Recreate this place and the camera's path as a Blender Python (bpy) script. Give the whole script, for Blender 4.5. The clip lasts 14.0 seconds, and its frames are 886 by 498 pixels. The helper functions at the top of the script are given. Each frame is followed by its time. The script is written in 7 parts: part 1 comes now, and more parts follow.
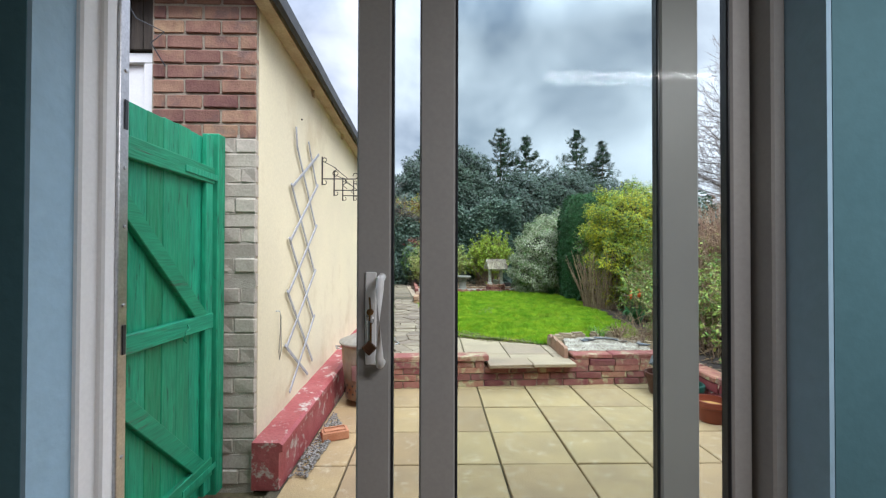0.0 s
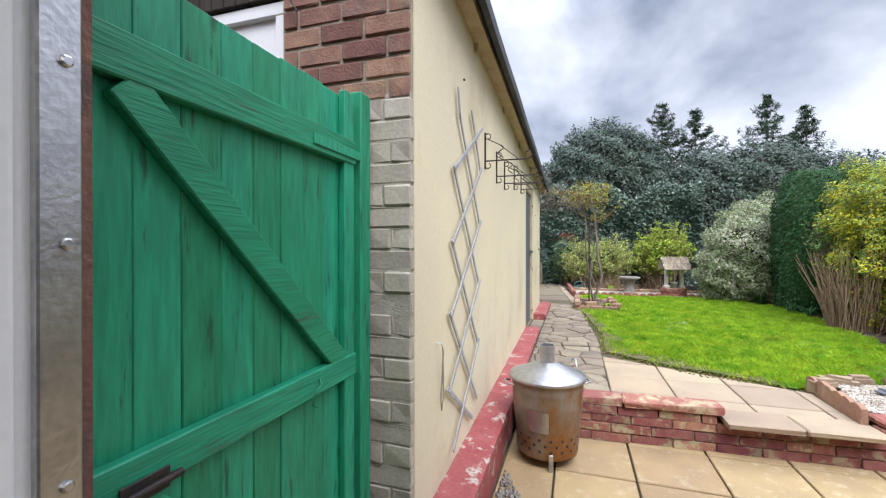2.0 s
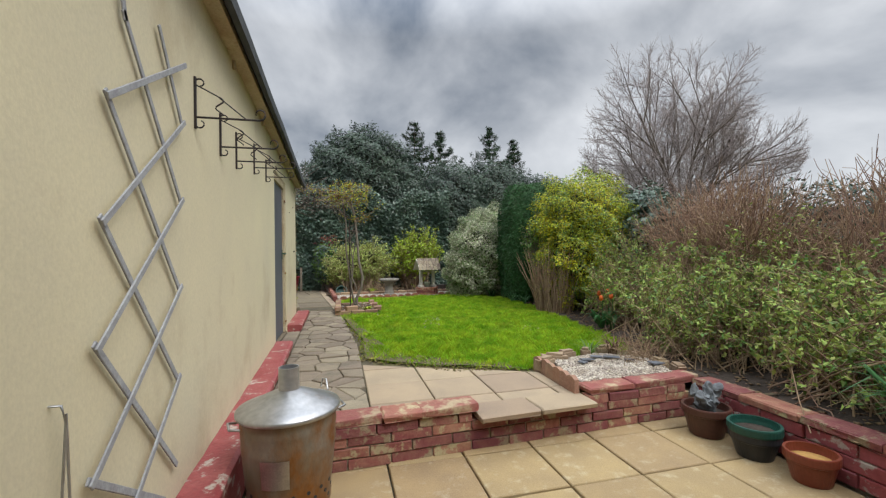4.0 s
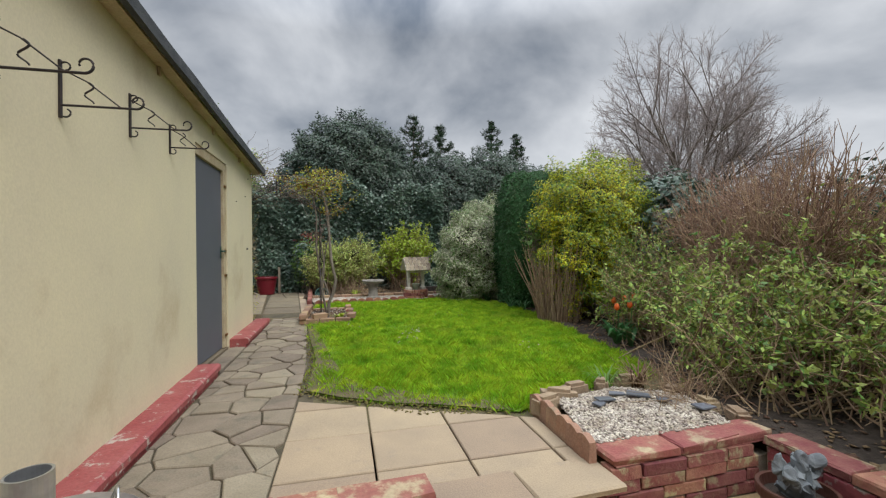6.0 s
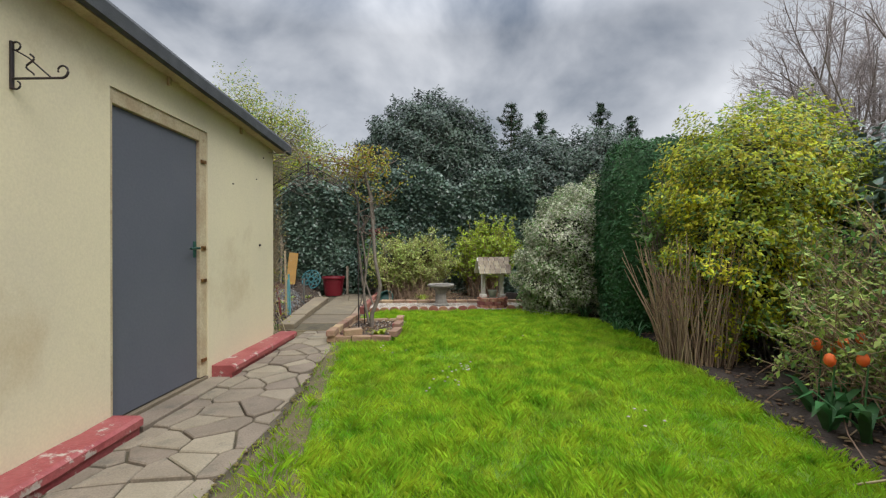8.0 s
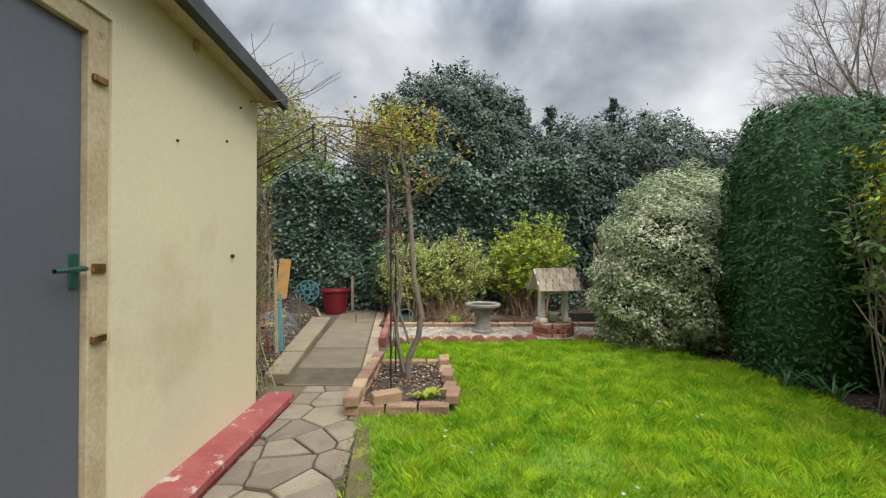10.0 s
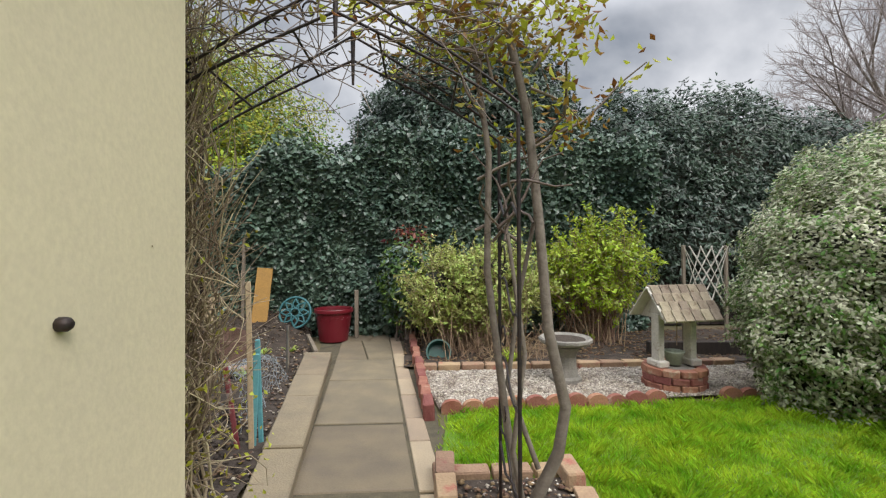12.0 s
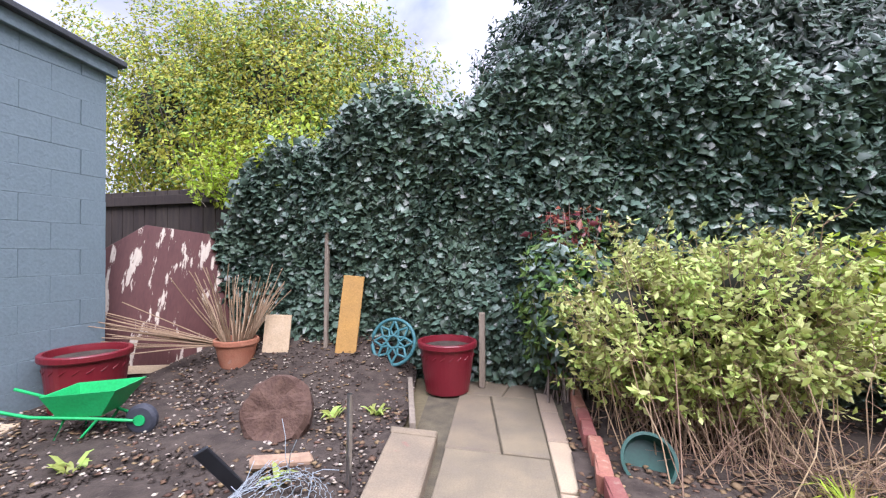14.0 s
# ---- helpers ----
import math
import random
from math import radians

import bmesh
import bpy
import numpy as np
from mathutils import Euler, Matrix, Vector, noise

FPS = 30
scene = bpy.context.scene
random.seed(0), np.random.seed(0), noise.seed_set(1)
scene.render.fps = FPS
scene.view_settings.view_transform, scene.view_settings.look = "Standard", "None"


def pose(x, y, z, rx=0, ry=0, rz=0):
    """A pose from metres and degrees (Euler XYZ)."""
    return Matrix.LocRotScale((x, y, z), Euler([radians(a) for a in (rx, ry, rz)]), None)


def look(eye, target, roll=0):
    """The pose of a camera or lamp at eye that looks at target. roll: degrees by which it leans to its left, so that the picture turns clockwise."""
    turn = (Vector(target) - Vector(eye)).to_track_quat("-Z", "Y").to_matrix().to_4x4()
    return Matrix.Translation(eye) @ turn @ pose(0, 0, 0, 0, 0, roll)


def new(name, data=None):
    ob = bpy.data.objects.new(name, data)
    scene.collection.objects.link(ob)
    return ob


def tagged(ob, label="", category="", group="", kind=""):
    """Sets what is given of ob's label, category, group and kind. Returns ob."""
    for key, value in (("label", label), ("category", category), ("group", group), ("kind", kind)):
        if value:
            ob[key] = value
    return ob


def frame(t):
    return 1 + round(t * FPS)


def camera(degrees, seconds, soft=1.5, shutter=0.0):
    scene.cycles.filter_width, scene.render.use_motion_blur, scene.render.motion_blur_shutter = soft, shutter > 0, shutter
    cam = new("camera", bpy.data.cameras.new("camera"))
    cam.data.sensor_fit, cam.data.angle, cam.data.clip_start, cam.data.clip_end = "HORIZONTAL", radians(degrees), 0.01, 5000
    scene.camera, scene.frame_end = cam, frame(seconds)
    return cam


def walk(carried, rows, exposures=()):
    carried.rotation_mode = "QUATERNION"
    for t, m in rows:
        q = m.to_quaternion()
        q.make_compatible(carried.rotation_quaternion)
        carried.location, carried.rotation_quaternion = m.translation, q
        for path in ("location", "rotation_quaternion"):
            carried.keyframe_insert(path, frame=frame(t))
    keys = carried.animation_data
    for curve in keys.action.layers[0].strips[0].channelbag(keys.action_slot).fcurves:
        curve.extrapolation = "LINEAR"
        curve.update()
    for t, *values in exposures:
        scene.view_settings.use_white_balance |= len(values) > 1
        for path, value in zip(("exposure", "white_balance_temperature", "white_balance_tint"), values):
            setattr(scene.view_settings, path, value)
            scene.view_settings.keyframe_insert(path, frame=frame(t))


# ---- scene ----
cam = camera(93.8, 14.0, soft=1.25)
METRES, EYE, TILT, LEAN, TURN = 11.7, 1.29, 0.0, 0.0, -1.1
ROWS = [
    (0.0, 0.0, 0.0, 0.0, -0.0, 0.68, -0.15),
    (0.5, -0.0036, 0.0024, -0.0006, 5.8, 0.43, 0.01),
    (1.0, -0.0145, 0.025, 0.0001, 9.62, 0.12, 0.04),
    (1.5, -0.0279, 0.056, 0.0027, 14.47, -0.03, -0.04),
    (2.0, -0.0419, 0.0854, 0.0065, 18.82, -0.17, 0.0),
    (2.5, -0.0459, 0.1101, 0.0055, 13.23, 0.1, 0.62),
    (3.0, -0.0457, 0.1231, 0.0051, 0.33, 0.35, 0.93),
    (3.5, -0.0422, 0.1333, 0.0045, -7.07, 0.47, 0.8),
    (4.0, -0.0351, 0.1433, -0.0013, -12.79, 0.55, 0.88),
    (6.5, 0.0346, 0.2689, -0.0038, -11.63, 0.3, 0.77),
    (7.0, 0.0579, 0.3042, -0.0057, -5.95, 0.29, 0.65),
    (7.5, 0.0735, 0.3428, -0.0049, -1.22, 0.27, 0.5),
    (8.0, 0.0796, 0.3866, -0.002, 2.13, 0.24, 0.32),
    (10.5, -0.0167, 0.5895, 0.0085, -0.4, 0.53, -0.2),
    (11.0, -0.037, 0.6288, 0.0108, -2.19, 0.52, -0.01),
    (11.5, -0.0493, 0.6739, 0.012, -2.9, 0.52, 0.1),
    (12.0, -0.0612, 0.7224, 0.0144, -1.82, 0.43, 0.22),
    (12.5, -0.0671, 0.7744, 0.014, 1.46, 0.33, 0.19),
    (13.0, -0.0765, 0.8242, 0.0127, 6.33, 0.33, 0.17),
    (13.5, -0.0865, 0.8723, 0.0127, 10.99, 0.44, 0.22),
    (14.0, -0.0935, 0.9193, 0.0145, 15.67, 0.63, 0.28),
]
walk(cam, [(t, pose(0, 0, EYE, TILT, LEAN, TURN) @ pose(METRES * x, METRES * y, METRES * z, 90 + pitch, roll, yaw)) for t, x, y, z, yaw, pitch, roll in ROWS],
     exposures=[(0.0, 1.0, 5800, 13), (1.5, 0.84, 5800, 13), (2.0, 0.78, 5900, 15), (2.5, 0.68, 6000, 14), (3.0, 0.47, 6100, 12), (4.0, 0.10, 6300, 10), (6.5, 0.03, 6300, 10), (8.0, 0.17, 6300, 11),
                (10.5, 0.36, 6500, 10), (11.5, 0.26, 6500, 10), (12.3, 0.50, 6300, 14), (13.0, 1.0, 5900, 20), (14.0, 1.2, 5800, 26)])

# world and sun
world = bpy.data.worlds.new("overcast_sky")
scene.world = world
world.use_nodes = True
wn, wl = world.node_tree.nodes, world.node_tree.links
wn.clear()
w_out = wn.new("ShaderNodeOutputWorld")
w_bg = wn.new("ShaderNodeBackground")
w_sky = wn.new("ShaderNodeTexSky")
w_sky.sky_type = "NISHITA"
w_sky.sun_disc = False
w_sky.sun_elevation, w_sky.sun_rotation = radians(38), radians(150)
w_co = wn.new("ShaderNodeTexCoord")
w_map = wn.new("ShaderNodeMapping")
w_map.inputs["Scale"].default_value = (1.0, 1.0, 1.35)
w_map.inputs["Location"].default_value = (0.62, 0.4, 0.25)
wl.new(w_co.outputs["Generated"], w_map.inputs["Vector"])
w_n = wn.new("ShaderNodeTexNoise")
w_n.inputs["Scale"].default_value, w_n.inputs["Detail"].default_value, w_n.inputs["Roughness"].default_value = 2.7, 7, 0.5
w_n.inputs["Distortion"].default_value = 0.3
wl.new(w_map.outputs[0], w_n.inputs["Vector"])
w_ramp = wn.new("ShaderNodeValToRGB")
for pos, col in ((0.33, (0.27, 0.31, 0.37)), (0.45, (0.46, 0.51, 0.59)), (0.53, (0.68, 0.73, 0.80)), (0.68, (1.2, 1.21, 1.22))):
    el = w_ramp.color_ramp.elements[0] if pos == 0.33 else (w_ramp.color_ramp.elements[1] if pos == 0.68 else w_ramp.color_ramp.elements.new(pos))
    el.position, el.color = pos, (*col, 1)
wl.new(w_n.outputs["Fac"], w_ramp.inputs[0])
w_gain = wn.new("ShaderNodeVectorMath")
w_gain.operation = "SCALE"
w_gain.inputs[3].default_value = 0.1
wl.new(w_sky.outputs[0], w_gain.inputs[0])
w_mix = wn.new("ShaderNodeMix")
w_mix.data_type = "RGBA"
w_mix.inputs[0].default_value = 0.88
wl.new(w_gain.outputs[0], w_mix.inputs[6])
wl.new(w_ramp.outputs[0], w_mix.inputs[7])
# an overcast sky is about three times as bright overhead as at the horizon
w_sep = wn.new("ShaderNodeSeparateXYZ")
wl.new(w_co.outputs["Generated"], w_sep.inputs[0])
w_up = wn.new("ShaderNodeMapRange")
w_up.inputs[1].default_value, w_up.inputs[2].default_value = 0.46, 1.0
w_up.inputs[3].default_value, w_up.inputs[4].default_value = 1.0, 5.2
wl.new(w_sep.outputs[2], w_up.inputs[0])
w_lift = wn.new("ShaderNodeVectorMath")
w_lift.operation = "SCALE"
wl.new(w_mix.outputs[2], w_lift.inputs[0])
wl.new(w_up.outputs[0], w_lift.inputs[3])
wl.new(w_lift.outputs[0], w_bg.inputs[0])
w_bg.inputs[1].default_value = 0.68
wl.new(w_bg.outputs[0], w_out.inputs[0])
sun = new("sun", bpy.data.lights.new("sun", "SUN"))
sun.data.energy, sun.data.angle, sun.data.color = 2.0, radians(35), (1.0, 0.96, 0.9)
sun.matrix_world = look((7.5, -6, 17), (0, 5, 0))
room_lamp = new("room_lamp", bpy.data.lights.new("room_lamp", "AREA"))
room_lamp.data.shape, room_lamp.data.size, room_lamp.data.size_y = "RECTANGLE", 1.3, 0.10
room_lamp.data.energy, room_lamp.data.color = 28, (1.0, 0.94, 0.86)
room_lamp.matrix_world = look((1.38, -0.30, 2.495), (1.38, -0.30, 0))


# ---------- helpers ----------
def mat(name, c1, c2=None, scale=6.0, rough=0.7, bump=0.15, bscale=70.0, metal=0.0, rand=0.0, island=0.0,
        stain=None, stretch=(1, 1, 1), spec=0.4, trans=0.0, grain=0.12):
    m = bpy.data.materials.new(name)
    m.use_nodes = True
    n, l = m.node_tree.nodes, m.node_tree.links
    b = n["Principled BSDF"]
    b.inputs["Roughness"].default_value = rough
    b.inputs["Metallic"].default_value = metal
    b.inputs["Specular IOR Level"].default_value = spec
    co = n.new("ShaderNodeTexCoord")
    mp = n.new("ShaderNodeMapping")
    mp.inputs["Scale"].default_value = stretch
    l.new(co.outputs["Object"], mp.inputs[0])
    vec = mp.outputs[0]
    if rand:
        oi = n.new("ShaderNodeObjectInfo")
        sh = n.new("ShaderNodeVectorMath")
        sh.operation = "ADD"
        sc = n.new("ShaderNodeMath")
        sc.operation = "MULTIPLY"
        sc.inputs[1].default_value = 37.0
        l.new(oi.outputs["Random"], sc.inputs[0])
        l.new(vec, sh.inputs[0])
        l.new(sc.outputs[0], sh.inputs[1])
        vec = sh.outputs[0]
    big = n.new("ShaderNodeTexNoise")
    big.inputs["Scale"].default_value, big.inputs["Detail"].default_value = scale, 5
    l.new(vec, big.inputs["Vector"])
    ramp = n.new("ShaderNodeValToRGB")
    ramp.color_ramp.elements[0].position, ramp.color_ramp.elements[1].position = 0.32, 0.68
    c2 = c2 or tuple(min(1, v * 0.75) for v in c1)
    ramp.color_ramp.elements[0].color, ramp.color_ramp.elements[1].color = (*c1, 1), (*c2, 1)
    l.new(big.outputs["Fac"], ramp.inputs[0])
    col = ramp.outputs[0]
    fine = n.new("ShaderNodeTexNoise")
    fine.inputs["Scale"].default_value, fine.inputs["Detail"].default_value = bscale, 4
    l.new(vec, fine.inputs["Vector"])
    if stain:
        sc_, ss, lo, hi = stain
        sn = n.new("ShaderNodeTexNoise")
        sn.inputs["Scale"].default_value, sn.inputs["Detail"].default_value, sn.inputs["Roughness"].default_value = ss, 8, 0.65
        l.new(vec, sn.inputs["Vector"])
        mr = n.new("ShaderNodeMapRange")
        mr.inputs[1].default_value, mr.inputs[2].default_value = lo, hi
        l.new(sn.outputs["Fac"], mr.inputs[0])
        mx = n.new("ShaderNodeMix")
        mx.data_type = "RGBA"
        l.new(mr.outputs[0], mx.inputs[0])
        l.new(col, mx.inputs[6])
        mx.inputs[7].default_value = (*sc_, 1)
        col = mx.outputs[2]
    hsv = n.new("ShaderNodeHueSaturation")
    mr2 = n.new("ShaderNodeMapRange")
    mr2.inputs[1].default_value, mr2.inputs[2].default_value = 0.3, 0.7
    mr2.inputs[3].default_value, mr2.inputs[4].default_value = 1 - grain, 1 + grain
    l.new(fine.outputs["Fac"], mr2.inputs[0])
    val = mr2.outputs[0]
    for amount, node, sock in ((rand, "ShaderNodeObjectInfo", "Random"), (island, "ShaderNodeNewGeometry", "Random Per Island")):
        if amount:
            src = n.new(node)
            m3 = n.new("ShaderNodeMapRange")
            m3.inputs[3].default_value, m3.inputs[4].default_value = 1 - amount, 1 + amount
            l.new(src.outputs[sock], m3.inputs[0])
            mu = n.new("ShaderNodeMath")
            mu.operation = "MULTIPLY"
            l.new(val, mu.inputs[0])
            l.new(m3.outputs[0], mu.inputs[1])
            val = mu.outputs[0]
            m4 = n.new("ShaderNodeMapRange")
            m4.inputs[3].default_value, m4.inputs[4].default_value = 0.5 - amount * 0.06, 0.5 + amount * 0.06
            l.new(src.outputs[sock], m4.inputs[0])
            l.new(m4.outputs[0], hsv.inputs["Hue"])
    l.new(val, hsv.inputs["Value"])
    l.new(col, hsv.inputs["Color"])
    l.new(hsv.outputs[0], b.inputs["Base Color"])
    if bump:
        bp = n.new("ShaderNodeBump")
        bp.inputs["Strength"].default_value, bp.inputs["Distance"].default_value = bump, 0.01
        l.new(fine.outputs["Fac"], bp.inputs["Height"])
        l.new(bp.outputs[0], b.inputs["Normal"])
    if trans:
        tr = n.new("ShaderNodeBsdfTranslucent")
        l.new(hsv.outputs[0], tr.inputs[0])
        ms = n.new("ShaderNodeMixShader")
        ms.inputs[0].default_value = trans
        l.new(b.outputs[0], ms.inputs[1])
        l.new(tr.outputs[0], ms.inputs[2])
        l.new(ms.outputs[0], n["Material Output"].inputs[0])
    return m


def thing(name, x=0, y=0, z=0, rz=0, label="", category="", group="", kind="", rx=0, ry=0):
    ob = new(name)
    ob.matrix_basis = pose(x, y, z, rx, ry, rz)
    ob.empty_display_size = 0.1
    return tagged(ob, label, category, group, kind)


def to_mesh(name, bm, material, smooth=False):
    me = bpy.data.meshes.new(name)
    bm.normal_update()
    bm.to_mesh(me)
    bm.free()
    if smooth:
        for p in me.polygons:
            p.use_smooth = True
    if material:
        me.materials.append(material)
    return me


def part(name, bm, material, parent=None, label="", smooth=False, kind=""):
    me = bm if isinstance(bm, bpy.types.Mesh) else to_mesh(name, bm, material, smooth)
    ob = new(name, me)
    ob.parent = parent
    return tagged(ob, label, kind=kind)


def raw(name, verts, faces, material, smooth=False):
    """A mesh from arrays of vertices and of faces with equal corner counts."""
    verts, faces = np.asarray(verts, np.float32), np.asarray(faces, np.int32)
    me = bpy.data.meshes.new(name)
    k = faces.shape[1]
    me.vertices.add(len(verts))
    me.vertices.foreach_set("co", verts.ravel())
    me.loops.add(faces.size)
    me.loops.foreach_set("vertex_index", faces.ravel())
    me.polygons.add(len(faces))
    me.polygons.foreach_set("loop_start", np.arange(0, faces.size, k, dtype=np.int32))
    me.update(calc_edges=True)
    me.validate()
    if smooth:
        me.polygons.foreach_set("use_smooth", np.ones(len(faces), bool))
    me.materials.append(material)
    return me


def box(x0, x1, y0, y1, z0, z1, bev=0.0, bm=None):
    own = bmesh.new()
    bmesh.ops.create_cube(own, size=1)
    for v in own.verts:
        v.co = Vector((x0 + (v.co.x + 0.5) * (x1 - x0), y0 + (v.co.y + 0.5) * (y1 - y0), z0 + (v.co.z + 0.5) * (z1 - z0)))
    if bev:
        bmesh.ops.bevel(own, geom=own.edges[:], offset=bev, segments=1, affect="EDGES")
    if bm is None:
        return own
    return join(bm, own)


def join(bm, own, m=None):
    if m is not None:
        own.transform(m)
    tmp = bpy.data.meshes.new("tmp")
    own.to_mesh(tmp)
    own.free()
    bm.from_mesh(tmp)
    bpy.data.meshes.remove(tmp)
    return bm


def lathe(profile, seg=32, bm=None):
    """A solid of turning from (radius, height) pairs."""
    bm = bm or bmesh.new()
    rings = []
    for r, z in profile:
        rings.append([bm.verts.new((r * math.cos(2 * math.pi * i / seg), r * math.sin(2 * math.pi * i / seg), z)) for i in range(seg)])
    for a, b in zip(rings, rings[1:]):
        for i in range(seg):
            bm.faces.new((a[i], a[(i + 1) % seg], b[(i + 1) % seg], b[i]))
    if profile[0][0] > 1e-4:
        bm.faces.new(rings[0][::-1])
    if profile[-1][0] > 1e-4:
        bm.faces.new(rings[-1])
    return bm


def prism(poly, z0, z1, bev=0.0):
    """A flat polygon raised from z0 to z1."""
    bm = bmesh.new()
    base = [bm.verts.new((x, y, z0)) for x, y in poly]
    top = [bm.verts.new((x, y, z1)) for x, y in poly]
    n = len(poly)
    bm.faces.new(base[::-1])
    t = bm.faces.new(top)
    for i in range(n):
        bm.faces.new((base[i], base[(i + 1) % n], top[(i + 1) % n], top[i]))
    if bev:
        bmesh.ops.bevel(bm, geom=t.edges[:], offset=bev, segments=1, affect="EDGES")
    bmesh.ops.recalc_face_normals(bm, faces=bm.faces[:])
    return bm


def tubes(lines, sides=5):
    """Tapered tubes along polylines: (points, radius at start, radius at end)."""
    V, F, base = [], [], 0
    ang = np.arange(sides) * 2 * math.pi / sides
    ca, sa = np.cos(ang)[:, None], np.sin(ang)[:, None]
    for pts, r0, r1 in lines:
        p = np.asarray(pts, float)
        k = len(p)
        d = np.gradient(p, axis=0)
        d /= np.linalg.norm(d, axis=1)[:, None] + 1e-9
        ref = np.array([0.0, 0.0, 1.0]) if abs(d[:, 2]).mean() < 0.8 else np.array([1.0, 0.0, 0.0])
        u = np.cross(d, ref)
        u /= np.linalg.norm(u, axis=1)[:, None] + 1e-9
        w = np.cross(d, u)
        rad = np.linspace(r0, r1, k)
        for i in range(k):
            V.append(p[i] + rad[i] * (ca * u[i] + sa * w[i]))
        idx = base + np.arange(k * sides).reshape(k, sides)
        a, b = idx[:-1], idx[1:]
        F.append(np.stack([a, np.roll(a, -1, 1), np.roll(b, -1, 1), b], -1).reshape(-1, 4))
        base += k * sides
    return np.concatenate(V), np.concatenate(F)


def tube_part(name, lines, material, parent=None, sides=5, label="", kind=""):
    v, f = tubes(lines, sides)
    return part(name, raw(name, v, f, material, True), None, parent, label, kind=kind)


def wander(rng, start, way, length, steps, bend=0.25, lift=0.0):
    p, d = np.array(start, float), np.array(way, float)
    d /= np.linalg.norm(d)
    out = [p.copy()]
    for _ in range(steps):
        d = d + rng.normal(0, bend, 3) + np.array([0, 0, lift])
        d /= np.linalg.norm(d)
        p = p + d * length / steps
        out.append(p.copy())
    return np.array(out)


def leaves(pts, out, size, rng, wide=0.5, droop=0.3, fold=0.15, vary=0.35, wild=0.8):
    """Folded four-cornered leaves at the points, turned roughly towards 'out'."""
    n = len(pts)
    size = size * (1 + rng.uniform(-vary, vary, n))[:, None]
    nrm = out + rng.normal(0, wild * 0.6, (n, 3)) + np.array([0, 0, 0.45])
    nrm /= np.linalg.norm(nrm, axis=1)[:, None]
    t = rng.normal(0, 1, (n, 3)) + out * 0.5 + np.array([0, 0, -droop])
    t -= nrm * (t * nrm).sum(1)[:, None]
    t /= np.linalg.norm(t, axis=1)[:, None] + 1e-9
    s = np.cross(nrm, t)
    mid = pts + t * size * 0.45 - nrm * size * fold
    v = np.stack([pts, mid + s * size * wide * 0.5, pts + t * size, mid - s * size * wide * 0.5], 1).reshape(-1, 3)
    i = np.arange(n)[:, None] * 4
    f = np.stack([i + np.array([0, 1, 2]), i + np.array([0, 2, 3])], 1).reshape(-1, 3)
    return v, f


def shell(rng, n, blobs, depth=0.3, lump=0.18, freq=2.2, floor=0.0, power=2.0):
    """Points and outward directions near the lumpy surface of several ellipsoids (centre, radii)."""
    P, O = [], []
    area = np.array([(b[3] * b[4] + b[4] * b[5] + b[3] * b[5]) for b in blobs])
    for b, share in zip(blobs, area / area.sum()):
        k = int(n * share)
        d = rng.normal(0, 1, (k, 3))
        d /= np.linalg.norm(d, axis=1)[:, None]
        square = (np.abs(d) ** power).sum(1) ** (-1 / power)
        ph = np.array([b[0], b[1], b[2]])
        q = d * freq * 2
        bump = (np.sin(q[:, 0] * 1.7 + ph[0] * 3) * np.sin(q[:, 1] * 2.1 + ph[1] * 5) + np.sin(q[:, 2] * 2.6 + q[:, 0] * 1.3 + ph[2]) * 0.7
                + 0.6 * np.sin(q[:, 0] * 4.7 + q[:, 1] * 3.9) * np.sin(q[:, 2] * 5.1 + 1.3))
        r = 1 + lump * bump * 0.6 - depth * rng.random(k) ** 1.7
        p = np.array(b[:3]) + d * np.array(b[3:]) * (r * square)[:, None]
        o = d / np.array(b[3:])
        o /= np.linalg.norm(o, axis=1)[:, None]
        ok = p[:, 2] > floor
        P.append(p[ok])
        O.append(o[ok])
    return np.concatenate(P), np.concatenate(O)


# Added filler inside a crown; in M_DARKCORE its colour stands for interior shade.
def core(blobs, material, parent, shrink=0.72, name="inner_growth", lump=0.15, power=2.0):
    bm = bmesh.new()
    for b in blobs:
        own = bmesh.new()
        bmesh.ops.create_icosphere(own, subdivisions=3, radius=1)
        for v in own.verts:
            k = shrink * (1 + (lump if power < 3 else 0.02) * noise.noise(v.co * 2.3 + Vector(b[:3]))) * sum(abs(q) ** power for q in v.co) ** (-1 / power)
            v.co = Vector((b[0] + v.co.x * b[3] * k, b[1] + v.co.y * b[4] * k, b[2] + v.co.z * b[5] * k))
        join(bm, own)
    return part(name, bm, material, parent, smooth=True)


def zp(y):
    """Height of the path and lawn at the distance y from the house."""
    return 0.08 + 0.12 * max(0.0, min(1.0, (y - 5.5) / 5.5))


def heap(x, y):
    """Extra height of the soil that is banked up against the back fence."""
    return 0.28 * np.clip((y - 13.75) / 0.95, 0, 1.15) ** 2 * np.clip((-2.15 - x) / 0.4, 0, 1)


PATIO = -0.19

# ---------- materials ----------
M_RENDER = mat("cream_render", (0.675, 0.605, 0.405), (0.60, 0.54, 0.38), 1.2, 0.85, 0.08, 90, stain=((0.46, 0.37, 0.22), 1.3, 0.54, 0.78), stretch=(1, 1, 0.75), grain=0.05)
M_BRICK_RED = mat("old_red_brick", (0.20, 0.10, 0.075), (0.29, 0.17, 0.11), 9, 0.85, 0.5, 90, rand=0.35, stain=((0.10, 0.08, 0.08), 5, 0.55, 0.75))
M_BRICK_GREY = mat("masonry_painted_brick", (0.44, 0.395, 0.325), (0.37, 0.33, 0.27), 7, 0.8, 0.22, 60, rand=0.10, stain=((0.22, 0.19, 0.15), 6, 0.6, 0.8))
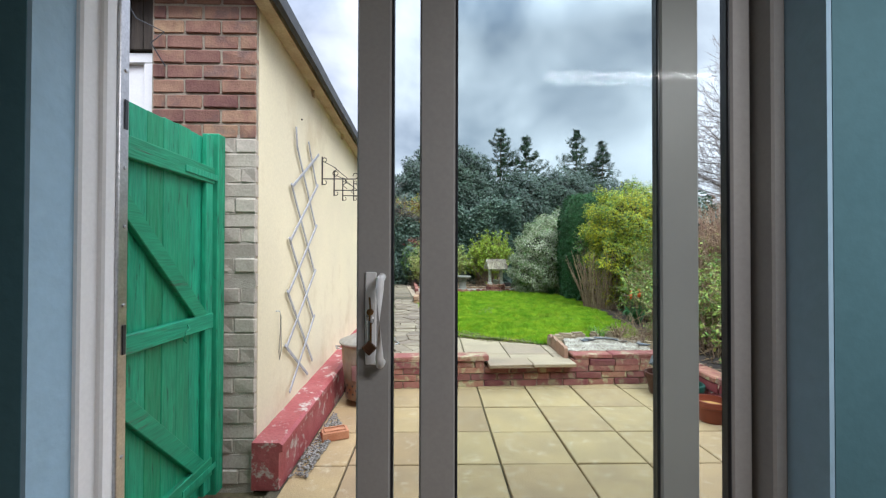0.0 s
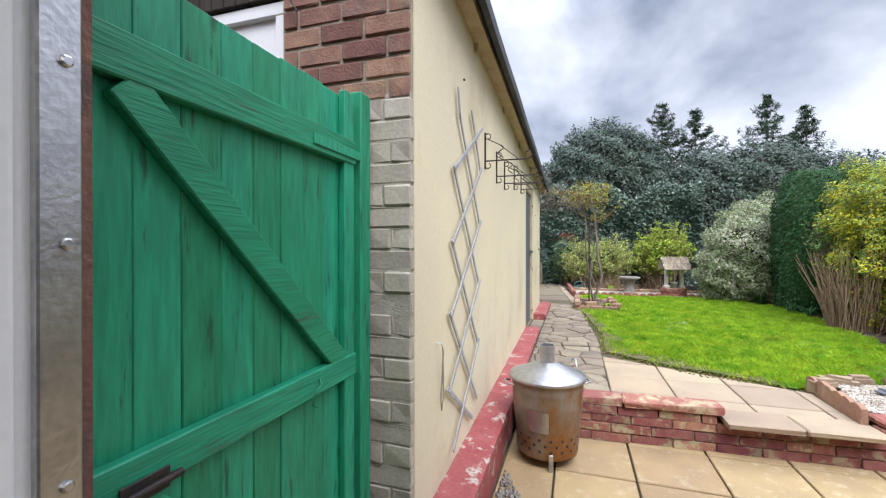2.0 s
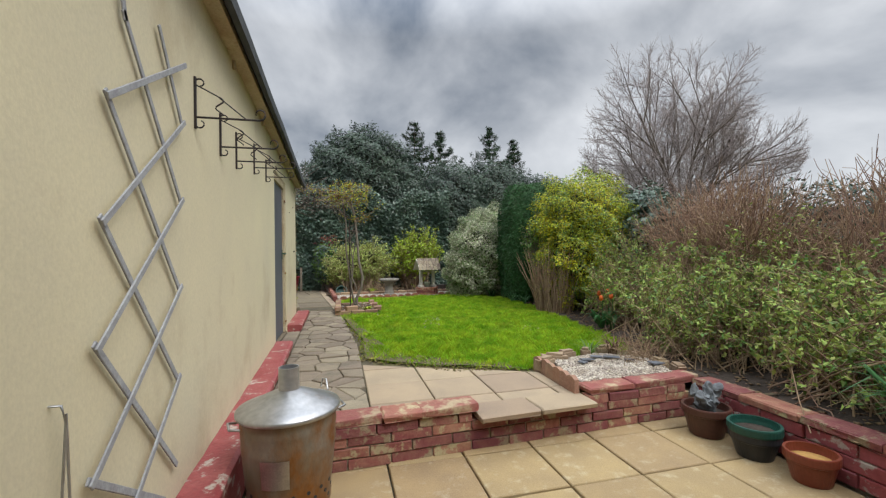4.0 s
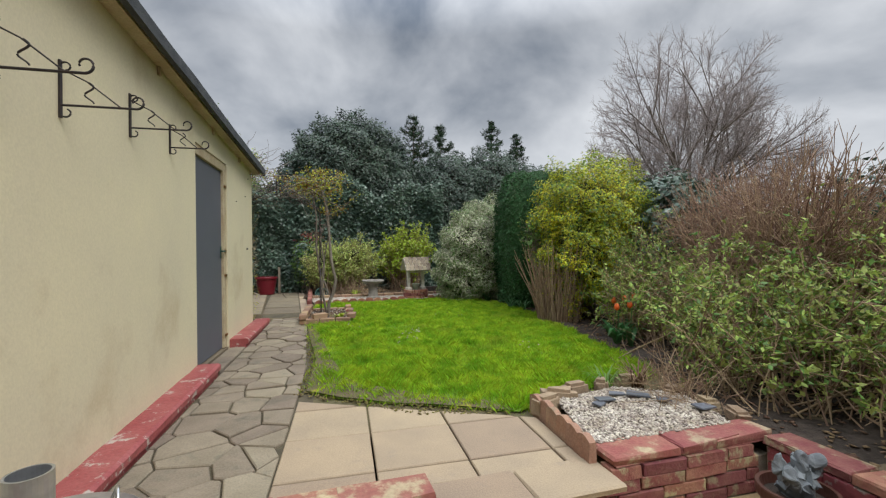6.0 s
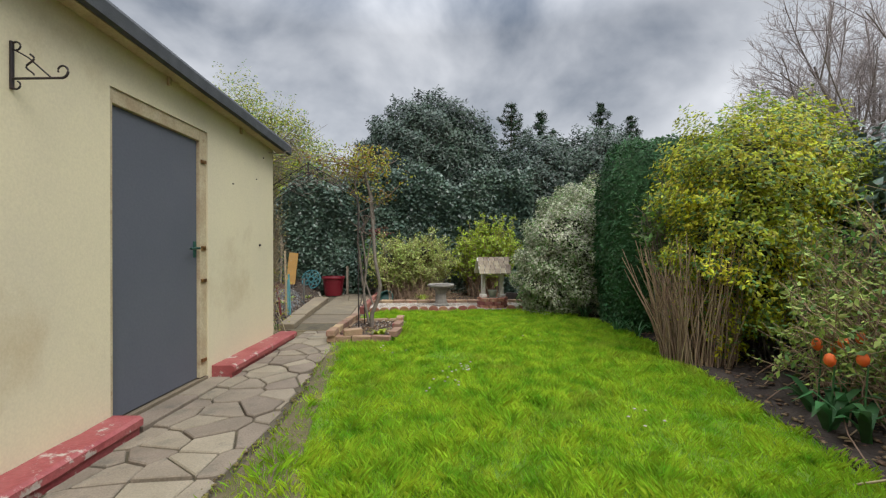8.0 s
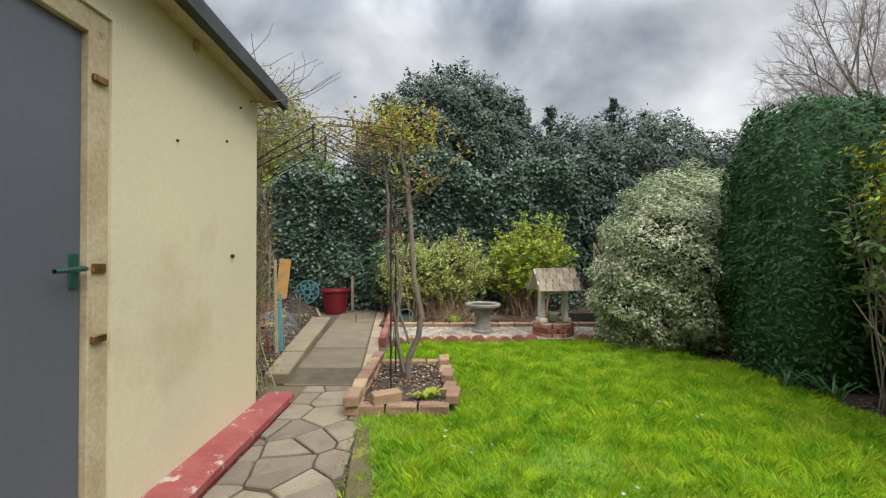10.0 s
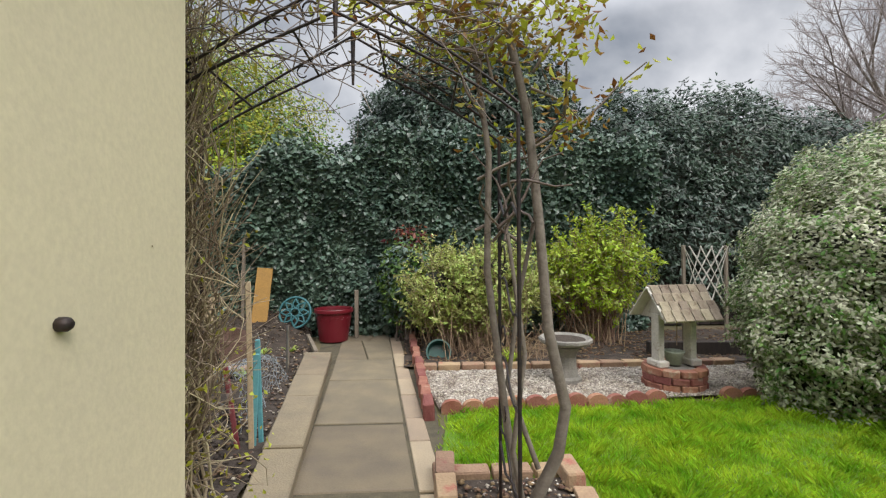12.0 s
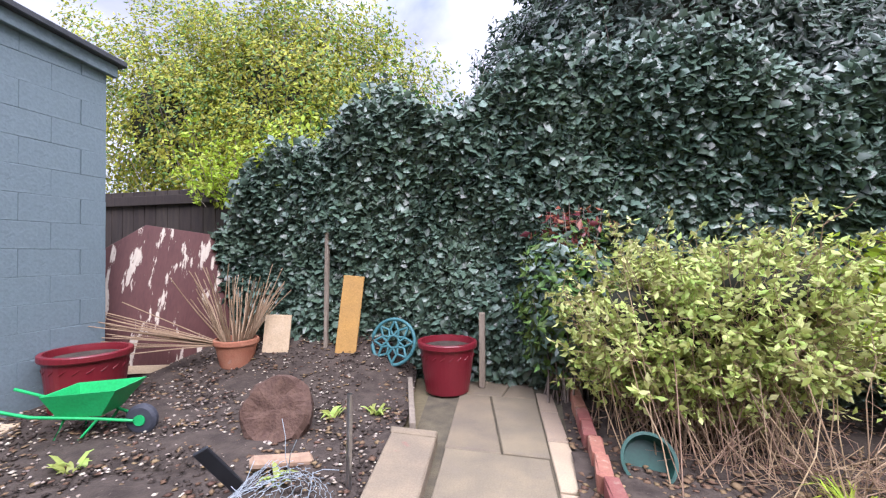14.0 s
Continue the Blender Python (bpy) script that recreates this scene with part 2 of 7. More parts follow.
M_MORTAR = mat("mortar", (0.36, 0.32, 0.24), (0.26, 0.22, 0.17), 14, 0.95, 0.5, 120)
M_MORTAR_GREY = mat("painted_mortar", (0.44, 0.40, 0.335), (0.33, 0.30, 0.25), 14, 0.95, 0.5, 120)
M_REDPAINT = mat("flaking_red_paint", (0.25, 0.050, 0.055), (0.31, 0.085, 0.085), 5, 0.55, 0.35, 45, rand=0.1, stain=((0.42, 0.36, 0.31), 9, 0.565, 0.62))
M_REDPAINT_OLD = mat("half_flaked_red_brick", (0.19, 0.050, 0.048), (0.26, 0.12, 0.085), 11, 0.8, 0.6, 60, rand=0.35, stain=((0.30, 0.24, 0.14), 7, 0.54, 0.60))
M_COPING = mat("flaked_red_coping", (0.25, 0.075, 0.065), (0.30, 0.14, 0.10), 6, 0.75, 0.5, 50, rand=0.15, stain=((0.40, 0.32, 0.20), 6, 0.52, 0.62))
M_SLAB = mat("buff_concrete_slab", (0.38, 0.275, 0.135), (0.31, 0.225, 0.12), 3.5, 0.8, 0.35, 150, rand=0.10, stain=((0.44, 0.36, 0.23), 11, 0.55, 0.72))
M_SANDSTONE = mat("pale_sandstone_slab", (0.37, 0.285, 0.19), (0.30, 0.235, 0.165), 3, 0.85, 0.3, 120, rand=0.12, stain=((0.27, 0.22, 0.17), 5, 0.58, 0.78))
M_STONE = mat("grey_crazy_stone", (0.20, 0.165, 0.118), (0.26, 0.215, 0.158), 4, 0.85, 0.45, 90, rand=0.2, stain=((0.13, 0.12, 0.09), 6, 0.55, 0.75))
M_PATHSLAB = mat("worn_path_slab", (0.215, 0.174, 0.110), (0.155, 0.128, 0.088), 4, 0.85, 0.45, 120, rand=0.09, stain=((0.17, 0.14, 0.10), 5, 0.55, 0.75))
M_JOINT = mat("mossy_joint", (0.07, 0.06, 0.04), (0.12, 0.10, 0.06), 10, 0.95, 0.6, 120)
M_GREEN = mat("green_painted_wood", (0.014, 0.215, 0.106), (0.024, 0.280, 0.142), 5, 0.5, 0.5, 26, rand=0.14, stretch=(1, 2.2, 0.30), stain=((0.010, 0.10, 0.050), 12, 0.585, 0.66), grain=0.2)
M_GREEN_RAIL = mat("green_painted_rail", (0.012, 0.205, 0.103), (0.021, 0.268, 0.136), 5, 0.5, 0.35, 34, rand=0.12, stretch=(1, 0.22, 3.2), stain=((0.05, 0.10, 0.06), 9, 0.60, 0.68), grain=0.22)
M_UPVC = mat("white_upvc", (0.82, 0.82, 0.81), (0.78, 0.78, 0.77), 2, 0.35, 0.02, 80, grain=0.03)
# darker copy of the white uPVC, with the indoor shade put into its colour
M_UPVC_SHADE = mat("shaded_white_upvc", (0.36, 0.35, 0.33), (0.32, 0.31, 0.30), 2, 0.4, 0.03, 80, grain=0.04)
M_STEEL = mat("worn_steel", (0.55, 0.55, 0.55), (0.45, 0.45, 0.46), 20, 0.35, 0.1, 120, metal=1.0)
M_BRASS = mat("worn_brass", (0.40, 0.24, 0.09), (0.20, 0.10, 0.05), 30, 0.4, 0.2, 90, metal=0.9)
M_GALV = mat("galvanised_steel", (0.50, 0.50, 0.50), (0.40, 0.41, 0.42), 7, 0.38, 0.12, 30, metal=0.85, stain=((0.30, 0.15, 0.05), 4, 0.58, 0.8))
M_DOOR = mat("grey_painted_door", (0.100, 0.108, 0.130), (0.115, 0.122, 0.145), 1.5, 0.5, 0.08, 50, grain=0.05)
M_FRAMEWOOD = mat("cream_painted_frame", (0.50, 0.43, 0.28), (0.40, 0.31, 0.19), 6, 0.7, 0.3, 60, stain=((0.30, 0.20, 0.11), 8, 0.6, 0.72))
M_FELT = mat("roof_felt", (0.045, 0.05, 0.055), (0.07, 0.075, 0.08), 8, 0.85, 0.4, 160)
M_BLACK = mat("black_plastic", (0.018, 0.02, 0.024), (0.03, 0.033, 0.037), 4, 0.4, 0.05, 60)
M_IRON = mat("black_iron", (0.025, 0.024, 0.025), (0.05, 0.035, 0.03), 30, 0.55, 0.2, 90, metal=0.3)
M_TRELLIS = mat("weathered_grey_trellis", (0.36, 0.37, 0.38), (0.28, 0.28, 0.29), 14, 0.75, 0.3, 70)
M_PALEBOWL = mat("pale_grey_plastic", (0.42, 0.46, 0.50), (0.36, 0.40, 0.44), 6, 0.5, 0.1, 50)
M_OLDPOST = mat("weathered_brown_post", (0.27, 0.225, 0.17), (0.19, 0.155, 0.115), 10, 0.85, 0.4, 60, stretch=(3, 3, 0.5))
M_SOIL = mat("dark_soil", (0.032, 0.023, 0.017), (0.070, 0.053, 0.040), 9, 0.95, 1.0, 45, stain=((0.15, 0.12, 0.095), 30, 0.64, 0.7))
M_LAWN = mat("lawn_ground", (0.10, 0.19, 0.012), (0.14, 0.23, 0.018), 1.6, 0.9, 0.6, 90, stain=((0.13, 0.15, 0.03), 2.5, 0.62, 0.75))
M_BLADE = mat("grass_blade", (0.16, 0.35, 0.012), (0.43, 0.57, 0.030), 5.0, 0.65, 0, 40, island=0.3, trans=0.35, spec=0.25, stain=((0.33, 0.38, 0.04), 1.7, 0.56, 0.75))
M_EARTH = mat("rough_ground", (0.15, 0.115, 0.07), (0.10, 0.095, 0.04), 0.8, 0.95, 0.8, 30)
M_CHIP = mat("white_chipping", (0.50, 0.45, 0.38), (0.27, 0.22, 0.17), 7, 0.85, 0.3, 90, island=0.4)
M_CHIPBASE = mat("gravel_base", (0.28, 0.23, 0.18), (0.15, 0.12, 0.09), 25, 0.95, 0.9, 70)
M_SLATE = mat("slate_piece", (0.10, 0.11, 0.13), (0.14, 0.15, 0.17), 12, 0.5, 0.2, 70, rand=0.2)
M_TERRA = mat("terracotta", (0.36, 0.14, 0.07), (0.42, 0.20, 0.11), 8, 0.8, 0.3, 80, rand=0.12, stain=((0.42, 0.34, 0.27), 7, 0.62, 0.75))
M_SCALLOP = mat("weathered_scallop", (0.29, 0.15, 0.10), (0.35, 0.22, 0.15), 7, 0.9, 0.5, 60, rand=0.15, stain=((0.20, 0.16, 0.11), 6, 0.55, 0.7))
M_REDEDGE = mat("old_red_edging", (0.24, 0.085, 0.06), (0.30, 0.14, 0.095), 8, 0.9, 0.5, 70, rand=0.3, stain=((0.36, 0.28, 0.20), 8, 0.58, 0.7))
M_ROCK = mat("edging_rock", (0.24, 0.17, 0.11), (0.32, 0.24, 0.16), 9, 0.9, 0.6, 60, rand=0.25)
M_REDPOT = mat("dark_red_glazed_plastic", (0.15, 0.012, 0.018), (0.17, 0.016, 0.022), 4, 0.32, 0.05, 50, rand=0.05, grain=0.05)
M_BROWNPOT = mat("brown_glazed_pot", (0.07, 0.03, 0.022), (0.085, 0.035, 0.025), 4, 0.35, 0.05, 50)
M_GREENPOT = mat("dark_green_plastic", (0.012, 0.06, 0.045), (0.015, 0.075, 0.055), 4, 0.4, 0.05, 50)
M_BARROW = mat("bright_green_plastic", (0.012, 0.36, 0.10), (0.015, 0.40, 0.12), 4, 0.4, 0.04, 50)
M_GREYSTONE = mat("weathered_cast_stone", (0.27, 0.25, 0.215), (0.18, 0.17, 0.145), 9, 0.9, 0.5, 70, stain=((0.14, 0.13, 0.10), 8, 0.56, 0.72))
M_WHITEWOOD = mat("weathered_white_paint", (0.58, 0.55, 0.49), (0.48, 0.45, 0.38), 9, 0.75, 0.3, 60, rand=0.12, stain=((0.26, 0.21, 0.15), 10, 0.58, 0.68))
M_BLUEWALL = mat("blue_grey_painted_wall", (0.145, 0.195, 0.212), (0.175, 0.225, 0.238), 1.4, 0.75, 0.5, 45, grain=0.08, stain=((0.11, 0.145, 0.15), 2.2, 0.56, 0.75))
M_FENCE = mat("dark_fence_board", (0.035, 0.028, 0.024), (0.06, 0.046, 0.036), 5, 0.85, 0.5, 60, rand=0.25, stretch=(4, 4, 0.4))
M_BROWNTABLE = mat("peeling_brown_table", (0.085, 0.030, 0.026), (0.10, 0.038, 0.032), 6, 0.6, 0.35, 50, stain=((0.52, 0.45, 0.36), 6.5, 0.57, 0.595), stretch=(1.5, 1.5, 0.32))
M_PLYWOOD = mat("raw_board", (0.55, 0.43, 0.28), (0.48, 0.36, 0.22), 6, 0.8, 0.25, 60)
M_OCHRE = mat("ochre_board", (0.46, 0.26, 0.07), (0.38, 0.22, 0.07), 5, 0.8, 0.3, 60)
M_WALLBLUE = mat("pale_blue_plaster", (0.32, 0.48, 0.60), (0.34, 0.50, 0.62), 3, 0.7, 0.25, 25, grain=0.04)
M_WALLTEAL = mat("teal_plaster", (0.07, 0.16, 0.19), (0.08, 0.175, 0.205), 3, 0.75, 0.2, 30, grain=0.04)
M_INFLOOR = mat("laminate_floor", (0.22, 0.14, 0.08), (0.28, 0.18, 0.10), 3, 0.5, 0.1, 40)
M_CEIL = mat("white_ceiling", (0.70, 0.70, 0.68), (0.66, 0.66, 0.64), 2, 0.9, 0.05, 50)
M_BARK = mat("grey_bark", (0.15, 0.125, 0.10), (0.22, 0.19, 0.155), 18, 0.9, 0.5, 60)
M_TREETWIG = mat("purple_grey_twig", (0.29, 0.25, 0.24), (0.35, 0.305, 0.29), 10, 0.9, 0, 60, island=0.2)
M_TWIG = mat("grey_brown_twig", (0.16, 0.125, 0.10), (0.22, 0.18, 0.15), 10, 0.9, 0.2, 60, island=0.25)
M_TANTWIG = mat("dry_tan_twig", (0.26, 0.17, 0.10), (0.35, 0.25, 0.16), 6, 0.9, 0.2, 60, island=0.3)
M_BROWNTWIG = mat("reddish_brown_twig", (0.25, 0.15, 0.10), (0.35, 0.235, 0.155), 6, 0.9, 0.2, 60, island=0.35)
# near-black colour that paints the shade deep inside bushes and ivy
M_DARKCORE = mat("painted_inner_shade", (0.022, 0.026, 0.015), (0.035, 0.035, 0.022), 5, 0.95, 0.8, 25)


def leafmat(name, a, b, isl=0.35, rough=0.5, trans=0.25, spec=0.4, stain=None):
    return mat(name, a, b, 1.3, rough, 0, 20, island=isl, trans=trans, spec=spec, stain=stain)


L_LAUREL = leafmat("dark_evergreen_leaf", (0.034, 0.061, 0.040), (0.064, 0.101, 0.060), 0.5, 0.38, 0.10, 0.5)
L_IVY = leafmat("ivy_leaf", (0.055, 0.095, 0.066), (0.105, 0.160, 0.105), 0.5, 0.35, 0.10, 0.55)
L_CONIFER = leafmat("conifer_needles", (0.018, 0.042, 0.018), (0.028, 0.060, 0.022), 0.4, 0.7, 0.1, 0.2)
L_HEDGE = leafmat("clipped_hedge_leaf", (0.028, 0.078, 0.024), (0.045, 0.11, 0.034), 0.4, 0.65, 0.15, 0.25, ((0.085, 0.055, 0.03), 1.7, 0.62, 0.72))
L_VARI = leafmat("cream_edged_leaf", (0.28, 0.31, 0.17), (0.62, 0.60, 0.44), 0.5, 0.5, 0.2)
L_GOLD = leafmat("golden_leaf", (0.60, 0.53, 0.02), (0.34, 0.40, 0.03), 0.45, 0.5, 0.3)
L_LIME = leafmat("lime_leaf", (0.34, 0.46, 0.03), (0.42, 0.50, 0.05), 0.35, 0.55, 0.35)
L_PALE = leafmat("pale_green_leaf", (0.40, 0.46, 0.12), (0.54, 0.54, 0.22), 0.45, 0.5, 0.3)
L_MID = leafmat("mid_green_leaf", (0.10, 0.19, 0.040), (0.18, 0.27, 0.065), 0.45, 0.5, 0.3)
L_RUST = leafmat("rusty_new_leaf", (0.22, 0.15, 0.025), (0.28, 0.11, 0.03), 0.4, 0.5, 0.3)
L_RED = leafmat("red_new_leaf", (0.18, 0.035, 0.035), (0.24, 0.08, 0.05), 0.5, 0.4, 0.3)
L_DRY = leafmat("dry_brown_leaf", (0.15, 0.09, 0.05), (0.22, 0.14, 0.08), 0.4, 0.8, 0.15)
L_STRAP = leafmat("strap_leaf", (0.05, 0.14, 0.045), (0.08, 0.18, 0.06), 0.3, 0.45, 0.3)
L_LIMEDULL = leafmat("fresh_green_leaf", (0.28, 0.36, 0.07), (0.42, 0.48, 0.125), 0.4, 0.5, 0.3)
L_TULIP = leafmat("tulip_petal", (0.70, 0.10, 0.03), (0.80, 0.17, 0.05), 0.2, 0.45, 0.35)
L_YOUNGGOLD = leafmat("young_yellow_green_leaf", (0.33, 0.36, 0.035), (0.46, 0.44, 0.05), 0.4, 0.5, 0.35)


def glass_mat():
    m = bpy.data.materials.new("clear_glass")
    m.use_nodes = True
    n, l = m.node_tree.nodes, m.node_tree.links
    n.remove(n["Principled BSDF"])
    t, g, f, x = n.new("ShaderNodeBsdfTransparent"), n.new("ShaderNodeBsdfGlossy"), n.new("ShaderNodeFresnel"), n.new("ShaderNodeMixShader")
    t.inputs[0].default_value = (0.90, 0.93, 0.92, 1)
    g.inputs["Roughness"].default_value = 0.02
    f.inputs[0].default_value = 1.075
    l.new(f.outputs[0], x.inputs[0])
    l.new(t.outputs[0], x.inputs[1])
    l.new(g.outputs[0], x.inputs[2])
    l.new(x.outputs[0], n["Material Output"].inputs[0])
    return m


M_GLASS = glass_mat()

# ---------- ground ----------
def ground_height(x, y):
    if y < 4.82 and x < 2.72:
        return PATIO - 0.06
    if y < 2.0:
        return PATIO - 0.06 if x < 2.72 else 0.02
    return zp(y) - 0.022


def build_ground():
    xs = [-900, -120, -30, -9, -6.5, -5, -3.6, -2.4, -1.6, -1.16, -0.5, 0.5, 1.5, 2.70, 2.74, 3.2, 4, 5, 6.5, 9, 30, 120, 900]
    ys = [-900, -120, -20, -5, 0, 1.2, 2.5, 3.5, 4.80, 4.84, 5.5, 6.5, 7.5, 8.5, 9.5, 10.5, 11.5, 13, 15, 18, 30, 120, 900]
    v = [(x, y, ground_height(x, y)) for y in ys for x in xs]
    w = len(xs)
    f = [(j * w + i, j * w + i + 1, (j + 1) * w + i + 1, (j + 1) * w + i) for j in range(len(ys) - 1) for i in range(w - 1)]
    ob = new("ground", raw("ground", v, f, M_EARTH))
    tagged(ob, "rough earth ground under the garden", "ground", kind="structure")


build_ground()

LAWN_EDGE = [(-0.12, 6.42), (0.15, 6.20), (0.5, 6.02), (0.9, 5.84), (1.45, 5.60), (1.9, 5.85), (2.4, 5.95), (2.9, 6.0), (3.10, 6.3), (3.15, 6.9), (3.22, 7.6), (3.30, 8.5), (3.36, 9.4), (3.30, 10.2),
             (3.05, 11.0), (2.95, 11.6), (2.85, 11.86), (2.0, 11.82), (1.0, 11.78), (0.2, 11.74), (-0.36, 11.68), (-0.44, 11.0), (-0.42, 10.0), (-0.36, 9.4), (-0.24, 8.4), (-0.10, 7.4)]


def inside(poly, px, py):
    hit = np.zeros(len(px), bool)
    n = len(poly)
    for i in range(n):
        (x0, y0), (x1, y1) = poly[i], poly[(i + 1) % n]
        cond = (y0 > py) != (y1 > py)
        with np.errstate(divide="ignore", invalid="ignore"):
            xx = (x1 - x0) * (py - y0) / (y1 - y0 + 1e-12) + x0
        hit ^= cond & (px < xx)
    return hit


def zpv(y):
    return 0.08 + 0.12 * np.clip((y - 5.5) / 5.5, 0, 1)


def sheet(name, poly, lift, material, label, category, cell=0.12, rough_z=0.012, kind="structure"):
    """A patch of ground cut to an outline, gently uneven."""
    bm = bmesh.new()
    vs = [bm.verts.new((x, y, 0)) for x, y in poly]
    bm.faces.new(vs)
    xs, ys = [p[0] for p in poly], [p[1] for p in poly]
    for axis, lo, hi in ((0, min(xs), max(xs)), (1, min(ys), max(ys))):
        k = lo + cell
        while k < hi:
            co, no = [0, 0, 0], [0, 0, 0]
            co[axis], no[axis] = k, 1
            bmesh.ops.bisect_plane(bm, geom=bm.verts[:] + bm.edges[:] + bm.faces[:], plane_co=co, plane_no=no)
            k += cell
    for v in bm.verts:
        v.co.z = zp(v.co.y) + float(heap(v.co.x, v.co.y)) + lift + rough_z * noise.noise(v.co * 3.1)
    bmesh.ops.recalc_face_normals(bm, faces=bm.faces[:])
    if bm.faces and sum(f.normal.z for f in bm.faces) < 0:
        bmesh.ops.reverse_faces(bm, faces=bm.faces[:])
    ob = new(name, to_mesh(name, bm, material, True))
    return tagged(ob, label, category, kind=kind)


sheet("lawn", LAWN_EDGE, -0.005, M_LAWN, "bright green mown lawn with moss patches", "lawn", 0.25)


# ---------- house with the sliding door ----------
def build_house():
    w = thing("house_wall", 0, 1.17, 0, label="plastered house wall round the sliding patio door opening", category="wall", kind="structure")
    for nm, x0, x1, z0, z1 in (("wall_left", -6, -1.0, -0.25, 2.75), ("wall_right", 1.0, 6, -0.25, 2.75), ("wall_over", -1.0, 1.0, 2.34, 2.75), ("wall_upper", -6, 6, 2.75, 2.95), ("wall_sill", -1.0, 1.0, -0.25, -0.06)):
        part(nm, box(x0, x1, -0.10, 0.17, z0, z1), M_BRICK_RED, w)
    # plaster skin inside, with the reveals painted pale blue
    for nm, x0, x1 in (("wall_plaster", -3.0, -0.99), ("wall_plaster", 0.995, 3.0)):
        part(nm, box(x0, x1, -0.155, -0.103, -0.05, 2.55), M_WALLTEAL, w)
    part("wall_plaster", box(-0.99, 0.995, -0.155, -0.103, 2.33, 2.55), M_WALLTEAL, w)
    part("reveal", box(-0.998, -0.978, -0.153, -0.028, -0.05, 2.34), M_WALLBLUE, w, "pale blue painted plaster reveal")
    part("reveal", box(0.982, 1.002, -0.153, -0.028, -0.05, 2.34), M_WALLBLUE, w, "pale blue painted plaster reveal")
    part("reveal", box(-0.99, 0.99, -0.152, -0.028, 2.318, 2.342), M_WALLBLUE, w)
    room = thing("room_shell", 0, -1, 0, label="dim teal painted room behind the patio door", category="room", kind="structure")
    part("floor", box(-3, 3, -2.5, 2.05, -0.10, -0.05), M_INFLOOR, room)
    part("ceiling", box(-3.1, 3.1, -2.6, 2.05, 2.55, 2.65), M_CEIL, room)
    part("wall_back", box(-3.1, 3.1, -2.62, -2.5, -0.1, 2.55), M_WALLTEAL, room)
    part("wall_side", box(-3.1, -3.0, -2.5, 2.0, -0.1, 2.55), M_WALLTEAL, room)
    part("wall_side", box(3.0, 3.1, -2.5, 2.0, -0.1, 2.55), M_WALLTEAL, room)


build_house()

sh = thing("wall_shelf", -1.4, 0.94, 1.43, label="black wall shelf on the teal plaster", category="shelf")
part("board", box(-0.25, 0.285, -0.09, 0.072, 0.0, 0.026, 0.003), M_BLACK, sh)
part("bracket", box(-0.02, 0.0, -0.06, 0.072, -0.09, -0.002, 0.002), M_BLACK, sh)


def stile(bm, x0, x1, y0, y1, z0, z1):
    box(x0, x1, y0, y1, z0, z1, 0.006, bm)
    return bm


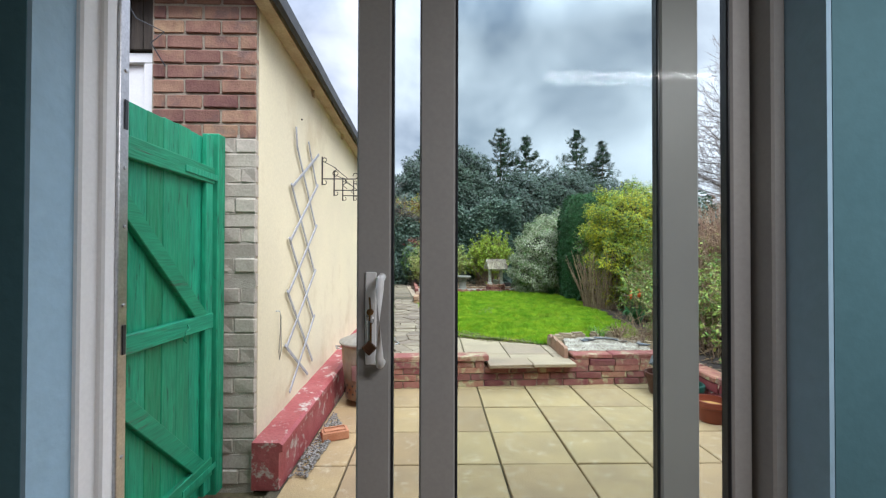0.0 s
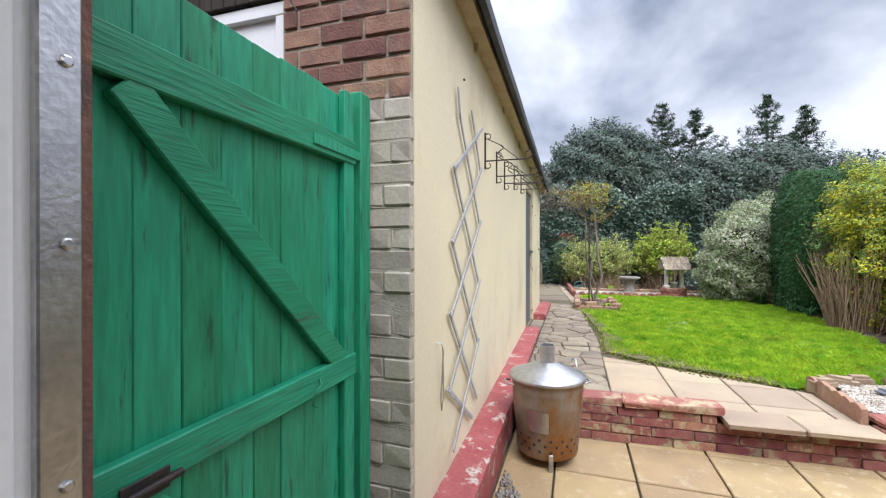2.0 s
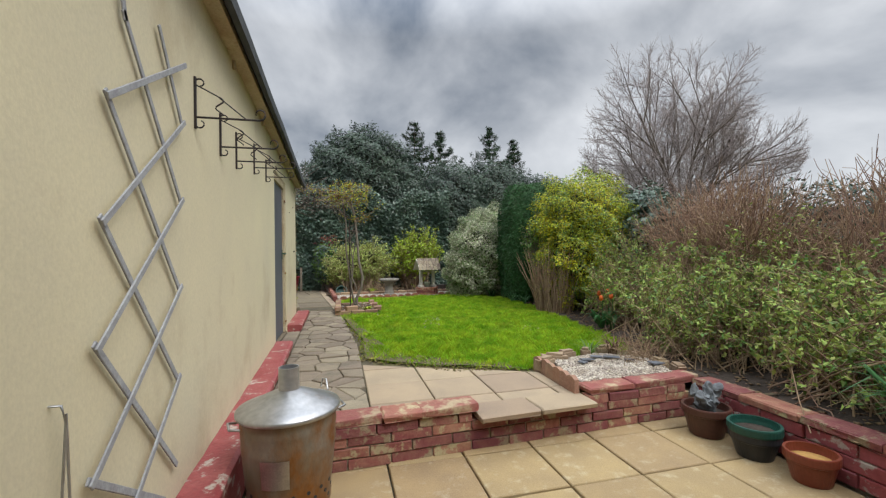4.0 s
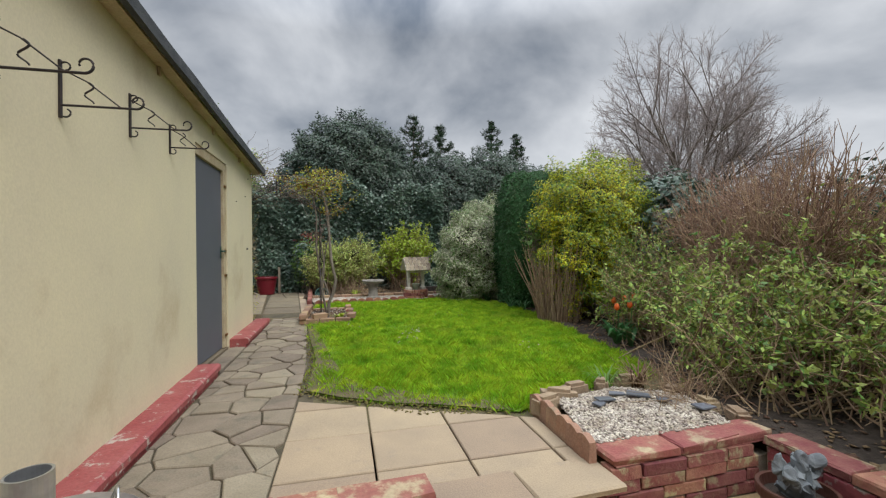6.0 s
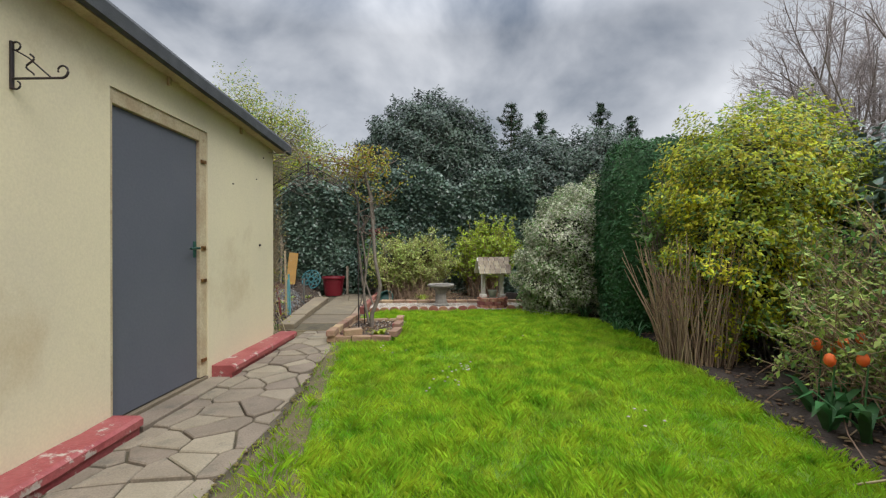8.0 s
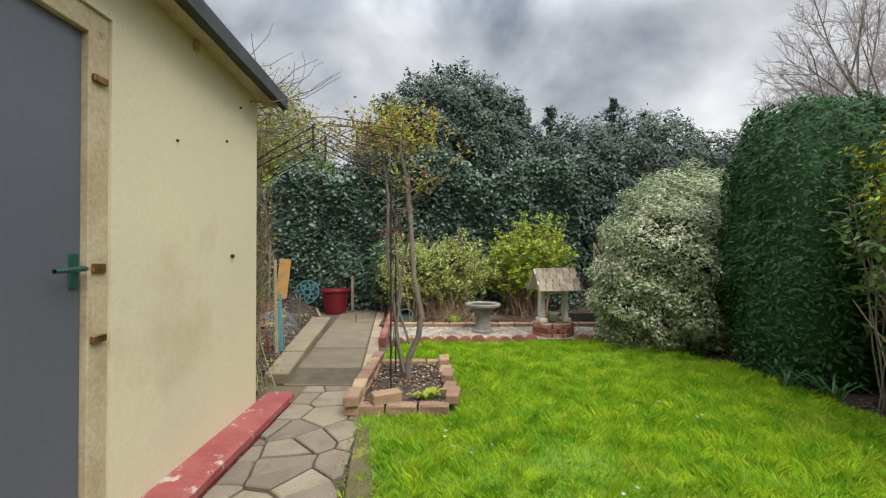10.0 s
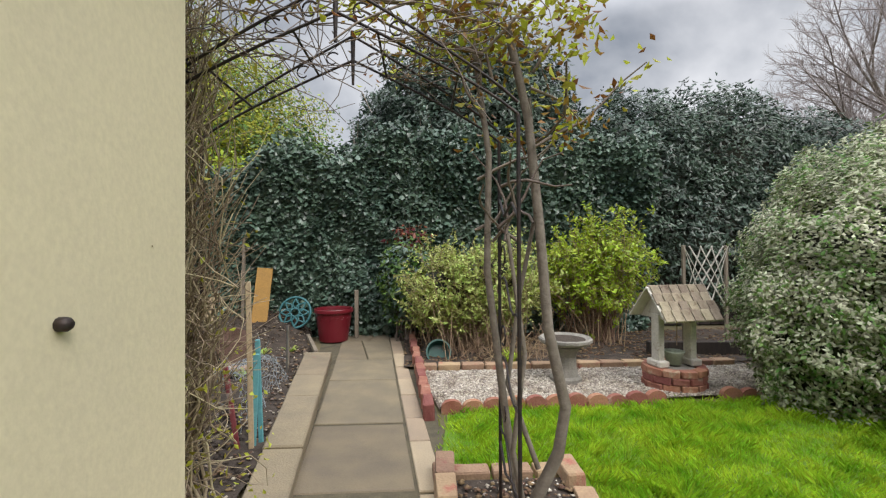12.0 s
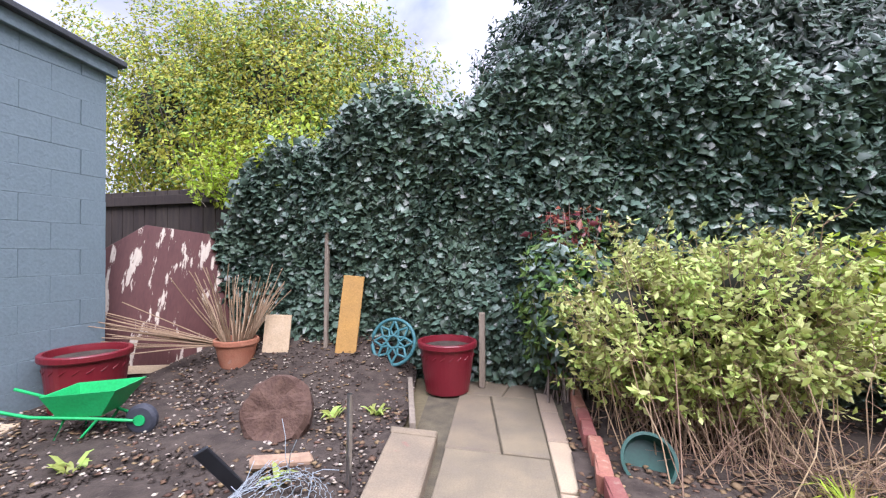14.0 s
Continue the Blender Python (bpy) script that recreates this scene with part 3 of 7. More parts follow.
def build_sliding_door():
    d = thing("sliding_door", 0, 1.25, -0.05, label="white-framed two-leaf sliding glass patio door, half open", category="sliding door", kind="structure")
    # outer frame
    fr = bmesh.new()
    stile(fr, 0.945, 0.985, -0.11, 0.09, 0.0, 2.38)
    jamb = bmesh.new()
    stile(jamb, -1.0, -0.962, -0.11, 0.052, 0.0, 2.38)
    part("jamb", jamb, M_UPVC, d, "white door jamb")
    stile(fr, -0.962, 0.945, -0.11, 0.09, 2.32, 2.38)
    stile(fr, -0.962, 0.945, -0.11, 0.09, 0.0, 0.03)
    # frame and both leaves take the grey copy, so their shade is painted in
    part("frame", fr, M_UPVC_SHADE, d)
    fin = bmesh.new()
    stile(fin, -0.975, -0.945, -0.05, -0.005, 0.03, 2.32)
    stile(fin, 0.915, 0.945, 0.0, 0.05, 0.03, 2.32)
    part("track_fin", fin, M_UPVC, d)
    part("strike_plate", box(-0.962, -0.950, 0.012, 0.050, 0.03, 2.32, 0.002), M_STEEL, d, "long steel strike plate with screws")
    for z in (1.03, 0.42, 1.72):
        part("strike_slot", box(-0.952, -0.947, 0.03, 0.043, z, z + 0.09), M_BLACK, d)
    for z in (0.30, 0.72, 1.18, 1.42, 1.60, 1.9):
        s = lathe([(0.006, 0), (0.006, 0.003), (0.004, 0.004)], 10)
        s.transform(pose(-0.950, 0.035, z, 0, 90, 0))
        part("screw", s, M_STEEL, d)
    # fixed leaf on the inner track, sliding leaf on the outer track
    for nm, x0, x1, y0, y1 in (("fixed_leaf", -0.045, 0.935, -0.045, -0.002), ("sliding_leaf", -0.238, 0.815, 0.012, 0.055)):
        leaf = bmesh.new()
        wl_, wr_ = 0.104, (0.06 if nm == "fixed_leaf" else 0.12)
        stile(leaf, x0, x0 + wl_, y0, y1, 0.03, 2.32)
        stile(leaf, x1 - wr_, x1, y0, y1, 0.03, 2.32)
        stile(leaf, x0 + wl_, x1 - wr_, y0, y1, 2.22, 2.32)
        stile(leaf, x0 + wl_, x1 - wr_, y0, y1, 0.03, 0.13)
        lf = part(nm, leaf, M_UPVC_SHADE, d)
        bead = bmesh.new()
        stile(bead, x0 + wl_, x0 + wl_ + 0.008, y0 + 0.004, y1 - 0.004, 0.13, 2.22)
        stile(bead, x1 - wr_ - 0.008, x1 - wr_, y0 + 0.004, y1 - 0.004, 0.13, 2.22)
        part("gasket", bead, M_BLACK, lf)
        g = part("pane", box(x0 + wl_ + 0.008, x1 - wr_ - 0.008, (y0 + y1) / 2 - 0.003, (y0 + y1) / 2 + 0.003, 0.13, 2.22), M_GLASS, lf, "clear glass pane")
        g.visible_shadow = False
        if nm == "sliding_leaf":
            pl = box(x0 + 0.028, x0 + 0.062, y0 - 0.008, y0 - 0.001, 1.005, 1.285, 0.003)
            part("lock_plate", pl, M_UPVC, lf)
            prof = [(0, 0.0), (-0.045, 0.004), (-0.058, 0.03), (-0.060, 0.13), (-0.058, 0.225), (-0.045, 0.252), (0, 0.258)]
            v, f = tubes([([(x0 + 0.078 + 0.0 * a, y0 + a, 1.012 + b) for a, b in prof], 0.012, 0.012)], 10)
            part("handle", raw("handle", v, f, M_UPVC, True), None, lf, "curved white pull handle")
            cyl = lathe([(0.010, 0), (0.010, 0.012), (0.004, 0.014)], 14)
            cyl.transform(pose(x0 + 0.044, y0 - 0.008, 1.165, 90, 0, 0))
            part("lock_barrel", cyl, M_BRASS, lf)
    return d


build_sliding_door()


# ---------- garage ----------
def eave(y):
    return 2.98 - 0.056 * (y - 2.7)


GX = -1.16


def build_garage():
    g = thing("garage", -3, 6.2, 0, label="long cream-rendered garage with flat felt roof and grey side door", category="garage", kind="structure")

    def p(name, bm, m, label=""):
        bm.transform(Matrix.Translation((3, -6.2, 0)))
        return part(name, bm, m, g, label)

    def slope_box(y0, y1, z0, x0=GX - 0.22, x1=GX, top=-0.02):
        bm = box(x0, x1, y0, y1, z0, z0 + 1)
        for v in bm.verts:
            if v.co.z > z0 + 0.01:
                v.co.z = eave(v.co.y) + top
        return bm

    D0, D1, DT = 7.12, 8.19, 2.34
    p("wall_front", slope_box(2.745, D0, -0.25), M_RENDER, "cream rendered wall with damp stains")
    p("wall_rear", slope_box(D1, 9.56, -0.25), M_RENDER, "cream rendered wall with damp stains")
    p("wall_lintel", slope_box(D0, D1, DT), M_RENDER)
    p("wall_threshold", box(GX - 0.22, GX, D0, D1, -0.25, zp(7.7) + 0.03), M_PATHSLAB)
    p("wall_back", box(-4.6, GX - 0.22, 9.36, 9.56, -0.25, 2.5), M_RENDER)
    p("wall_far", box(-4.8, -4.6, 2.75, 9.56, -0.25, 2.5), M_RENDER)
    # felt roof with a turned-down edge
    rf = bmesh.new()
    prof = [(-4.9, 0.02), (-1.10, 0.05), (-1.02, 0.035), (-0.985, -0.01), (-0.985, -0.10), (-1.02, -0.11), (-1.03, -0.03), (-1.12, -0.02), (-4.9, -0.06)]
    rings = []
    for k in range(17):
        y = 2.60 + k * (9.70 - 2.60) / 16
        rings.append([rf.verts.new((x + 0.006 * noise.noise(Vector((x * 4, y * 1.3, 0))), y, eave(y) + z + 0.012 * noise.noise(Vector((x, y * 1.7, 3))))) for x, z in prof])
    n = len(prof)
    for a, b in zip(rings, rings[1:]):
        for i in range(n):
            rf.faces.new((a[i], a[(i + 1) % n], b[(i + 1) % n], b[i]))
    rf.faces.new(rings[0])
    rf.faces.new(rings[-1][::-1])
    bmesh.ops.recalc_face_normals(rf, faces=rf.faces[:])
    p("roof", rf, M_FELT, "dark mineral felt roof with turned-down edge")
    fb = bmesh.new()
    for y0, y1 in ((2.62, 9.70),):
        own = box(GX + 0.003, GX + 0.10, y0, y1, 0, 1)
        for v in own.verts:
            v.co.z = eave(v.co.y) + (-0.035 if v.co.z > 0.5 else -0.085)
        join(fb, own)
    p("soffit_board", fb, M_FRAMEWOOD, "weathered soffit board")
    for y in (3.9, 5.1, 6.3, 7.65, 8.75):
        cl = box(GX + 0.002, GX + 0.025, y, y + 0.03, eave(y) - 0.15, eave(y) - 0.08, 0.004)
        p("rafter_peg", cl, M_FRAMEWOOD)
    # door
    z0 = zp(7.7) + 0.04
    dr = p("door", box(GX - 0.085, GX - 0.04, D0 + 0.03, D1 - 0.10, z0, DT - 0.10, 0.004), M_DOOR, "plain dark grey painted door, shut")
    fr = bmesh.new()
    box(GX - 0.10, GX - 0.008, D0 + 0.001, D0 + 0.03, z0, DT - 0.002, 0.003, fr)
    box(GX - 0.10, GX - 0.012, D1 - 0.10, D1 - 0.001, z0, DT - 0.002, 0.003, fr)
    box(GX - 0.10, GX - 0.012, D0 + 0.03, D1 - 0.10, DT - 0.10, DT - 0.002, 0.003, fr)
    p("door_frame", fr, M_FRAMEWOOD, "peeling cream timber door frame")
    hd = bmesh.new()
    box(GX - 0.04, GX - 0.033, D1 - 0.155, D1 - 0.115, 1.22, 1.36, 0.003, hd)
    v, f = tubes([([(GX - 0.04, D1 - 0.135, 1.30), (GX + 0.01, D1 - 0.135, 1.30), (GX + 0.015, D1 - 0.16, 1.30), (GX + 0.015, D1 - 0.27, 1.295)], 0.011, 0.009)], 8)
    own = bmesh.new()
    tmp = raw("tmp_handle", v, f, M_STEEL)
    own.from_mesh(tmp)
    bpy.data.meshes.remove(tmp)
    join(hd, own)
    hd.transform(Matrix.Translation((3, -6.2, 0)))
    part("handle", hd, M_GREENPOT, dr, "lever handle with backplate")
    kp = box(GX - 0.012, GX - 0.002, D1 - 0.085, D1 - 0.02, 1.28, 1.32, 0.003)
    p("keep", kp, M_BRASS)
    for z in (0.30, 1.0, 2.05):
        hg = box(GX - 0.012, GX + 0.004, D1 - 0.09, D1 - 0.02, z, z + 0.03, 0.003)
        p("staple", hg, M_BRASS)


build_garage()


def bracket(name, y, z, reach, drop, curl=True):
    b = thing(name, GX, y, z, label="black wrought iron hanging basket bracket on the cream wall", category="bracket", group="basket brackets on the garage wall")
    part("back_bar", box(0.0, 0.012, -0.009, 0.009, -drop, 0.0, 0.002), M_IRON, b)
    low = -drop * 0.78
    tube_part("arm", [([(0.006, 0, low), (reach * 0.6, 0, low + 0.0), (reach, 0, low)], 0.006, 0.006)], M_IRON, b, 6)
    tube_part("stay", [([(0.006, 0, -drop * 0.15), (reach * 0.35, 0, low * 0.45), (reach * 0.78, 0, low + 0.004)], 0.004, 0.004)], M_IRON, b, 6)

    def curl_line(cx, cz, r, a0, a1, k=14):
        return [(cx + r * (1 - 0.45 * i / k) * math.cos(a0 + (a1 - a0) * i / k), 0, cz + r * (1 - 0.45 * i / k) * math.sin(a0 + (a1 - a0) * i / k)) for i in range(k + 1)]

    tube_part("hook", [(curl_line(reach, low + 0.035, 0.035, -math.pi / 2, math.pi * 1.1), 0.006, 0.004)], M_IRON, b, 6)
    tube_part("scroll", [(curl_line(0.03, -drop * 0.12, 0.028, math.pi, -math.pi * 0.5), 0.005, 0.004)], M_IRON, b, 6)
    tube_part("scroll", [(curl_line(0.03, -drop * 0.9, 0.028, math.pi, math.pi * 2.4), 0.005, 0.004)], M_IRON, b, 6)
    tube_part("scroll", [([(reach * 0.38 + 0.02 * math.sin(a * 1.2), 0, low + 0.12 - 0.016 * a) for a in np.linspace(0, 6.5, 14)], 0.005, 0.004)], M_IRON, b, 6)
    return b


for by, bz in ((4.25, 2.28), (4.75, 2.24), (5.19, 2.24), (5.88, 2.33), (6.52, 2.32)):
    bracket("basket_bracket", by, bz, 0.34 if by < 6 else 0.26, 0.29 if by < 6 else 0.24)


def build_trellis():
    """A concertina trellis, half pulled open, nailed to the wall."""
    t = thing("trellis", GX, 3.70, 1.2, label="grey weathered concertina trellis hung on the cream wall", category="trellis")
    # long laths pinned where they cross, three cells wide
    left = [(-0.385 - 0.09 * (1.83 - z), z - 1.2) for z in (1.83, 1.40, 0.99, 0.58)]
    right = [(0.29 - 0.07 * (1.83 - z), z - 1.2) for z in (2.24, 1.94, 1.55, 1.125, 0.70, 0.31)]
    rising = [(right[i], left[i]) for i in range(4)] + [(right[4], (-0.42, -0.98))]
    falling = [(left[i], right[i + 3]) for i in range(3)] + [(left[3], (0.04, -0.98)), ((-0.26, 0.97), right[2]), ((0.05, 1.08), right[1]), ((-0.29, 1.11), (-0.26, 0.97))]
    segs = rising + falling
    for k, ((y0, z0), (y1, z1)) in enumerate(segs):
        dz, dy = z1 - z0, y1 - y0
        ln = math.hypot(dy, dz)
        bm = box(-0.004, 0.004, -0.013, 0.013, -ln / 2 - 0.02, ln / 2 + 0.02, 0.002)
        bm.transform(pose(0.02 + 0.010 * (dz * dy > 0), (y0 + y1) / 2, (z0 + z1) / 2, math.degrees(math.atan2(-dy, dz)), 0, 0))
        part("lath", bm, M_TRELLIS, t)


build_trellis()

hook = thing("wall_hook", GX, 3.05, 0.87, label="thin wire loop hanging from a hook on the cream wall", category="hook")
tube_part("wire", [([(0.0, 0, 0), (0.03, 0, 0.0), (0.035, 0.01, -0.05), (0.02, 0.015, -0.30), (0.02, 0.03, -0.36), (0.025, 0.045, -0.30), (0.03, 0.02, -0.03)], 0.004, 0.004)], M_GALV, hook, 5)
for ny, nz in ((9.19, 1.34), (8.62, 1.95), (9.12, 2.08), (9.3, 2.36), (3.6, 2.45)):
    pg = lathe([(0.018, 0), (0.018, 0.02), (0.012, 0.028)], 10)
    pg.transform(pose(0, 0, 0, 0, 90, 0))
    ob = new("wall_plug", to_mesh("wall_plug", pg, M_IRON, True))
    ob.matrix_basis = pose(GX, ny, nz) @ Matrix.Scale(0.7 if ny == 9.19 else 0.4, 4)
    tagged(ob, "dark metal plug stub fixed in the cream wall", "wall plug")


# ---------- brick pier, gate ----------
def brick_mesh(name, l, d, h, seed, material, bev=0.006, wob=0.004):
    rng = random.Random(seed)
    bm = box(-l / 2, l / 2, -d / 2, d / 2, 0, h, bev)
    for v in bm.verts:
        v.co += Vector((rng.uniform(-wob, wob) * 0.5, rng.uniform(-wob, wob), rng.uniform(-wob, wob) * 0.6))
    return to_mesh(name, bm, material)


COURSE = 0.097


def put_piece(name, me, parent, x, y, z, rz=0.0, label=""):
    ob = new(name, me)
    ob.parent = parent
    ob.matrix_basis = pose(x, y, z, 0, 0, rz)
    return ob


def build_pier():
    w = thing("brick_wall", -1.5, 2.72, -0.19, label="garage front of old red brick above masonry-painted bricks", category="wall", kind="structure")
    part("backing", box(-1.84 + 1.5, -1.166 + 1.5, -0.005, 0.2, -0.06, 5.0), M_MORTAR, w)
    part("backing", box(-1.385 + 1.5, -1.166 + 1.5, -0.010, -0.0051, -0.06, 2.25), M_MORTAR_GREY, w)
    L = 0.235
    full_g = [brick_mesh("brick", L - 0.008, 0.10, COURSE - 0.008, s, M_BRICK_GREY, 0.005, 0.006) for s in range(3)]
    half_a = [brick_mesh("brick", L * 0.42 - 0.008, 0.10, COURSE - 0.008, s + 5, M_BRICK_GREY, 0.005, 0.006) for s in range(2)]
    half_b = [brick_mesh("brick", L * 0.58 - 0.008, 0.10, COURSE - 0.008, s + 9, M_BRICK_GREY, 0.005, 0.006) for s in range(2)]
    full_r = [brick_mesh("brick", L - 0.014, 0.10, COURSE - 0.014, s + 12, M_BRICK_RED) for s in range(4)]
    half_r = [brick_mesh("brick", L * 0.5 - 0.014, 0.10, COURSE - 0.014, s + 17, M_BRICK_RED) for s in range(3)]
    rng = random.Random(4)
    for k in range(47):
        z = k * COURSE
        top = z > 2.22
        if not top:
            j = rng.uniform(-0.003, 0.003)
            if k % 2:
                put_piece("brick", rng.choice(full_g), w, 0.34 - 0.235 / 2, 0.035 + j, z)
            else:
                a, b = (half_a, half_b) if k % 4 else (half_b, half_a)
                la = 0.42 * L if k % 4 else 0.58 * L
                put_piece("brick", rng.choice(a), w, 0.34 - L + la / 2, 0.035 + j, z)
                put_piece("brick", rng.choice(b), w, 0.34 - (L - la) / 2, 0.035 - j, z)
        elif z < 4.6:
            x = 0.34
            pattern = (0.5, 1, 1, 1) if k % 2 else (1, 1, 1, 0.5)
            for s in pattern:
                s = min(s, (x + 0.335) / L)
                if s < 0.15:
                    break
                ob = put_piece("brick", rng.choice(full_r), w, x - L * s / 2, 0.035 + rng.uniform(-0.004, 0.004), z)
                ob.matrix_basis = ob.matrix_basis @ Matrix.Diagonal(((L * s - 0.014) / (L - 0.014), 1, 1, 1))
                x -= L * s


build_pier()


def build_gate():
    g = thing("garden_gate", -1.38, 2.0, PATIO, label="tall green-painted ledged and braced timber gate, shut", category="gate")
    rng = random.Random(2)
    y = -0.68
    k = 0
    while y < 0.52:
        w_ = 0.118 if k else 0.10
        top = 2.155 + 0.02 * (y + 0.6) + rng.uniform(-0.006, 0.006)
        bm = box(-0.022, 0.0 + rng.uniform(-0.002, 0.002), y, min(y + w_ - 0.0012, 0.53), 0.05, top, 0.003)
        part("board", bm, M_GREEN, g)
        y += w_
        k += 1
    for z0, z1, t in ((1.90, 2.0, 0.0), (1.03, 1.12, 0.0), (0.14, 0.25, 0.0)):
        bm = box(0.002, 0.036, -0.66, 0.55, z0, z1, 0.004)
        part("rail", bm, M_GREEN_RAIL, g)
    part("stile", box(0.0, 0.03, 0.47, 0.545, 0.05, 2.19, 0.004), M_GREEN, g)
    part("post", box(-0.05, 0.045, 0.575, 0.66, 0.0, 2.22, 0.006), M_GREEN, g, "green gate post against the brick pier")
    for (y0, z0), (y1, z1) in (((-0.38, 1.90), (0.45, 1.10)), ((-0.38, 1.02), (0.45, 0.22))):
        ln = math.hypot(y1 - y0, z1 - z0)
        bm = box(0.003, 0.034, -0.045, 0.045, -ln / 2, ln / 2, 0.004)
        bm.transform(pose(0, (y0 + y1) / 2, (z0 + z1) / 2, math.degrees(math.atan2(-(y1 - y0), z1 - z0)), 0, 0))
        part("brace", bm, M_GREEN_RAIL, g)
    for z in (1.94, 0.19):
        part("hinge", box(0.036, 0.042, 0.25, 0.64, z - 0.018, z + 0.018, 0.002), M_GREEN, g, "painted iron strap hinge")
    tube_part("hook", [([(0.04, 0.28, 1.09), (0.055, 0.27, 1.07), (0.055, 0.24, 1.06), (0.055, 0.22, 1.02), (0.055, 0.25, 1.0)], 0.004, 0.004)], M_GREEN, g, 6)
    bolt = part("bolt_plate", box(0.036, 0.042, -0.40, -0.29, 1.02, 1.07, 0.002), M_IRON, g, "rusty sliding bolt")
    tube_part("bolt_bar", [([(0.05, -0.42, 1.045), (0.05, -0.27, 1.045)], 0.009, 0.009)], M_IRON, bolt, 8)


build_gate()


def build_annex_window():
    w = thing("window_1", -1.95, 2.80, 2.0, label="white plastic framed window beyond the gate", category="window", kind="structure")
    fr = bmesh.new()
    for x0, x1, z0, z1 in ((-0.62, 0.10, 0.54, 0.61), (0.03, 0.10, -0.6, 0.54), (-0.62, -0.55, -0.6, 0.54), (-0.55, 0.03, -0.6, -0.52)):
        box(x0, x1, -0.05, 0.02, z0, z1, 0.006, fr)
    part("window_frame", fr, M_UPVC, w)
    part("panel", box(-0.55, 0.03, -0.02, 0.0, -0.52, 0.54, 0.0), M_UPVC, w)
    hd = thing("cladding", -2.1, 2.78, 2.62, label="brown vertical board cladding above the white window", category="cladding", kind="structure")
    for k in range(9):
        part("board", box(-0.45 + k * 0.08, -0.375 + k * 0.08, -0.05, 0.0, 0.0, 0.9, 0.004), M_FENCE, hd)


build_annex_window()
cable = thing("cable", -1.75, 2.66, 2.9, label="thin dark cable drooping beside the brickwork", category="cable")
tube_part("wire", [([(-0.25, 0, 0.05), (-0.15, -0.01, -0.12), (0.02, 0.0, -0.2), (-0.05, -0.02, -0.28), (0.03, 0.0, -0.42)], 0.004, 0.004)], M_BLACK, cable, 5)


# ---------- plinths ----------
def plinth(y0, y1, base, x1, top0, top1, label):
    p = thing("plinth", GX, (y0 + y1) / 2, base, label=label, category="plinth", kind="structure")
    yc = (y0 + y1) / 2
    bm = bmesh.new()
    n = max(2, int((y1 - y0) / 0.12))
    rings = []
    prof = [(0.002, 0), (x1 - GX - 0.02, 0), (x1 - GX - 0.02, 0.72), (x1 - GX + 0.004, 0.74), (x1 - GX + 0.004, 0.93), (x1 - GX - 0.02, 1.0), (0.002, 1.0)]
    for k in range(n + 1):
        y = y0 + (y1 - y0) * k / n
        top = top0 + (top1 - top0) * k / n - base
        rings.append([bm.verts.new((x + 0.006 * noise.noise(Vector((x * 9, y * 6, z * 4))), y - yc, z * top if z < 0.5 else top - (1 - z) * 0.22 + 0.006 * noise.noise(Vector((y * 5, z, 1))))) for x, z in prof])
    m = len(prof)
    for a, b in zip(rings, rings[1:]):
        for i in range(m):
            bm.faces.new((a[i], b[i], b[(i + 1) % m], a[(i + 1) % m]))
    bm.faces.new(rings[0][::-1])
    bm.faces.new(rings[-1])
    bmesh.ops.recalc_face_normals(bm, faces=bm.faces[:])
    part("kerb", bm, M_REDPAINT, p)


plinth(2.66, 7.14, PATIO - 0.02, -0.965, 0.09, 0.215, "red-painted flaking concrete plinth along the cream wall")
plinth(8.24, 9.78, zp(8.5) - 0.05, -0.955, 0.235, 0.25, "short red-painted plinth beside the grey door")


# ---------- patio ----------
def slab_piece(poly, z, thick, material, parent, name="slab", bev=0.006, tilt=0.004, rng=random):
    cx, cy = sum(p[0] for p in poly) / len(poly), sum(p[1] for p in poly) / len(poly)
    bm = prism([(x - cx, y - cy) for x, y in poly], -thick, 0, bev)
    me = to_mesh(name, bm, material)
    ob = new(name, me)
    ob.parent = parent
    p0 = parent.matrix_basis.translation
    ob.matrix_basis = pose(cx - p0.x, cy - p0.y, z - p0.z, rng.uniform(-tilt, tilt) * 60, rng.uniform(-tilt, tilt) * 60, 0)
    return ob


def build_patio():
    p = thing("patio", 0.7, 3.0, PATIO - 0.05, label="patio of buff textured concrete slabs with open joints", category="patio", kind="structure")
    part("bed", box(-1.75, 1.95, -1.70, 1.78, -0.02, 0.024), M_JOINT, p)
    rng = random.Random(3)
    xs = [-0.97 + 0.0, -0.61, -0.08, 0.47, 1.005, 1.52, 2.06, 2.60]
    ys = [1.34, 1.86, 2.40, 2.93, 3.46, 4.02, 4.56, 4.74]
    for i in range(len(xs) - 1):
        for j in range(len(ys) - 1):
            g = 0.007
            x0, x1, y0, y1 = xs[i] + g, xs[i + 1] - g, ys[j] + g, ys[j + 1] - g
            if j == 5:
                y1 += 0.0
            slab_piece([(x0, y0), (x1, y0), (x1, y1), (x0, y1)], PATIO + rng.uniform(-0.004, 0.004), 0.04, M_SLAB, p, rng=rng)


build_patio()


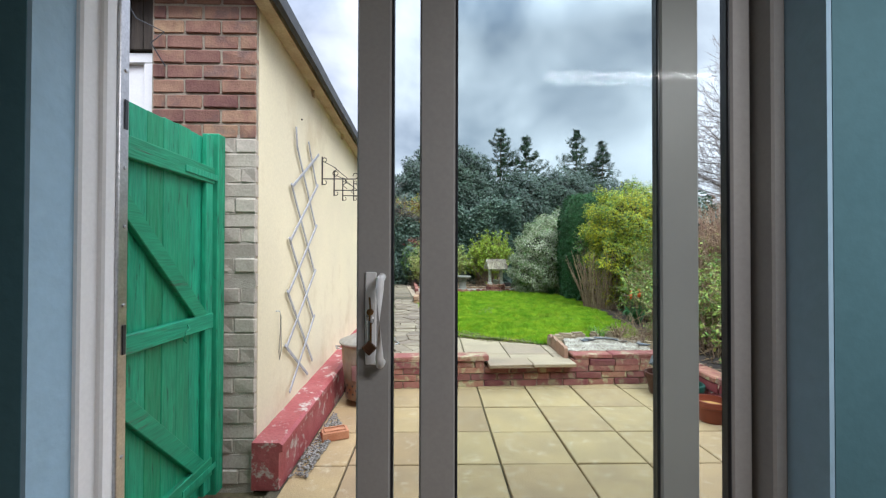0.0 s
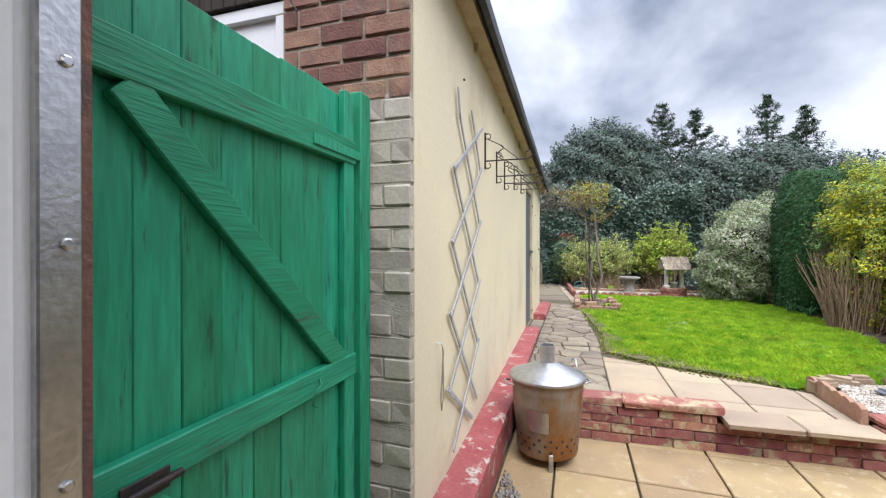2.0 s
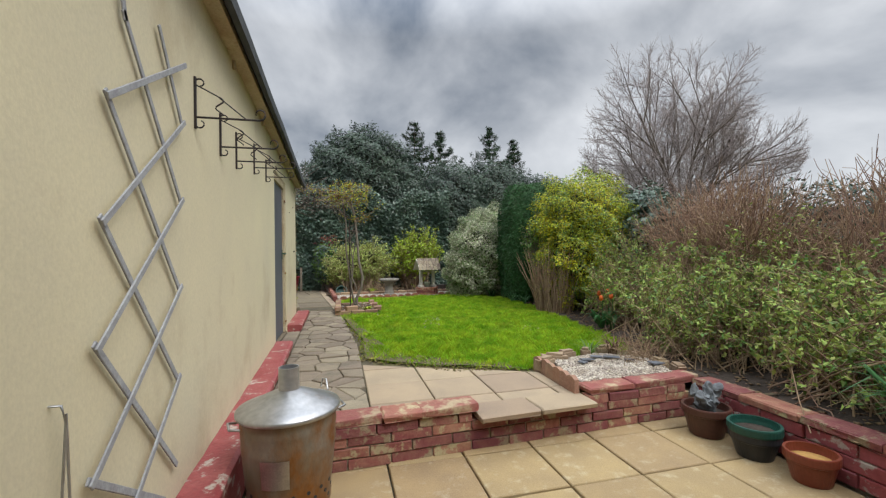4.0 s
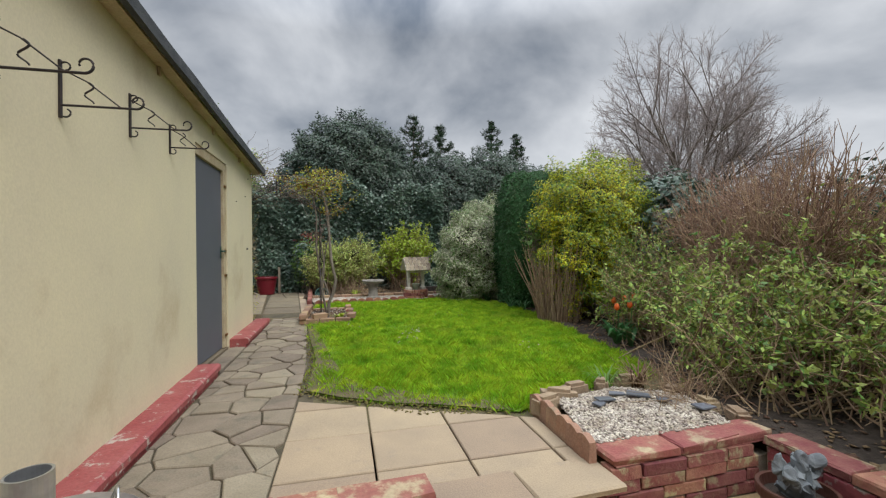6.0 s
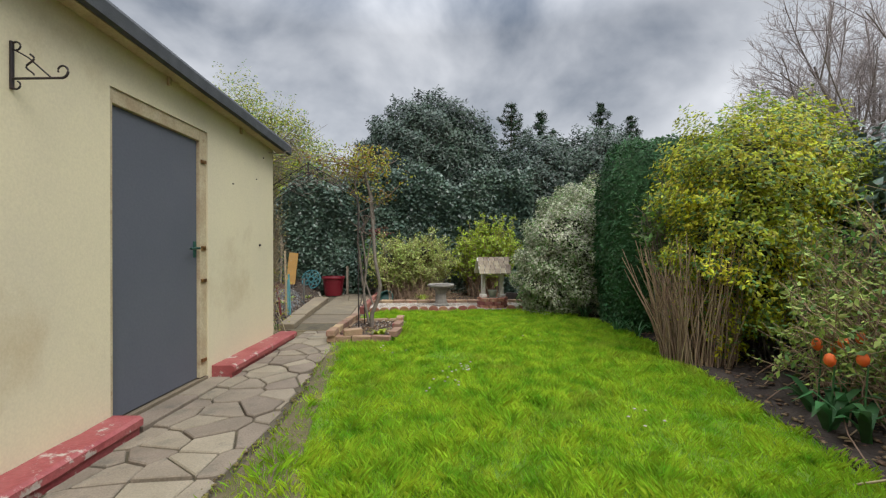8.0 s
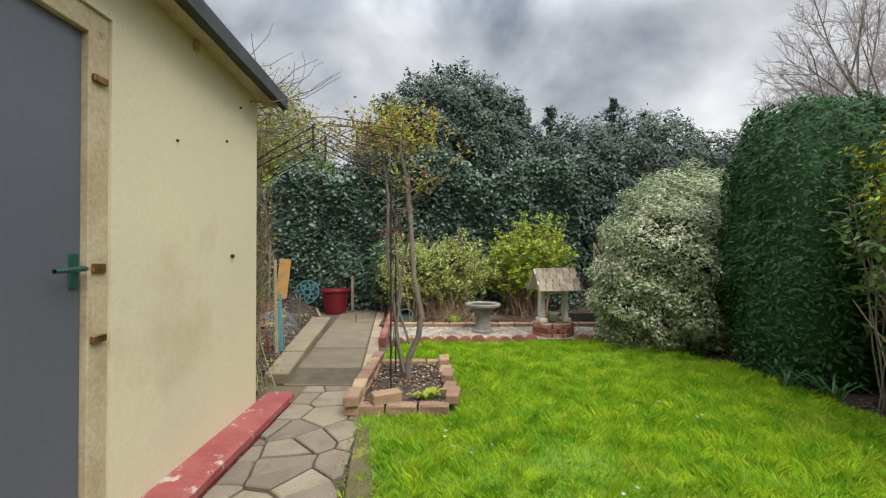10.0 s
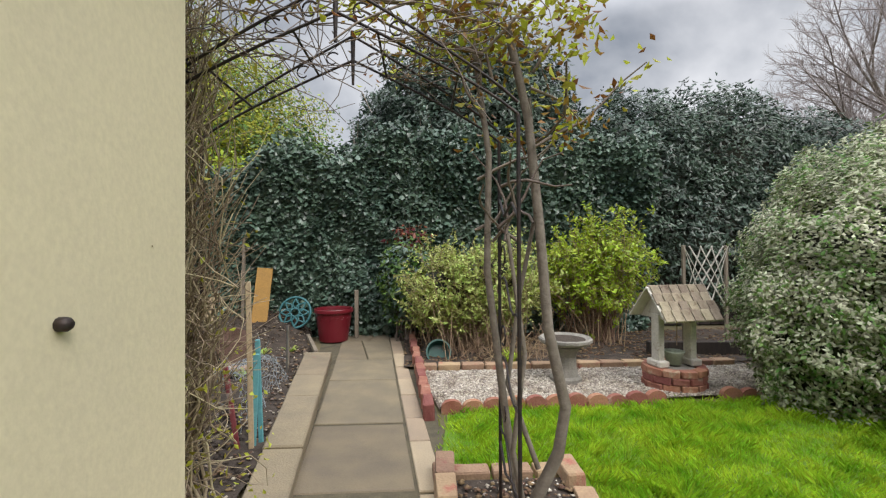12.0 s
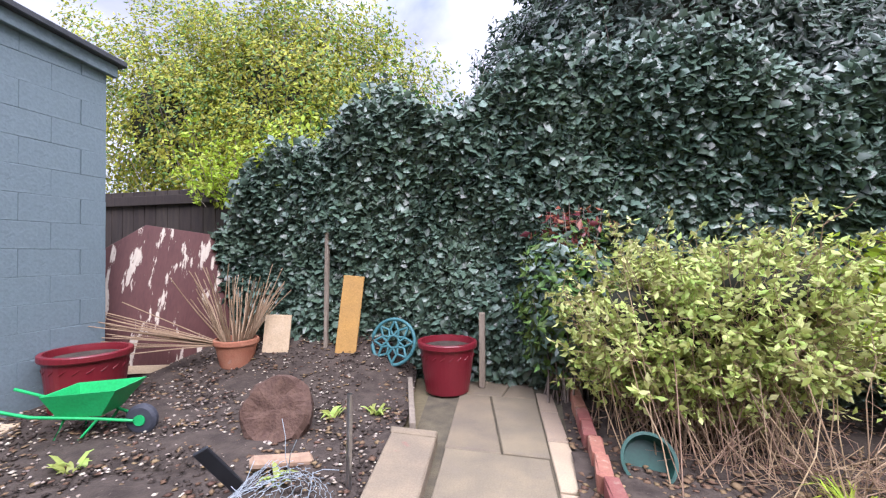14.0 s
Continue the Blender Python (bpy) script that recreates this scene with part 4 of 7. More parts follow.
# ---------- retaining walls ----------
def wall_course(parent, origin, ang, length, z, piece_l, h, meshes, rng, off=0.0, depth=0.05):
    """One course of bricks from origin along the angle."""
    c, s = math.cos(radians(ang)), math.sin(radians(ang))
    t = -off
    while t < length - 0.02:
        a, b = max(t, 0), min(t + piece_l, length)
        if b - a > 0.05:
            m = (a + b) / 2
            jj = rng.uniform(-0.005, 0.005)
            ob = put_piece("brick", rng.choice(meshes), parent, origin[0] + c * m - s * (depth + jj), origin[1] + s * m + c * (depth + jj), z, ang)
            ob.matrix_basis = ob.matrix_basis @ Matrix.Diagonal(((b - a - 0.01) / (piece_l - 0.01), 1, 1, 1))
        t += piece_l


def build_retaining():
    w = thing("retaining_wall", 1.0, 4.60, PATIO, label="low brick retaining wall with flaking red paint and stone coping", category="wall", kind="structure")
    rng = random.Random(8)
    L, H = 0.30, 0.075
    ms = [brick_mesh("brick", L - 0.01, 0.10, H - 0.009, s + 30, M_REDPAINT_OLD, 0.005, 0.005) for s in range(4)]
    ang = 2.8
    cb = box(-1.95, 1.70, 0.01, 0.20, -0.03, 0.20)
    cb.transform(pose(0, 0.06, 0, 0, 0, ang))
    part("core", cb, M_MORTAR, w)
    for k in range(3):
        wall_course(w, (-1.95, -0.04), ang, 3.55, k * H, L, H, ms, rng, (k % 2) * L / 2)
    for x0, ln in ((-1.95, 1.51), (0.56, 1.0)):
        c, s = math.cos(radians(ang)), math.sin(radians(ang))
        wall_course(w, (x0, -0.04 + (x0 + 1.95) * s), ang, ln, 3 * H - 0.01, L, H, ms, rng, 0.1)
    cop = [brick_mesh("coping", 0.44, 0.20, 0.055, s + 50, M_COPING, 0.010, 0.010) for s in range(3)]
    for x, y, zz in ((-1.75, 0.075, 0.285), (-1.33, 0.085, 0.285), (-0.89, 0.085, 0.287), (-0.62, 0.10, 0.289), (0.80, 0.20, 0.285), (1.25, 0.23, 0.285), (1.5, 0.24, 0.283)):
        ob = put_piece("coping", rng.choice(cop), w, x, y, zz, ang + rng.uniform(-1, 1))
    st = [brick_mesh("step_stone", 0.485, 0.30, 0.045, s + 60, M_SANDSTONE, 0.008, 0.008) for s in range(2)]
    for k, (x, y) in enumerate(((-0.17, 0.09), (0.325, 0.11))):
        put_piece("step_stone", st[k], w, x, y, 0.228, ang)
    # the side wall that turns towards the house
    r = thing("retaining_wall", 2.62, 3.6, PATIO, label="low side wall of red-painted bricks below the shrub border", category="wall", kind="structure")
    part("core", box(0.04, 0.22, -2.2, 1.14, -0.03, 0.28), M_MORTAR, r)
    ms2 = [brick_mesh("brick", L - 0.008, 0.10, 0.082, s + 70, M_REDPAINT, 0.005, 0.005) for s in range(4)]
    for k in range(3):
        wall_course(r, (-0.01 + 0.03, 1.13), -90, 3.3, k * 0.09, L, 0.09, ms2, rng, (k % 2) * L / 2, 0.05)
    cp2 = [brick_mesh("coping", 0.44, 0.20, 0.05, s + 80, M_REDPAINT_OLD, 0.008, 0.008) for s in range(2)]
    for k in range(8):
        put_piece("coping", cp2[k % 2], r, 0.11, 0.92 - k * 0.445, 0.272, 90 + rng.uniform(-1, 1))


build_retaining()


# ---------- upper paving and crazy path ----------
def cut_poly(poly, a, b):
    """The part of a polygon on the left of the line a to b."""
    out = []
    n = len(poly)
    side = lambda p: (b[0] - a[0]) * (p[1] - a[1]) - (b[1] - a[1]) * (p[0] - a[0])
    for i in range(n):
        p, q = poly[i], poly[(i + 1) % n]
        sp, sq = side(p), side(q)
        if sp >= 0:
            out.append(p)
        if sp * sq < 0:
            t = sp / (sp - sq)
            out.append((p[0] + (q[0] - p[0]) * t, p[1] + (q[1] - p[1]) * t))
    return out


def shrink(poly, d):
    n = len(poly)
    out = poly
    for i in range(n):
        (x0, y0), (x1, y1) = poly[i], poly[(i + 1) % n]
        ln = math.hypot(x1 - x0, y1 - y0) or 1
        nx, ny = -(y1 - y0) / ln * d, (x1 - x0) / ln * d
        out = cut_poly(out, (x0 + nx, y0 + ny), (x1 + nx, y1 + ny))
        if len(out) < 3:
            return []
    return out


def build_upper_paving():
    p = thing("paving", 0.6, 5.3, zp(5) - 0.05, label="pale sandstone slabs between the step and the lawn", category="paving", kind="structure")
    rng = random.Random(5)
    xs, ys = [-0.17, 0.36, 0.885, 1.40, 1.80], [4.82, 5.02, 5.52, 6.03, 6.6]
    lawn = [((1.6, 5.42), (-0.34, 6.33))]
    part("bed", prism([(-0.78, -0.50), (0.92, -0.50), (0.92, 0.15), (-0.78, 0.93)], -0.02, 0.028), M_JOINT, p)
    for i in range(4):
        for j in range(4):
            g = 0.006
            poly = [(xs[i] + g, ys[j] + g), (xs[i + 1] - g, ys[j] + g), (xs[i + 1] - g, ys[j + 1] - g), (xs[i] + g, ys[j + 1] - g)]
            for a, b in lawn:
                poly = cut_poly(poly, a, b) if len(poly) > 2 else poly
            if i == 3:
                poly = cut_poly(poly, (1.50, 4.7), (1.52, 6.0)) if len(poly) > 2 else poly
            if len(poly) > 2:
                slab_piece(poly, zp(5) + rng.uniform(-0.003, 0.003), 0.04, M_SANDSTONE, p, rng=rng)


build_upper_paving()


def build_crazy_path():
    p = thing("crazy_path", -0.6, 7.4, zp(7.4) - 0.05, label="crazy-paved path of irregular grey stones beside the garage", category="path", kind="structure")
    bm = bmesh.new()
    own = box(-0.38, 0.55, -2.75, 2.75, -0.02, 0.030)
    bmesh.ops.bisect_plane(own, geom=own.verts[:] + own.edges[:] + own.faces[:], plane_co=(0, -1.9, 0), plane_no=(0, 1, 0))
    for v in own.verts:
        y = v.co.y + 7.4
        v.co.z += zp(y) - zp(7.4)
    join(bm, own)
    part("bed", bm, M_JOINT, p)
    rng = random.Random(11)
    for y0, y1 in ((7.16, 7.74), (7.75, 8.22)):
        slab_piece([(-1.155, y0), (-0.978, y0), (-0.978, y1), (-1.155, y1)], zp(7.7) + 0.012, 0.05, M_STONE, p, "stone", 0.006, 0.004, rng)
    y, seeds = 4.75, []
    while y < 10.15:
        x = -1.0
        while x < 0.0:
            seeds.append((x + rng.uniform(-0.10, 0.10), y + rng.uniform(-0.10, 0.10)))
            x += rng.uniform(0.22, 0.34)
        y += rng.uniform(0.2, 0.26)
    right = lambda yy: -0.17 - 0.20 * max(0, min(1, (yy - 7.0) / 2.6))
    for i, (sx, sy) in enumerate(seeds):
        poly = [(-0.97, 4.72), (right(sy), 4.72), (right(sy), 10.15), (-0.97, 10.15)]
        for j, (tx, ty) in enumerate(seeds):
            if i != j and (tx - sx) ** 2 + (ty - sy) ** 2 < 1.0 and len(poly) > 2:
                mx, my, dx, dy = (sx + tx) / 2, (sy + ty) / 2, tx - sx, ty - sy
                poly = cut_poly(poly, (mx, my), (mx - dy, my + dx))
        if len(poly) > 2:
            poly = shrink(poly, rng.uniform(0.004, 0.009))
        if len(poly) > 2:
            area = abs(sum(poly[k][0] * poly[(k + 1) % len(poly)][1] - poly[(k + 1) % len(poly)][0] * poly[k][1] for k in range(len(poly)))) / 2
            if area > 0.004:
                slab_piece(poly, zp(sy) + rng.uniform(-0.005, 0.006), 0.04, M_STONE, p, "stone", 0.007, 0.006, rng)


build_crazy_path()


def build_slab_path():
    p = thing("slab_path", -1.1, 12.3, zp(12) - 0.05, label="straight path of large grey-buff concrete slabs", category="path", kind="structure")
    rng = random.Random(12)
    ys = [10.18, 10.68, 11.56, 12.60, 13.40, 14.45, 15.1]
    bed = prism([(-1.26 + 1.1, -2.1), (-0.30 + 1.1, -2.1), (-0.75 + 1.1, 2.9), (-2.1 + 1.1, 2.9)], -0.02, 0.035)
    part("bed", bed, M_JOINT, p)
    xl = lambda y: -1.20 - 0.115 * (y - 10.2)
    xr = lambda y: -0.53 - 0.115 * (y - 10.2)
    for a, b in zip(ys, ys[1:]):
        g = 0.008
        if a > 13.3:
            m = (xl(a) * 0.45 + xr(a) * 0.55)
            mb = m - 0.115 * (b - a) + (0.16 if a > 14 else -0.1)
            polys = [[(xl(a), a + g), (m, a + g), (mb, b - g), (xl(b) - 0.35 * (a > 14), b - g)], [(m + 0.014, a + g), (xr(a), a + g), (xr(b), b - g), (mb + 0.014, b - g)]]
        else:
            polys = [[(xl(a) + g, a + g), (xr(a) - g, a + g), (xr(b) - g, b - g), (xl(b) + g, b - g)]]
        for q in polys:
            slab_piece(q, zp(a) + rng.uniform(-0.004, 0.004), 0.04, M_PATHSLAB, p, rng=rng)
    # narrow slips along the bed side
    y = 10.3
    while y < 14.6:
        ln = rng.uniform(0.35, 0.6)
        q = [(xr(y) + 0.012, y), (xr(y) + 0.15, y), (xr(y + ln) + 0.15, y + ln - 0.012), (xr(y + ln) + 0.012, y + ln - 0.012)]
        slab_piece(q, zp(y) + rng.uniform(-0.006, 0.006), 0.04, M_SANDSTONE, p, "slip", rng=rng)
        y += ln


build_slab_path()


# ---------- planting ----------
def shrub(name, x, y, label, category, blobs, n, size, leaf, seed, z=None, depth=0.35, lump=0.25, shrink_core=0.62, twigs=0, twig_mat=None, extra=(), wide=0.5, group="", freq=2.2, tl=0.5, core_mat=None, power=2.0):
    """A leafy bush: blobs are ellipsoids relative to its foot."""
    z = zp(y) - 0.03 if z is None else z
    s = thing(name, x, y, z, label=label, category=category, group=group)
    rng = np.random.default_rng(seed)
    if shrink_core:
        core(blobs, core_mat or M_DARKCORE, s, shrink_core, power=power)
    pts, out = shell(rng, n, blobs, depth, lump, freq, 0.02, power)
    v, f = leaves(pts, out, size, rng, wide)
    part("crown", raw("crown", v, f, leaf), None, s)
    for nm, share, mt, sz in extra:
        pts, out = shell(rng, int(n * share), blobs, depth * 0.6, lump, freq, 0.02)
        v, f = leaves(pts, out, sz, rng, wide)
        part(nm, raw(nm, v, f, mt), None, s)
    if twigs:
        lines = []
        top = max(b[2] + b[5] for b in blobs)
        for _ in range(twigs):
            b = blobs[rng.integers(len(blobs))]
            d = rng.normal(0, 1, 3)
            d[2] = abs(d[2])
            d /= np.linalg.norm(d)
            tip = np.array(b[:3]) + d * np.array(b[3:]) * rng.uniform(0.9, 1.15)
            st = np.array([b[0] * 0.4 + rng.normal(0, 0.1), b[1] * 0.4 + rng.normal(0, 0.1), 0])
            mid = (st + tip) / 2 + rng.normal(0, 0.08, 3) + np.array([0, 0, 0.1])
            lines.append(([st, mid, tip], 0.010, 0.003))
        tube_part("branchwork", lines, twig_mat or M_TWIG, s, 4, kind="stuff")
    return s


def cane_bush(name, x, y, label, category, blobs, n, size, kinds, seed, r=0.005, shoots=3, whorl=7, foot=0.25, low=0.0, z=None, group="", cane=None, wide=0.5, core_shrink=0.0):
    """A loose bush: many canes from the foot, with side shoots that end in clusters of leaves."""
    s = thing(name, x, y, zp(y) - 0.03 if z is None else z, label=label, category=category, group=group)
    rng = np.random.default_rng(seed)
    # added lumps, coloured as the shade between the canes
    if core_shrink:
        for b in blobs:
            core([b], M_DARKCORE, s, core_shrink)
    vol = np.array([b[3] * b[4] * b[5] for b in blobs]) ** 0.67
    lines, P, O = [], [], []
    for _ in range(n):
        b = blobs[rng.choice(len(blobs), p=vol / vol.sum())]
        d = rng.normal(0, 1, 3)
        d[2] = d[2] * 0.8 + 0.25
        d /= np.linalg.norm(d)
        tip = np.array(b[:3]) + d * np.array(b[3:]) * rng.uniform(0.55, 1.12)
        tip[2] = max(tip[2], 0.08)
        st = np.array([b[0] * 0.75 + rng.normal(0, foot * 0.6), b[1] * 0.75 + rng.normal(0, foot), 0.0])
        mid = st * 0.5 + tip * 0.5 + rng.normal(0, 0.05, 3) + np.array([0, 0, 0.16 * tip[2] + 0.05])
        w = np.linspace(0, 1, 6)[:, None]
        path = (1 - w) ** 2 * st + 2 * w * (1 - w) * mid + w ** 2 * tip + rng.normal(0, 0.012, (6, 3))
        path[:, 2] = np.maximum(path[:, 2], 0.0)
        lines.append((path, r * rng.uniform(0.9, 1.6), r * 0.6))
        ends = [path[-3:]]
        for _k in range(shoots):
            q = path[rng.integers(2, 6)]
            sh = wander(rng, q, d * 0.7 + rng.normal(0, 0.6, 3) + np.array([0, 0, 0.5]), rng.uniform(0.10, 0.26), 3, 0.2)
            lines.append((sh, r * 0.6, r * 0.4))
            ends.append(sh[1:])
        for e in ends:
            if e[-1][2] < low and rng.random() < 0.85:
                continue
            for _k in range(rng.integers(2, whorl + 1)):
                q = e[-1] + (e[0] - e[-1]) * rng.random() ** 1.8 + rng.normal(0, size * 0.22, 3)
                P.append(q)
                O.append(rng.normal(0, 0.6, 3) + d * 0.4 + np.array([0, 0, 0.25]))
    tube_part("branchwork", lines, cane or M_TANTWIG, s, 4, kind="stuff")
    P, O = np.array(P), np.array(O)
    pick = rng.random(len(P))
    at = 0.0
    for nm, share, mt in kinds:
        k = (pick >= at) & (pick < at + share)
        at += share
        v, f = leaves(P[k], O[k], size, rng, wide, 0.1, 0.12, 0.45, 0.9)
        part(nm, raw(nm, v, f, mt), None, s, kind="stuff")
    return s


# boundary fence under the ivy and the ivy itself
def build_fence():
    f = thing("fence", 0, 15.35, zp(15), label="dark weathered close-board boundary fence", category="fence", kind="structure")
    for k in range(72):
        x = -9.2 + k * 0.2
        part("board", box(x, x + 0.19, 0, 0.02 + 0.004 * (k % 2), 0, 2.15 if x < 1 else 0.85, 0.003), M_FENCE, f)
    part("rail", box(-9.2, 0.9, -0.05, -0.002, 1.95, 2.08, 0.004), M_FENCE, f)
    part("rail", box(0.9, 5.2, -0.05, -0.002, 0.55, 0.65, 0.004), M_FENCE, f)


build_fence()


def build_ivy():
    iv = thing("ivy_hedge", -1.2, 15.1, zp(15), label="thick dark green ivy covering the back fence", category="ivy hedge")
    rng = np.random.default_rng(21)
    n = 92000
    x = rng.uniform(-3.55, 4.2, n)
    top = 2.9 + 0.2 * np.sin(x * 1.9) + 0.15 * np.sin(x * 4.3 + 1) - 1.25 * np.clip((-1.2 - x) / 2.2, 0, 1)
    z = np.abs(rng.random(n) ** 0.9 * top + rng.normal(0, 0.09, n))
    bulge = 0.28 * np.sin(x * 2.3 + z * 1.7) * np.sin(z * 2.9 + 0.5) + 0.12 * np.sin(x * 7 + z * 5)
    y = -0.18 - 0.22 * bulge - 0.12 * rng.random(n) - 0.28 * np.clip((z - 1.2) / 1.4, 0, 1)
    back = z > 1.7
    y[back] += rng.uniform(0, 0.5, back.sum()) * (rng.random(back.sum()) < 0.3)
    pts = np.stack([x, y, z], 1)
    out = np.tile([0.0, -1.0, 0.15], (n, 1))
    v, f = leaves(pts, out, 0.072, rng, 0.95, 1.1, 0.16, 0.55, 1.25)
    part("foliage", raw("foliage", v, f, L_IVY), None, iv)
    # uneven backing block; its dark colour is painted shade behind the leaves, not stems
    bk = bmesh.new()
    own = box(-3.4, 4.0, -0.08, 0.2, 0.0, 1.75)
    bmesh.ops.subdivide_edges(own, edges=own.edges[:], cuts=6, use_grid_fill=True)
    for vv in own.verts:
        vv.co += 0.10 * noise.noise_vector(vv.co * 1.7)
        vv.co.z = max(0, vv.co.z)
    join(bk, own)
    part("stems", bk, M_DARKCORE, iv, "added backing block painted as the shade behind the ivy leaves")


build_ivy()


shrub("laurel_tree", 0.42, 16.3, "large domed dark evergreen laurel behind the back fence", "tree", [(0, 0, 3.2, 2.05, 1.4, 2.2), (-0.9, -0.1, 2.3, 1.6, 1.3, 1.9), (0.9, -0.1, 2.4, 1.5, 1.3, 1.9)], 110000, 0.105, L_LAUREL, 31, depth=0.25, lump=0.14, wide=0.42, shrink_core=0.74, freq=3.4)
shrub("laurel_hedge", 4.3, 16.4, "dark evergreen laurel mass behind the fence", "hedge", [(-0.7, 0, 2.35, 1.4, 1.2, 2.0), (1.0, 0.1, 2.45, 1.7, 1.2, 2.05), (3.0, 0.2, 2.2, 1.8, 1.2, 1.85), (0.0, -0.3, 1.4, 2.4, 1.1, 1.6)], 90000, 0.105, L_LAUREL, 32, depth=0.25, lump=0.16, wide=0.42, shrink_core=0.74, freq=3)
shrub("clipped_hedge", 3.86, 10.45, "tall clipped dark green conifer hedge with rounded top", "hedge", [(0, 0, 1.20, 0.66, 0.60, 1.42), (0.45, 0.15, 1.22, 0.62, 0.62, 1.42)], 60000, 0.055, L_HEDGE, 33, depth=0.12, lump=0.07, wide=0.4, shrink_core=0.91, core_mat=L_HEDGE, power=4.5)
shrub("variegated_bush", 3.2, 11.75, "broad cream-variegated evergreen bush beside the lawn", "bush", [(0, 0, 0.95, 0.95, 0.85, 1.1), (0.25, 0.2, 1.3, 0.8, 0.7, 0.98), (-0.35, -0.1, 0.6, 0.7, 0.6, 0.75)], 78000, 0.042, L_VARI, 34, depth=0.25, lump=0.2, extra=(("dark_leaves", 0.35, L_MID, 0.045),), shrink_core=0.75)
shrub("golden_bush", 4.3, 8.95, "golden-yellow leaved evergreen shrub above the border", "bush", [(-0.1, 0, 1.75, 0.85, 0.8, 0.85), (-0.4, -0.2, 1.1, 0.6, 0.6, 0.9), (0.4, 0.2, 1.6, 0.75, 0.7, 0.85)], 52000, 0.046, L_GOLD, 35, depth=0.35, lump=0.35, extra=(("green_leaves", 0.35, L_MID, 0.05),), shrink_core=0.6, twigs=60)
shrub("ivy_bush", 5.3, 8.1, "dark ivy-clad shrub in the border", "bush", [(0, 0, 1.1, 0.7, 0.7, 1.1), (0.2, 0.8, 1.2, 0.8, 0.8, 1.2)], 12000, 0.09, L_IVY, 43, depth=0.3, lump=0.25, wide=0.8)
cane_bush("lime_bush", 1.85, 14.1, "fresh lime-green leaved shrub with upright brown canes", "bush", [(0, 0, 1.15, 0.72, 0.45, 0.60), (0.25, 0.05, 1.35, 0.55, 0.4, 0.50), (-0.35, 0, 0.95, 0.5, 0.4, 0.5)], 200, 0.062, (("leaves", 0.75, L_LIME), ("pale_leaves", 0.25, L_LIMEDULL)), 36, 0.004, 5, 15, 0.14, 0.5, cane=M_BROWNTWIG)
cane_bush("pale_bush", 0.12, 13.95, "pale green and cream leaved spreading shrub on thin stems", "bush", [(0, 0, 0.80, 0.90, 0.62, 0.58), (0.35, -0.1, 1.0, 0.65, 0.5, 0.45), (-0.45, -0.05, 0.78, 0.5, 0.45, 0.6)], 400, 0.052, (("leaves", 0.62, L_PALE), ("dark_leaves", 0.38, L_LIMEDULL)), 37, 0.003, 6, 13, 0.3, 0.28, core_shrink=0.45)
shrub("photinia", -0.75, 14.55, "small shrub with red new shoots", "bush", [(0, 0, 0.9, 0.4, 0.35, 0.65)], 2600, 0.09, L_MID, 44, depth=0.6, shrink_core=0.3, extra=(("dark_leaves", 0.8, L_IVY, 0.09),), twigs=30)
shrub("photinia", -0.72, 14.5, "spray of red new shoots above the shrub", "bush", [(0, 0, 1.5, 0.34, 0.25, 0.2)], 150, 0.085, L_RED, 45, depth=0.8, shrink_core=0, twigs=14)
LEAFY = (("leaves", 0.40, L_MID), ("pale_leaves", 0.60, L_LIMEDULL))
cane_bush("border_bush", 3.3, 5.55, "leafy green shrub with bare stems over the gravel", "bush", [(0, 0, 0.55, 0.55, 0.65, 0.55), (0.55, 0.35, 0.75, 0.65, 0.65, 0.60), (0.6, -0.7, 0.6, 0.65, 0.7, 0.55)], 280, 0.047, LEAFY, 38, 0.0055, 4, 14, 0.35, 0.15)
cane_bush("border_bush", 3.22, 3.8, "leafy green shrub over the side wall", "bush", [(0.12, 0, 0.48, 0.42, 0.9, 0.45), (0.7, 0.3, 0.65, 0.75, 0.9, 0.6)], 260, 0.047, LEAFY, 46, 0.0055, 4, 14, 0.4, 0.2)
cane_bush("border_bush", 3.95, 7.3, "border shrub of dry arching stems and pale new leaves", "bush", [(0, 0, 0.6, 0.6, 0.75, 0.6), (0.5, 0.4, 0.9, 0.65, 0.7, 0.7)], 330, 0.046, (("leaves", 0.62, L_LIMEDULL), ("dark_leaves", 0.38, L_MID)), 39, 0.0045, 4, 9, 0.4, 0.15)
cane_bush("border_bush", 3.55, 9.35, "tall thin rose bush beside the clipped hedge", "bush", [(0, 0, 1.35, 0.34, 0.34, 0.55)], 60, 0.065, (("leaves", 1.0, L_MID),), 47, 0.006, 4, 8, 0.12, 0.6, cane=M_TWIG)
cane_bush("border_bush", 4.55, 5.5, "tall green shrub among the brown twigs", "bush", [(0, 0, 1.05, 0.55, 0.8, 0.55)], 160, 0.048, LEAFY, 50, 0.006, 3, 7, 0.3, 0.5)
shrub("boundary_hedge", 6.0, 6.0, "dark green mixed boundary hedge", "hedge", [(0, -3.5, 0.9, 0.7, 1.9, 1.05), (0, 0, 0.95, 0.7, 2.1, 1.1), (0, 3.5, 1.0, 0.75, 2.0, 1.2), (0, 6, 1.1, 0.8, 2, 1.3)], 34000, 0.09, L_LAUREL, 40, depth=0.3, lump=0.25, shrink_core=0.75, extra=(("brown_leaves", 0.15, L_DRY, 0.08),))
